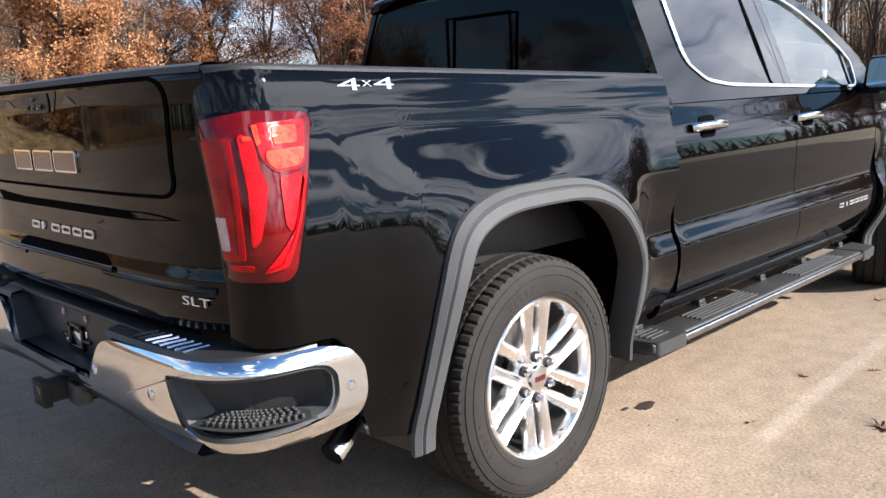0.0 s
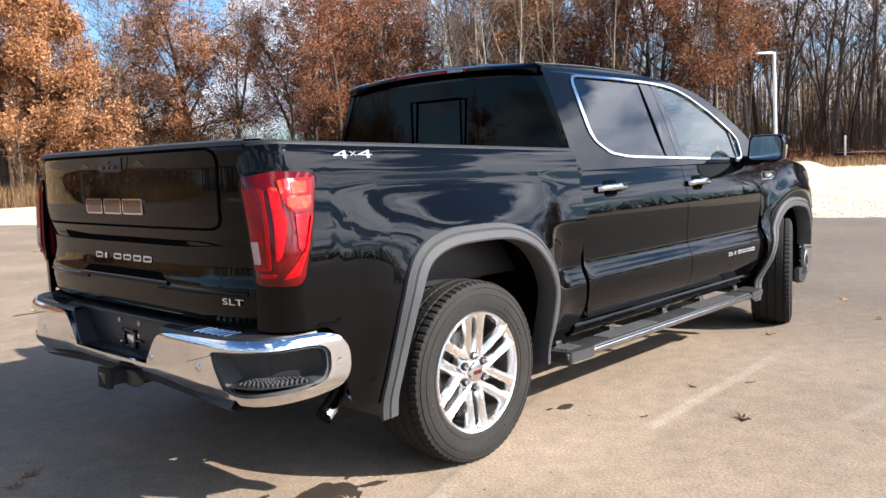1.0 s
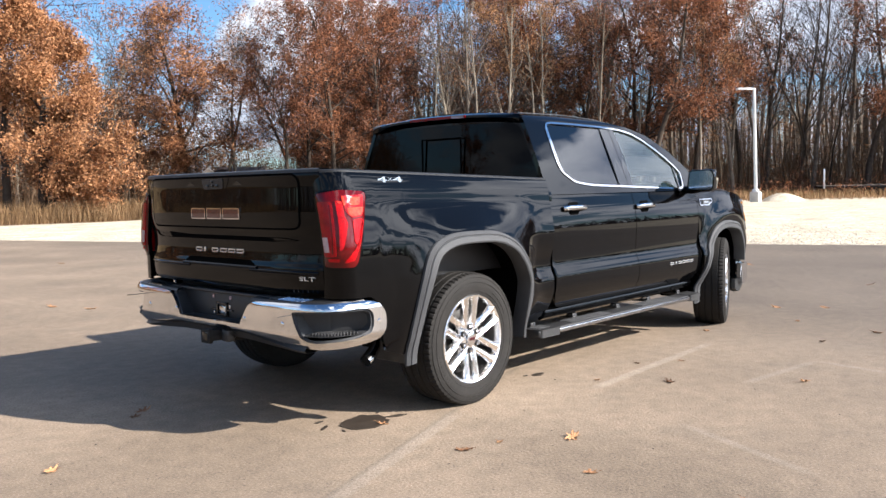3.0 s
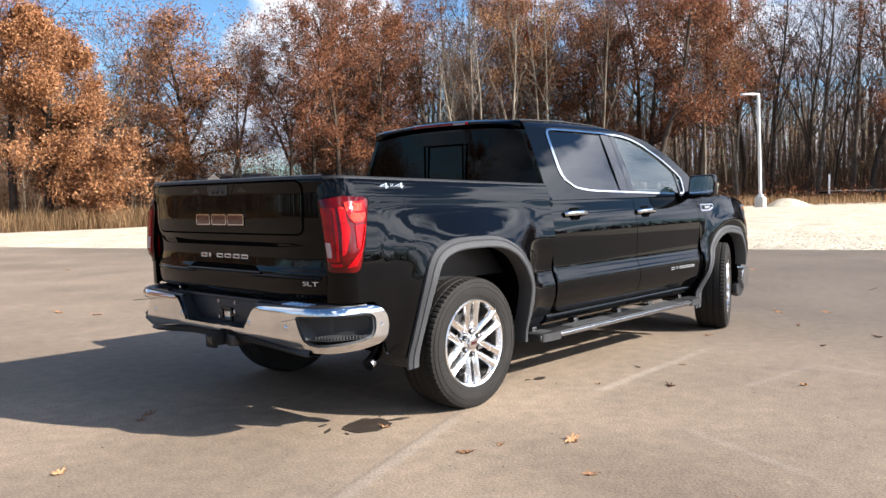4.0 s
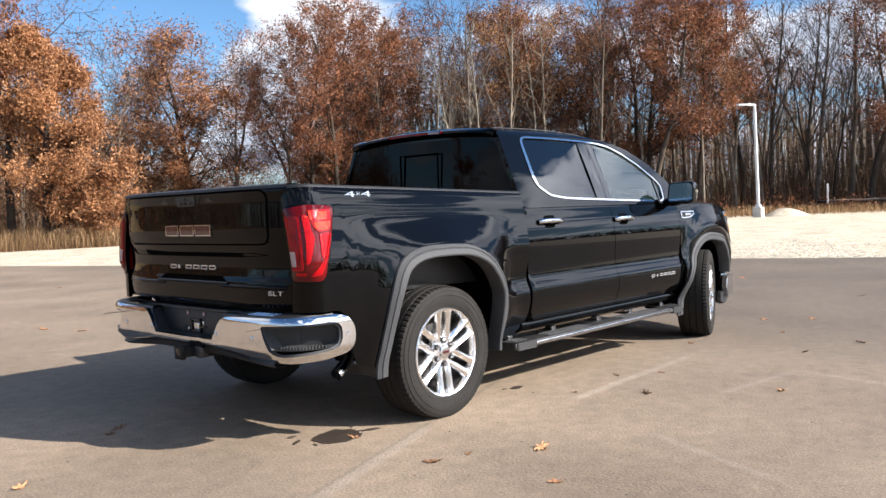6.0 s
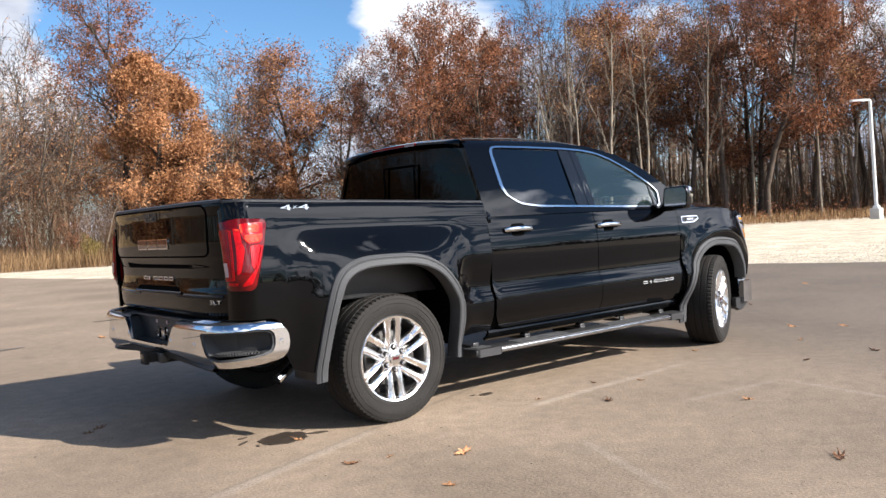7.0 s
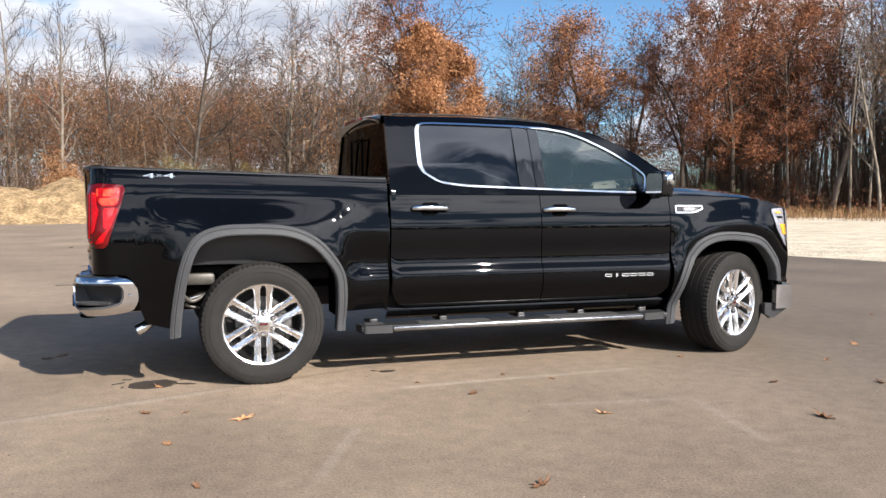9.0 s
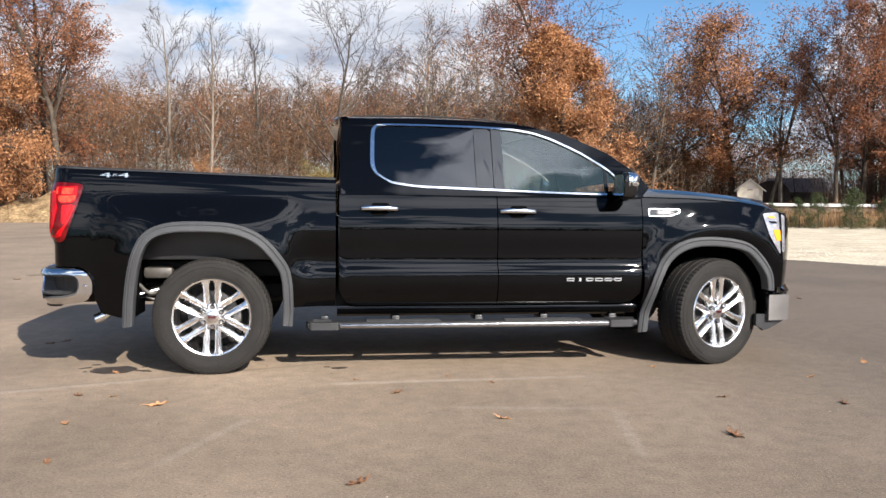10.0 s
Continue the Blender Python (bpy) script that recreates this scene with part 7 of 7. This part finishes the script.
# ---- cab interior ----
part("cab_floor", rbox(0.92, 3.1, -0.84, 0.84, 0.60, 0.66, 0.01), PLASTIC, truck)
part("roof_lining", rbox(0.98, 2.45, -0.62, 0.62, 1.775, 1.80, 0.012), HEADLINER, truck)
for s in (-1, 1):
    seat = part("front_seat", rbox(1.86, 2.36, s * 0.40 - 0.27, s * 0.40 + 0.27, 0.80, 1.02, 0.07, 3), SEAT, truck, "dark leather front seat")
    back = [(1.90, 1.0), (2.04, 1.0), (1.90, 1.52), (1.80, 1.53)]
    part("seat_backrest", prism(round_loop(back, 0.04, 4), lambda a, b: (a, s * 0.40 - 0.25, b), lambda a, b: (a, s * 0.40 + 0.25, b)), SEAT, seat)
    part("headrest", rbox(1.775, 1.875, s * 0.40 - 0.13, s * 0.40 + 0.13, 1.56, 1.72, 0.04, 3), SEAT, seat)
    part("door_card", rbox(0.95, 3.0, min(s * 0.86, s * 0.89), max(s * 0.86, s * 0.89), 0.62, 1.27, 0.02), SEAT, truck)
    part("seat_belt", prism([(1.925, 1.06), (1.965, 1.06), (1.955, 1.62), (1.915, 1.62)], lambda a, b: (a + 0.03 * (1.62 - b), s * (0.80 - 0.30 * max(0, 1.50 - b)), b), lambda a, b: (a + 0.03 * (1.62 - b), s * (0.803 - 0.30 * max(0, 1.50 - b)), b)), SEAT_LIGHT, truck, "pale seat belt")
bench = part("rear_bench", rbox(0.98, 1.45, -0.68, 0.68, 0.80, 1.02, 0.06, 3), SEAT, truck, "dark leather rear bench")
part("bench_backrest", rbox(0.93, 1.05, -0.68, 0.68, 1.0, 1.50, 0.05, 3), SEAT, bench)
for y in (-0.42, 0.0, 0.42):
    part("headrest", rbox(0.95, 1.03, y - 0.12, y + 0.12, 1.49, 1.60, 0.035, 3), SEAT, bench)
part("dashboard", rbox(2.66, 3.16, -0.80, 0.80, 0.95, 1.262, 0.06, 3), PLASTIC, truck)
part("steering_wheel", moved(ring_torus(0.185, 0.015, 0.0, 40, 8), pose(2.56, 0.42, 1.20, 0, 0, -90) @ pose(0, 0, 0, 25, 0, 0)), PLASTIC, truck)
part("rear_view_mirror", rbox(2.54, 2.57, -0.12, 0.12, 1.63, 1.69, 0.012), GLOSS_BLACK, truck)

# ---- lamp post ----
POST_PAINT = material("white_post_paint", (0.55, 0.56, 0.56), (0.72, 0.73, 0.73), rough=0.4, scale=3, fine=40)
CONCRETE = material("concrete", (0.38, 0.36, 0.33), (0.58, 0.56, 0.52), rough=0.9, scale=3, fine=40, fine_bump=0.4)
WET = material("wet_asphalt", (0.022, 0.017, 0.013), (0.048, 0.037, 0.028), rough=0.45, scale=7, fine=70, fine_bump=0.35)
GRIT = material("asphalt_grit", (0.06, 0.05, 0.04), (0.34, 0.29, 0.23), rough=0.9, scale=6, fine=60, per_island=0.8, spec=0.2)
LEAF_FALLEN = material("fallen_leaf", (0.15, 0.068, 0.028), (0.44, 0.225, 0.10), rough=0.7, scale=14, fine=120, per_object=0.7, fine_bump=0.3)
WALL_TAN = material("tan_siding", (0.52, 0.46, 0.36), (0.68, 0.61, 0.49), rough=0.8, scale=2, fine=20, fine_bump=0.2)
WALL_WHITE = material("white_siding", (0.62, 0.62, 0.60), (0.78, 0.78, 0.76), rough=0.7, scale=2, fine=20)
ROOF_BROWN = material("brown_shingles", (0.12, 0.085, 0.065), (0.24, 0.18, 0.14), rough=0.9, scale=3, fine=30, fine_bump=0.4)
BARN_DARK = material("dark_barn_boards", (0.030, 0.021, 0.017), (0.075, 0.053, 0.042), rough=0.85, scale=3, fine=30)
MACHINE_RED = material("machine_red_grey", (0.10, 0.05, 0.045), (0.22, 0.12, 0.10), rough=0.5, scale=6, fine=40)
MACHINE_WHITE = material("machine_white", (0.55, 0.52, 0.50), (0.75, 0.72, 0.70), rough=0.5, scale=6, fine=40)
TIMBER = material("weathered_timber", (0.10, 0.080, 0.062), (0.22, 0.18, 0.14), rough=0.85, scale=4, fine=30)

lamp_post = thing("lamp_post", pose(53.0, 18.3, 0) @ Matrix.Diagonal((1.639, 1.639, 1.639, 1)), "white square lamp post on a concrete foot", "lamp post")
part("concrete_foot", rbox(-0.19, 0.19, -0.19, 0.19, -0.1, 0.42, 0.03), CONCRETE, lamp_post, "pale concrete foot")
part("pole", prism([(-0.052, -0.052), (0.052, -0.052), (0.052, 0.052), (-0.052, 0.052)], lambda a, b: (a * 0.85, b * 0.85 + 0.10, 4.72), lambda a, b: (a, b, 0.42)), POST_PAINT, lamp_post)
part("base_cover", rbox(-0.11, 0.11, -0.11, 0.11, 0.40, 0.52, 0.02), POST_PAINT, lamp_post)
arm_dir = Vector((-0.68, 0.73, 0))
head = part("lamp_head", moved(prism(round_loop([(0.0, -0.06), (0.12, -0.05), (0.30, -0.13), (0.72, -0.12), (0.76, 0.0), (0.72, 0.12), (0.30, 0.13), (0.12, 0.05), (0.0, 0.06)], 0.03), lambda a, b: (a, b, 0.045), lambda a, b: (a, b, -0.03)), pose(0, 0.10, 4.70, 0, 0, math.degrees(math.atan2(arm_dir.y, arm_dir.x)))), POST_PAINT, lamp_post)
part("lamp_lens", moved(rbox(0.32, 0.70, -0.10, 0.10, -0.036, -0.028, 0.003), pose(0, 0.10, 4.70, 0, 0, math.degrees(math.atan2(arm_dir.y, arm_dir.x)))), LENS_WHITE, head)

# ---- small garden buildings behind the bushes ----
shed = thing("shed", out_there(19.26, 29.1, -30, 0.88), "small tan garden shed with a pointed gable", "shed")
part("wall", prism([(-0.58, -0.1), (0.58, -0.1), (0.58, 1.40), (0, 1.86), (-0.58, 1.40)], lambda a, b: (a, 0.8, b), lambda a, b: (a, -0.8, b)), WALL_TAN, shed)
for s in (-1, 1):
    part("roof", prism([(0, 1.88), (s * 0.72, 1.30), (s * 0.72, 1.36), (0, 1.95)][::s], lambda a, b: (a, 0.9, b), lambda a, b: (a, -0.9, b)), WALL_TAN, shed)
part("window", rbox(-0.16, 0.16, -0.83, -0.79, 0.86, 0.96, 0.01), ROOF_BROWN, shed)
part("louvre", rbox(-0.12, 0.12, -0.83, -0.79, 1.36, 1.41, 0.01), ROOF_BROWN, shed)
stack = thing("covered_stack", out_there(22.6, 33.0, -30, 0.9, 0.97), "rounded stack under a dark brown tarpaulin", "stack")
arch = [(-0.98, -0.1), (0.98, -0.1)] + [(0.98 * math.copysign(abs(math.cos(a)) ** 0.8, math.cos(a)), 0.75 + 1.05 * math.sin(a) ** 0.9) for a in np.linspace(0.02, math.pi - 0.02, 18)]
part("tarpaulin", prism(arch, lambda a, b: (a, 1.2, b), lambda a, b: (a, -1.2, b)), BARN_DARK, stack)
for x in (-0.62, 0.0, 0.62):
    part("rope", tube([(x, -1.22, 0.3), (x * 0.9, -1.225, 1.2)], 0.012, 6), TIMBER, stack)
fence = thing("board_fence", out_there(21.0, 26.6, -29, 0.86), "low weathered white board fence behind the bushes", "fence")
for k in range(6):
    part("post", rbox(-2.45 + k * 0.95, -2.37 + k * 0.95, -0.04, 0.04, -0.1, 0.80, 0.01), TIMBER, fence)
for z, m in ((0.70, WALL_WHITE), (0.46, TIMBER), (0.22, TIMBER)):
    part("board", rbox(-2.6, 2.5, -0.07, -0.045, z - 0.07, z + 0.07, 0.006), m, fence)

house = thing("garden_house", out_there(24.5, 34.0, -30, 0.8, 0.98), "low garden house with a brown shingle roof", "house")
part("wall", rbox(-1.5, 1.5, -0.9, 0.9, -0.1, 1.30, 0.01), ROOF_BROWN, house)
for s in (-1, 1):
    part("roof", prism([(s * 1.10, 1.18), (0, 1.92), (0, 2.0), (s * 1.10, 1.26)][::-s], lambda a, b: (-1.7, a, b), lambda a, b: (1.7, a, b)), ROOF_BROWN, house)
part("window", rbox(-0.4, 0.4, -0.93, -0.89, 0.6, 1.05, 0.01), BARN_DARK, house)

# ---- small open utility machine beside the mound ----
cart = thing("garden_tractor", out_there(-0.05, 23.7, 10), "stripped small garden tractor with black tyres", "tractor")
for x, y, rr, w in ((-0.55, -0.42, 0.28, 0.12), (-0.55, 0.42, 0.28, 0.12), (0.60, -0.36, 0.20, 0.08), (0.60, 0.36, 0.20, 0.08)):
    wh = part("wheel", moved(lathe([(0.05, w), (rr * 0.6, w), (rr * 0.92, w), (rr, w * 0.6), (rr, -w * 0.6), (rr * 0.92, -w), (rr * 0.05, -w)], 24), Matrix.Translation((x, y, rr - 0.015))), RUBBER, cart, "black knobbly tyre")
    part("rim", moved(lathe([(0.0, w + 0.006), (rr * 0.5, w + 0.01), (rr * 0.55, w - 0.03)], 16), Matrix.Translation((x, y, rr - 0.015))), CHASSIS, wh)
part("frame", join(rbox(-0.75, 0.75, -0.20, -0.14, 0.30, 0.37, 0.01), rbox(-0.75, 0.75, 0.14, 0.20, 0.30, 0.37, 0.01), rbox(-0.62, -0.50, -0.40, 0.40, 0.26, 0.33, 0.01), rbox(0.55, 0.65, -0.34, 0.34, 0.18, 0.25, 0.01)), CHASSIS, cart)
part("engine", join(rbox(0.05, 0.48, -0.17, 0.17, 0.36, 0.66, 0.03), rbox(0.12, 0.40, -0.22, 0.22, 0.60, 0.74, 0.04)), MACHINE_RED, cart, "red-grey engine block")
part("fuel_tank", rbox(-0.10, 0.12, -0.15, 0.15, 0.66, 0.80, 0.05), MACHINE_WHITE, cart)
part("seat_pan", rbox(-0.62, -0.30, -0.20, 0.20, 0.50, 0.56, 0.03), PLASTIC, cart)
part("steering_column", tube([(-0.02, 0, 0.5), (-0.20, 0, 0.82)], 0.015, 8), CHASSIS, cart)
part("hitch_plate", rbox(0.75, 1.05, -0.45, 0.45, 0.03, 0.16, 0.02), CHASSIS, cart)
part("guard", tube(smooth_line([(-0.7, -0.30, 0.35), (-0.72, -0.28, 0.72), (-0.72, 0.28, 0.72), (-0.7, 0.30, 0.35)], 6), 0.018, 8), BRIGHT_TRIM, cart)

# ---- flatbed trailer at the wood's edge ----
trailer = thing("flatbed_trailer", out_there(36.0, 5.9, -62, 0.85), "dark flatbed trailer with one pale stake post", "trailer")
for k in range(6):
    part("plank", rbox(-2.3, 2.3, -0.9 + k * 0.30, -0.62 + k * 0.30, 0.45, 0.50, 0.006, 1), TIMBER, trailer)
part("frame", join(rbox(-2.4, 2.4, -0.95, -0.87, 0.35, 0.47, 0.01), rbox(-2.4, 2.4, 0.87, 0.95, 0.35, 0.47, 0.01)), CHASSIS, trailer)
part("stake", rbox(-2.3, -2.22, -0.97, -0.90, 0.35, 1.30, 0.01), POST_PAINT, trailer, "pale upright stake")
for y in (-0.8, 0.8):
    part("wheel", moved(lathe([(0.03, 0.09), (0.26, 0.09), (0.29, 0.05), (0.29, -0.05), (0.26, -0.09), (0.03, -0.09)], 24), Matrix.Translation((0.2, y, 0.27))), RUBBER, trailer)

# ---- wet patch and drips on the asphalt ----
def spot(name, x, y, rx, ry, turn, seed, label):
    """A thin flat patch with a ragged edge."""
    r = random.Random(seed)
    loop = []
    for a in np.linspace(0, 2 * math.pi, 56, endpoint=False):
        k = 1 + 0.30 * noise.noise(Vector((math.cos(a) * 1.6 + seed, math.sin(a) * 1.6, 0))) + 0.14 * noise.noise(Vector((math.cos(a) * 6, math.sin(a) * 6 + seed, 3)))
        loop.append((rx * k * math.cos(a), ry * k * math.sin(a)))
    ob = part(name, prism(loop, lambda a, b: (a, b, 0.0), lambda a, b: (a, b, -0.003)), WET)
    ob.matrix_world = pose(x, y, 0.004, 0, 0, turn)
    return tagged(ob, label, "stain")


spot("wet_stain", -0.715, -0.755, 0.175, 0.125, 10, 3, "dark wet stain on the asphalt below the exhaust")
spot("wet_stain", -0.93, -0.66, 0.042, 0.012, 30, 5, "dark wet spatter on the asphalt")
spot("wet_stain", -0.50, -0.80, 0.06, 0.018, -20, 8, "dark wet spatter on the asphalt")
spot("wet_stain", -0.88, -0.55, 0.03, 0.012, 0, 9, "dark wet spatter on the asphalt")
for sx, sy, sr, st in ((-0.90, -0.79, 0.018, 70), (-0.52, -0.66, 0.018, 20)):
    spot("wet_stain", sx, sy, sr, sr * 0.45, st, int(sr * 1000) + 31, "dark wet spatter on the asphalt")
spot("oil_spot", 0.885, -0.825, 0.060, 0.034, 0, 6, "small dark oil spot on the asphalt")
spot("oil_spot", 0.80, -0.78, 0.020, 0.010, 0, 7, "small dark oil spot on the asphalt")
spot("oil_spot", -0.83, 5.87, 0.20, 0.05, 10, 12, "small dark oil spot on the asphalt")

# ---- fallen leaves ----
def leaf_mesh(seed):
    """A curled, lobed oak leaf."""
    r = random.Random(seed)
    out = []
    n = 42
    for k in range(n):
        a = 2 * math.pi * k / n
        rad = 0.92 + 0.30 * math.cos(7 * a + r.uniform(-0.25, 0.25)) + r.uniform(-0.10, 0.10)
        out.append((rad * math.cos(a), 0.55 * rad * math.sin(a)))
    v, f = [], []
    curl = r.uniform(0.35, 0.8)
    for t in (1.0, 0.55):
        for x, y in out:
            v.append((x * t, y * t, 0.06 + curl * 0.8 * (y * t) ** 2 + 0.16 * (x * t) ** 2 * r.uniform(0.4, 1.3) + 0.10 * t * math.sin(5 * x + seed) * math.cos(6 * y)))
    v.append((0, 0, 0.10))
    for k in range(n):
        j = (k + 1) % n
        f += [(k, j, n + j, n + k), (n + k, n + j, 2 * n)]
    stem = tube([(0.9, 0, 0.3), (1.3, 0.05, 0.42), (1.6, 0.12, 0.35)], [0.03, 0.025, 0.02], 5)
    return join((v, f), stem)


LEAF_GEOS = [leaf_mesh(k) for k in range(5)]
rng = random.Random(77)
LEAF_SPOTS = [(2.95, -2.82, 0.085), (1.79, -2.36, 0.062), (1.24, -1.66, 0.062), (-0.74, -1.53, 0.055), (-0.52, -1.59, 0.04), (-0.62, -2.21, 0.045), (0.92, -3.35, 0.075), (3.99, -2.22, 0.06), (5.00, -0.97, 0.06), (3.24, -1.00, 0.05),
              (0.99, -1.25, 0.035), (1.91, -1.41, 0.032), (4.24, -1.46, 0.05), (-2.24, -0.18, 0.065), (-0.21, -1.84, 0.085), (3.30, -1.99, 0.055), (5.25, -1.38, 0.06), (1.64, -1.19, 0.035), (0.29, 5.91, 0.1), (0.48, 5.30, 0.09),
              (-0.67, -0.86, 0.045), (-1.40, 0.51, 0.06), (-1.50, 0.42, 0.05), (-3.77, 6.27, 0.07), (7.60, -1.20, 0.06), (9.40, 1.10, 0.07), (7.00, 3.20, 0.06), (-7.02, 11.41, 0.08), (-2.89, 16.20, 0.08), (3.10, 12.22, 0.07),
              (-0.50, -2.90, 0.04), (6.60, 0.40, 0.05)]
for k, (x, y, size) in enumerate(LEAF_SPOTS):
    ob = part("fallen_leaf", LEAF_GEOS[k % 5], LEAF_FALLEN, None, "", 60)
    ob.matrix_world = pose(x, y, 0.001, rng.uniform(-12, 12), rng.uniform(-12, 12), rng.uniform(0, 360)) @ Matrix.Diagonal((size * 0.72, size * 0.72, size * 0.72, 1))
    tagged(ob, "curled brown oak leaf lying on the asphalt", "leaf", "fallen leaves")
crumbs = [(rng.uniform(-6, 9), rng.uniform(-6, 7), 0.0) for _ in range(900)]
tagged(blob_stones("asphalt_grit", crumbs, rng, 0.0048, GRIT), "tiny loose grit scattered over the asphalt", "grit", kind="stuff")
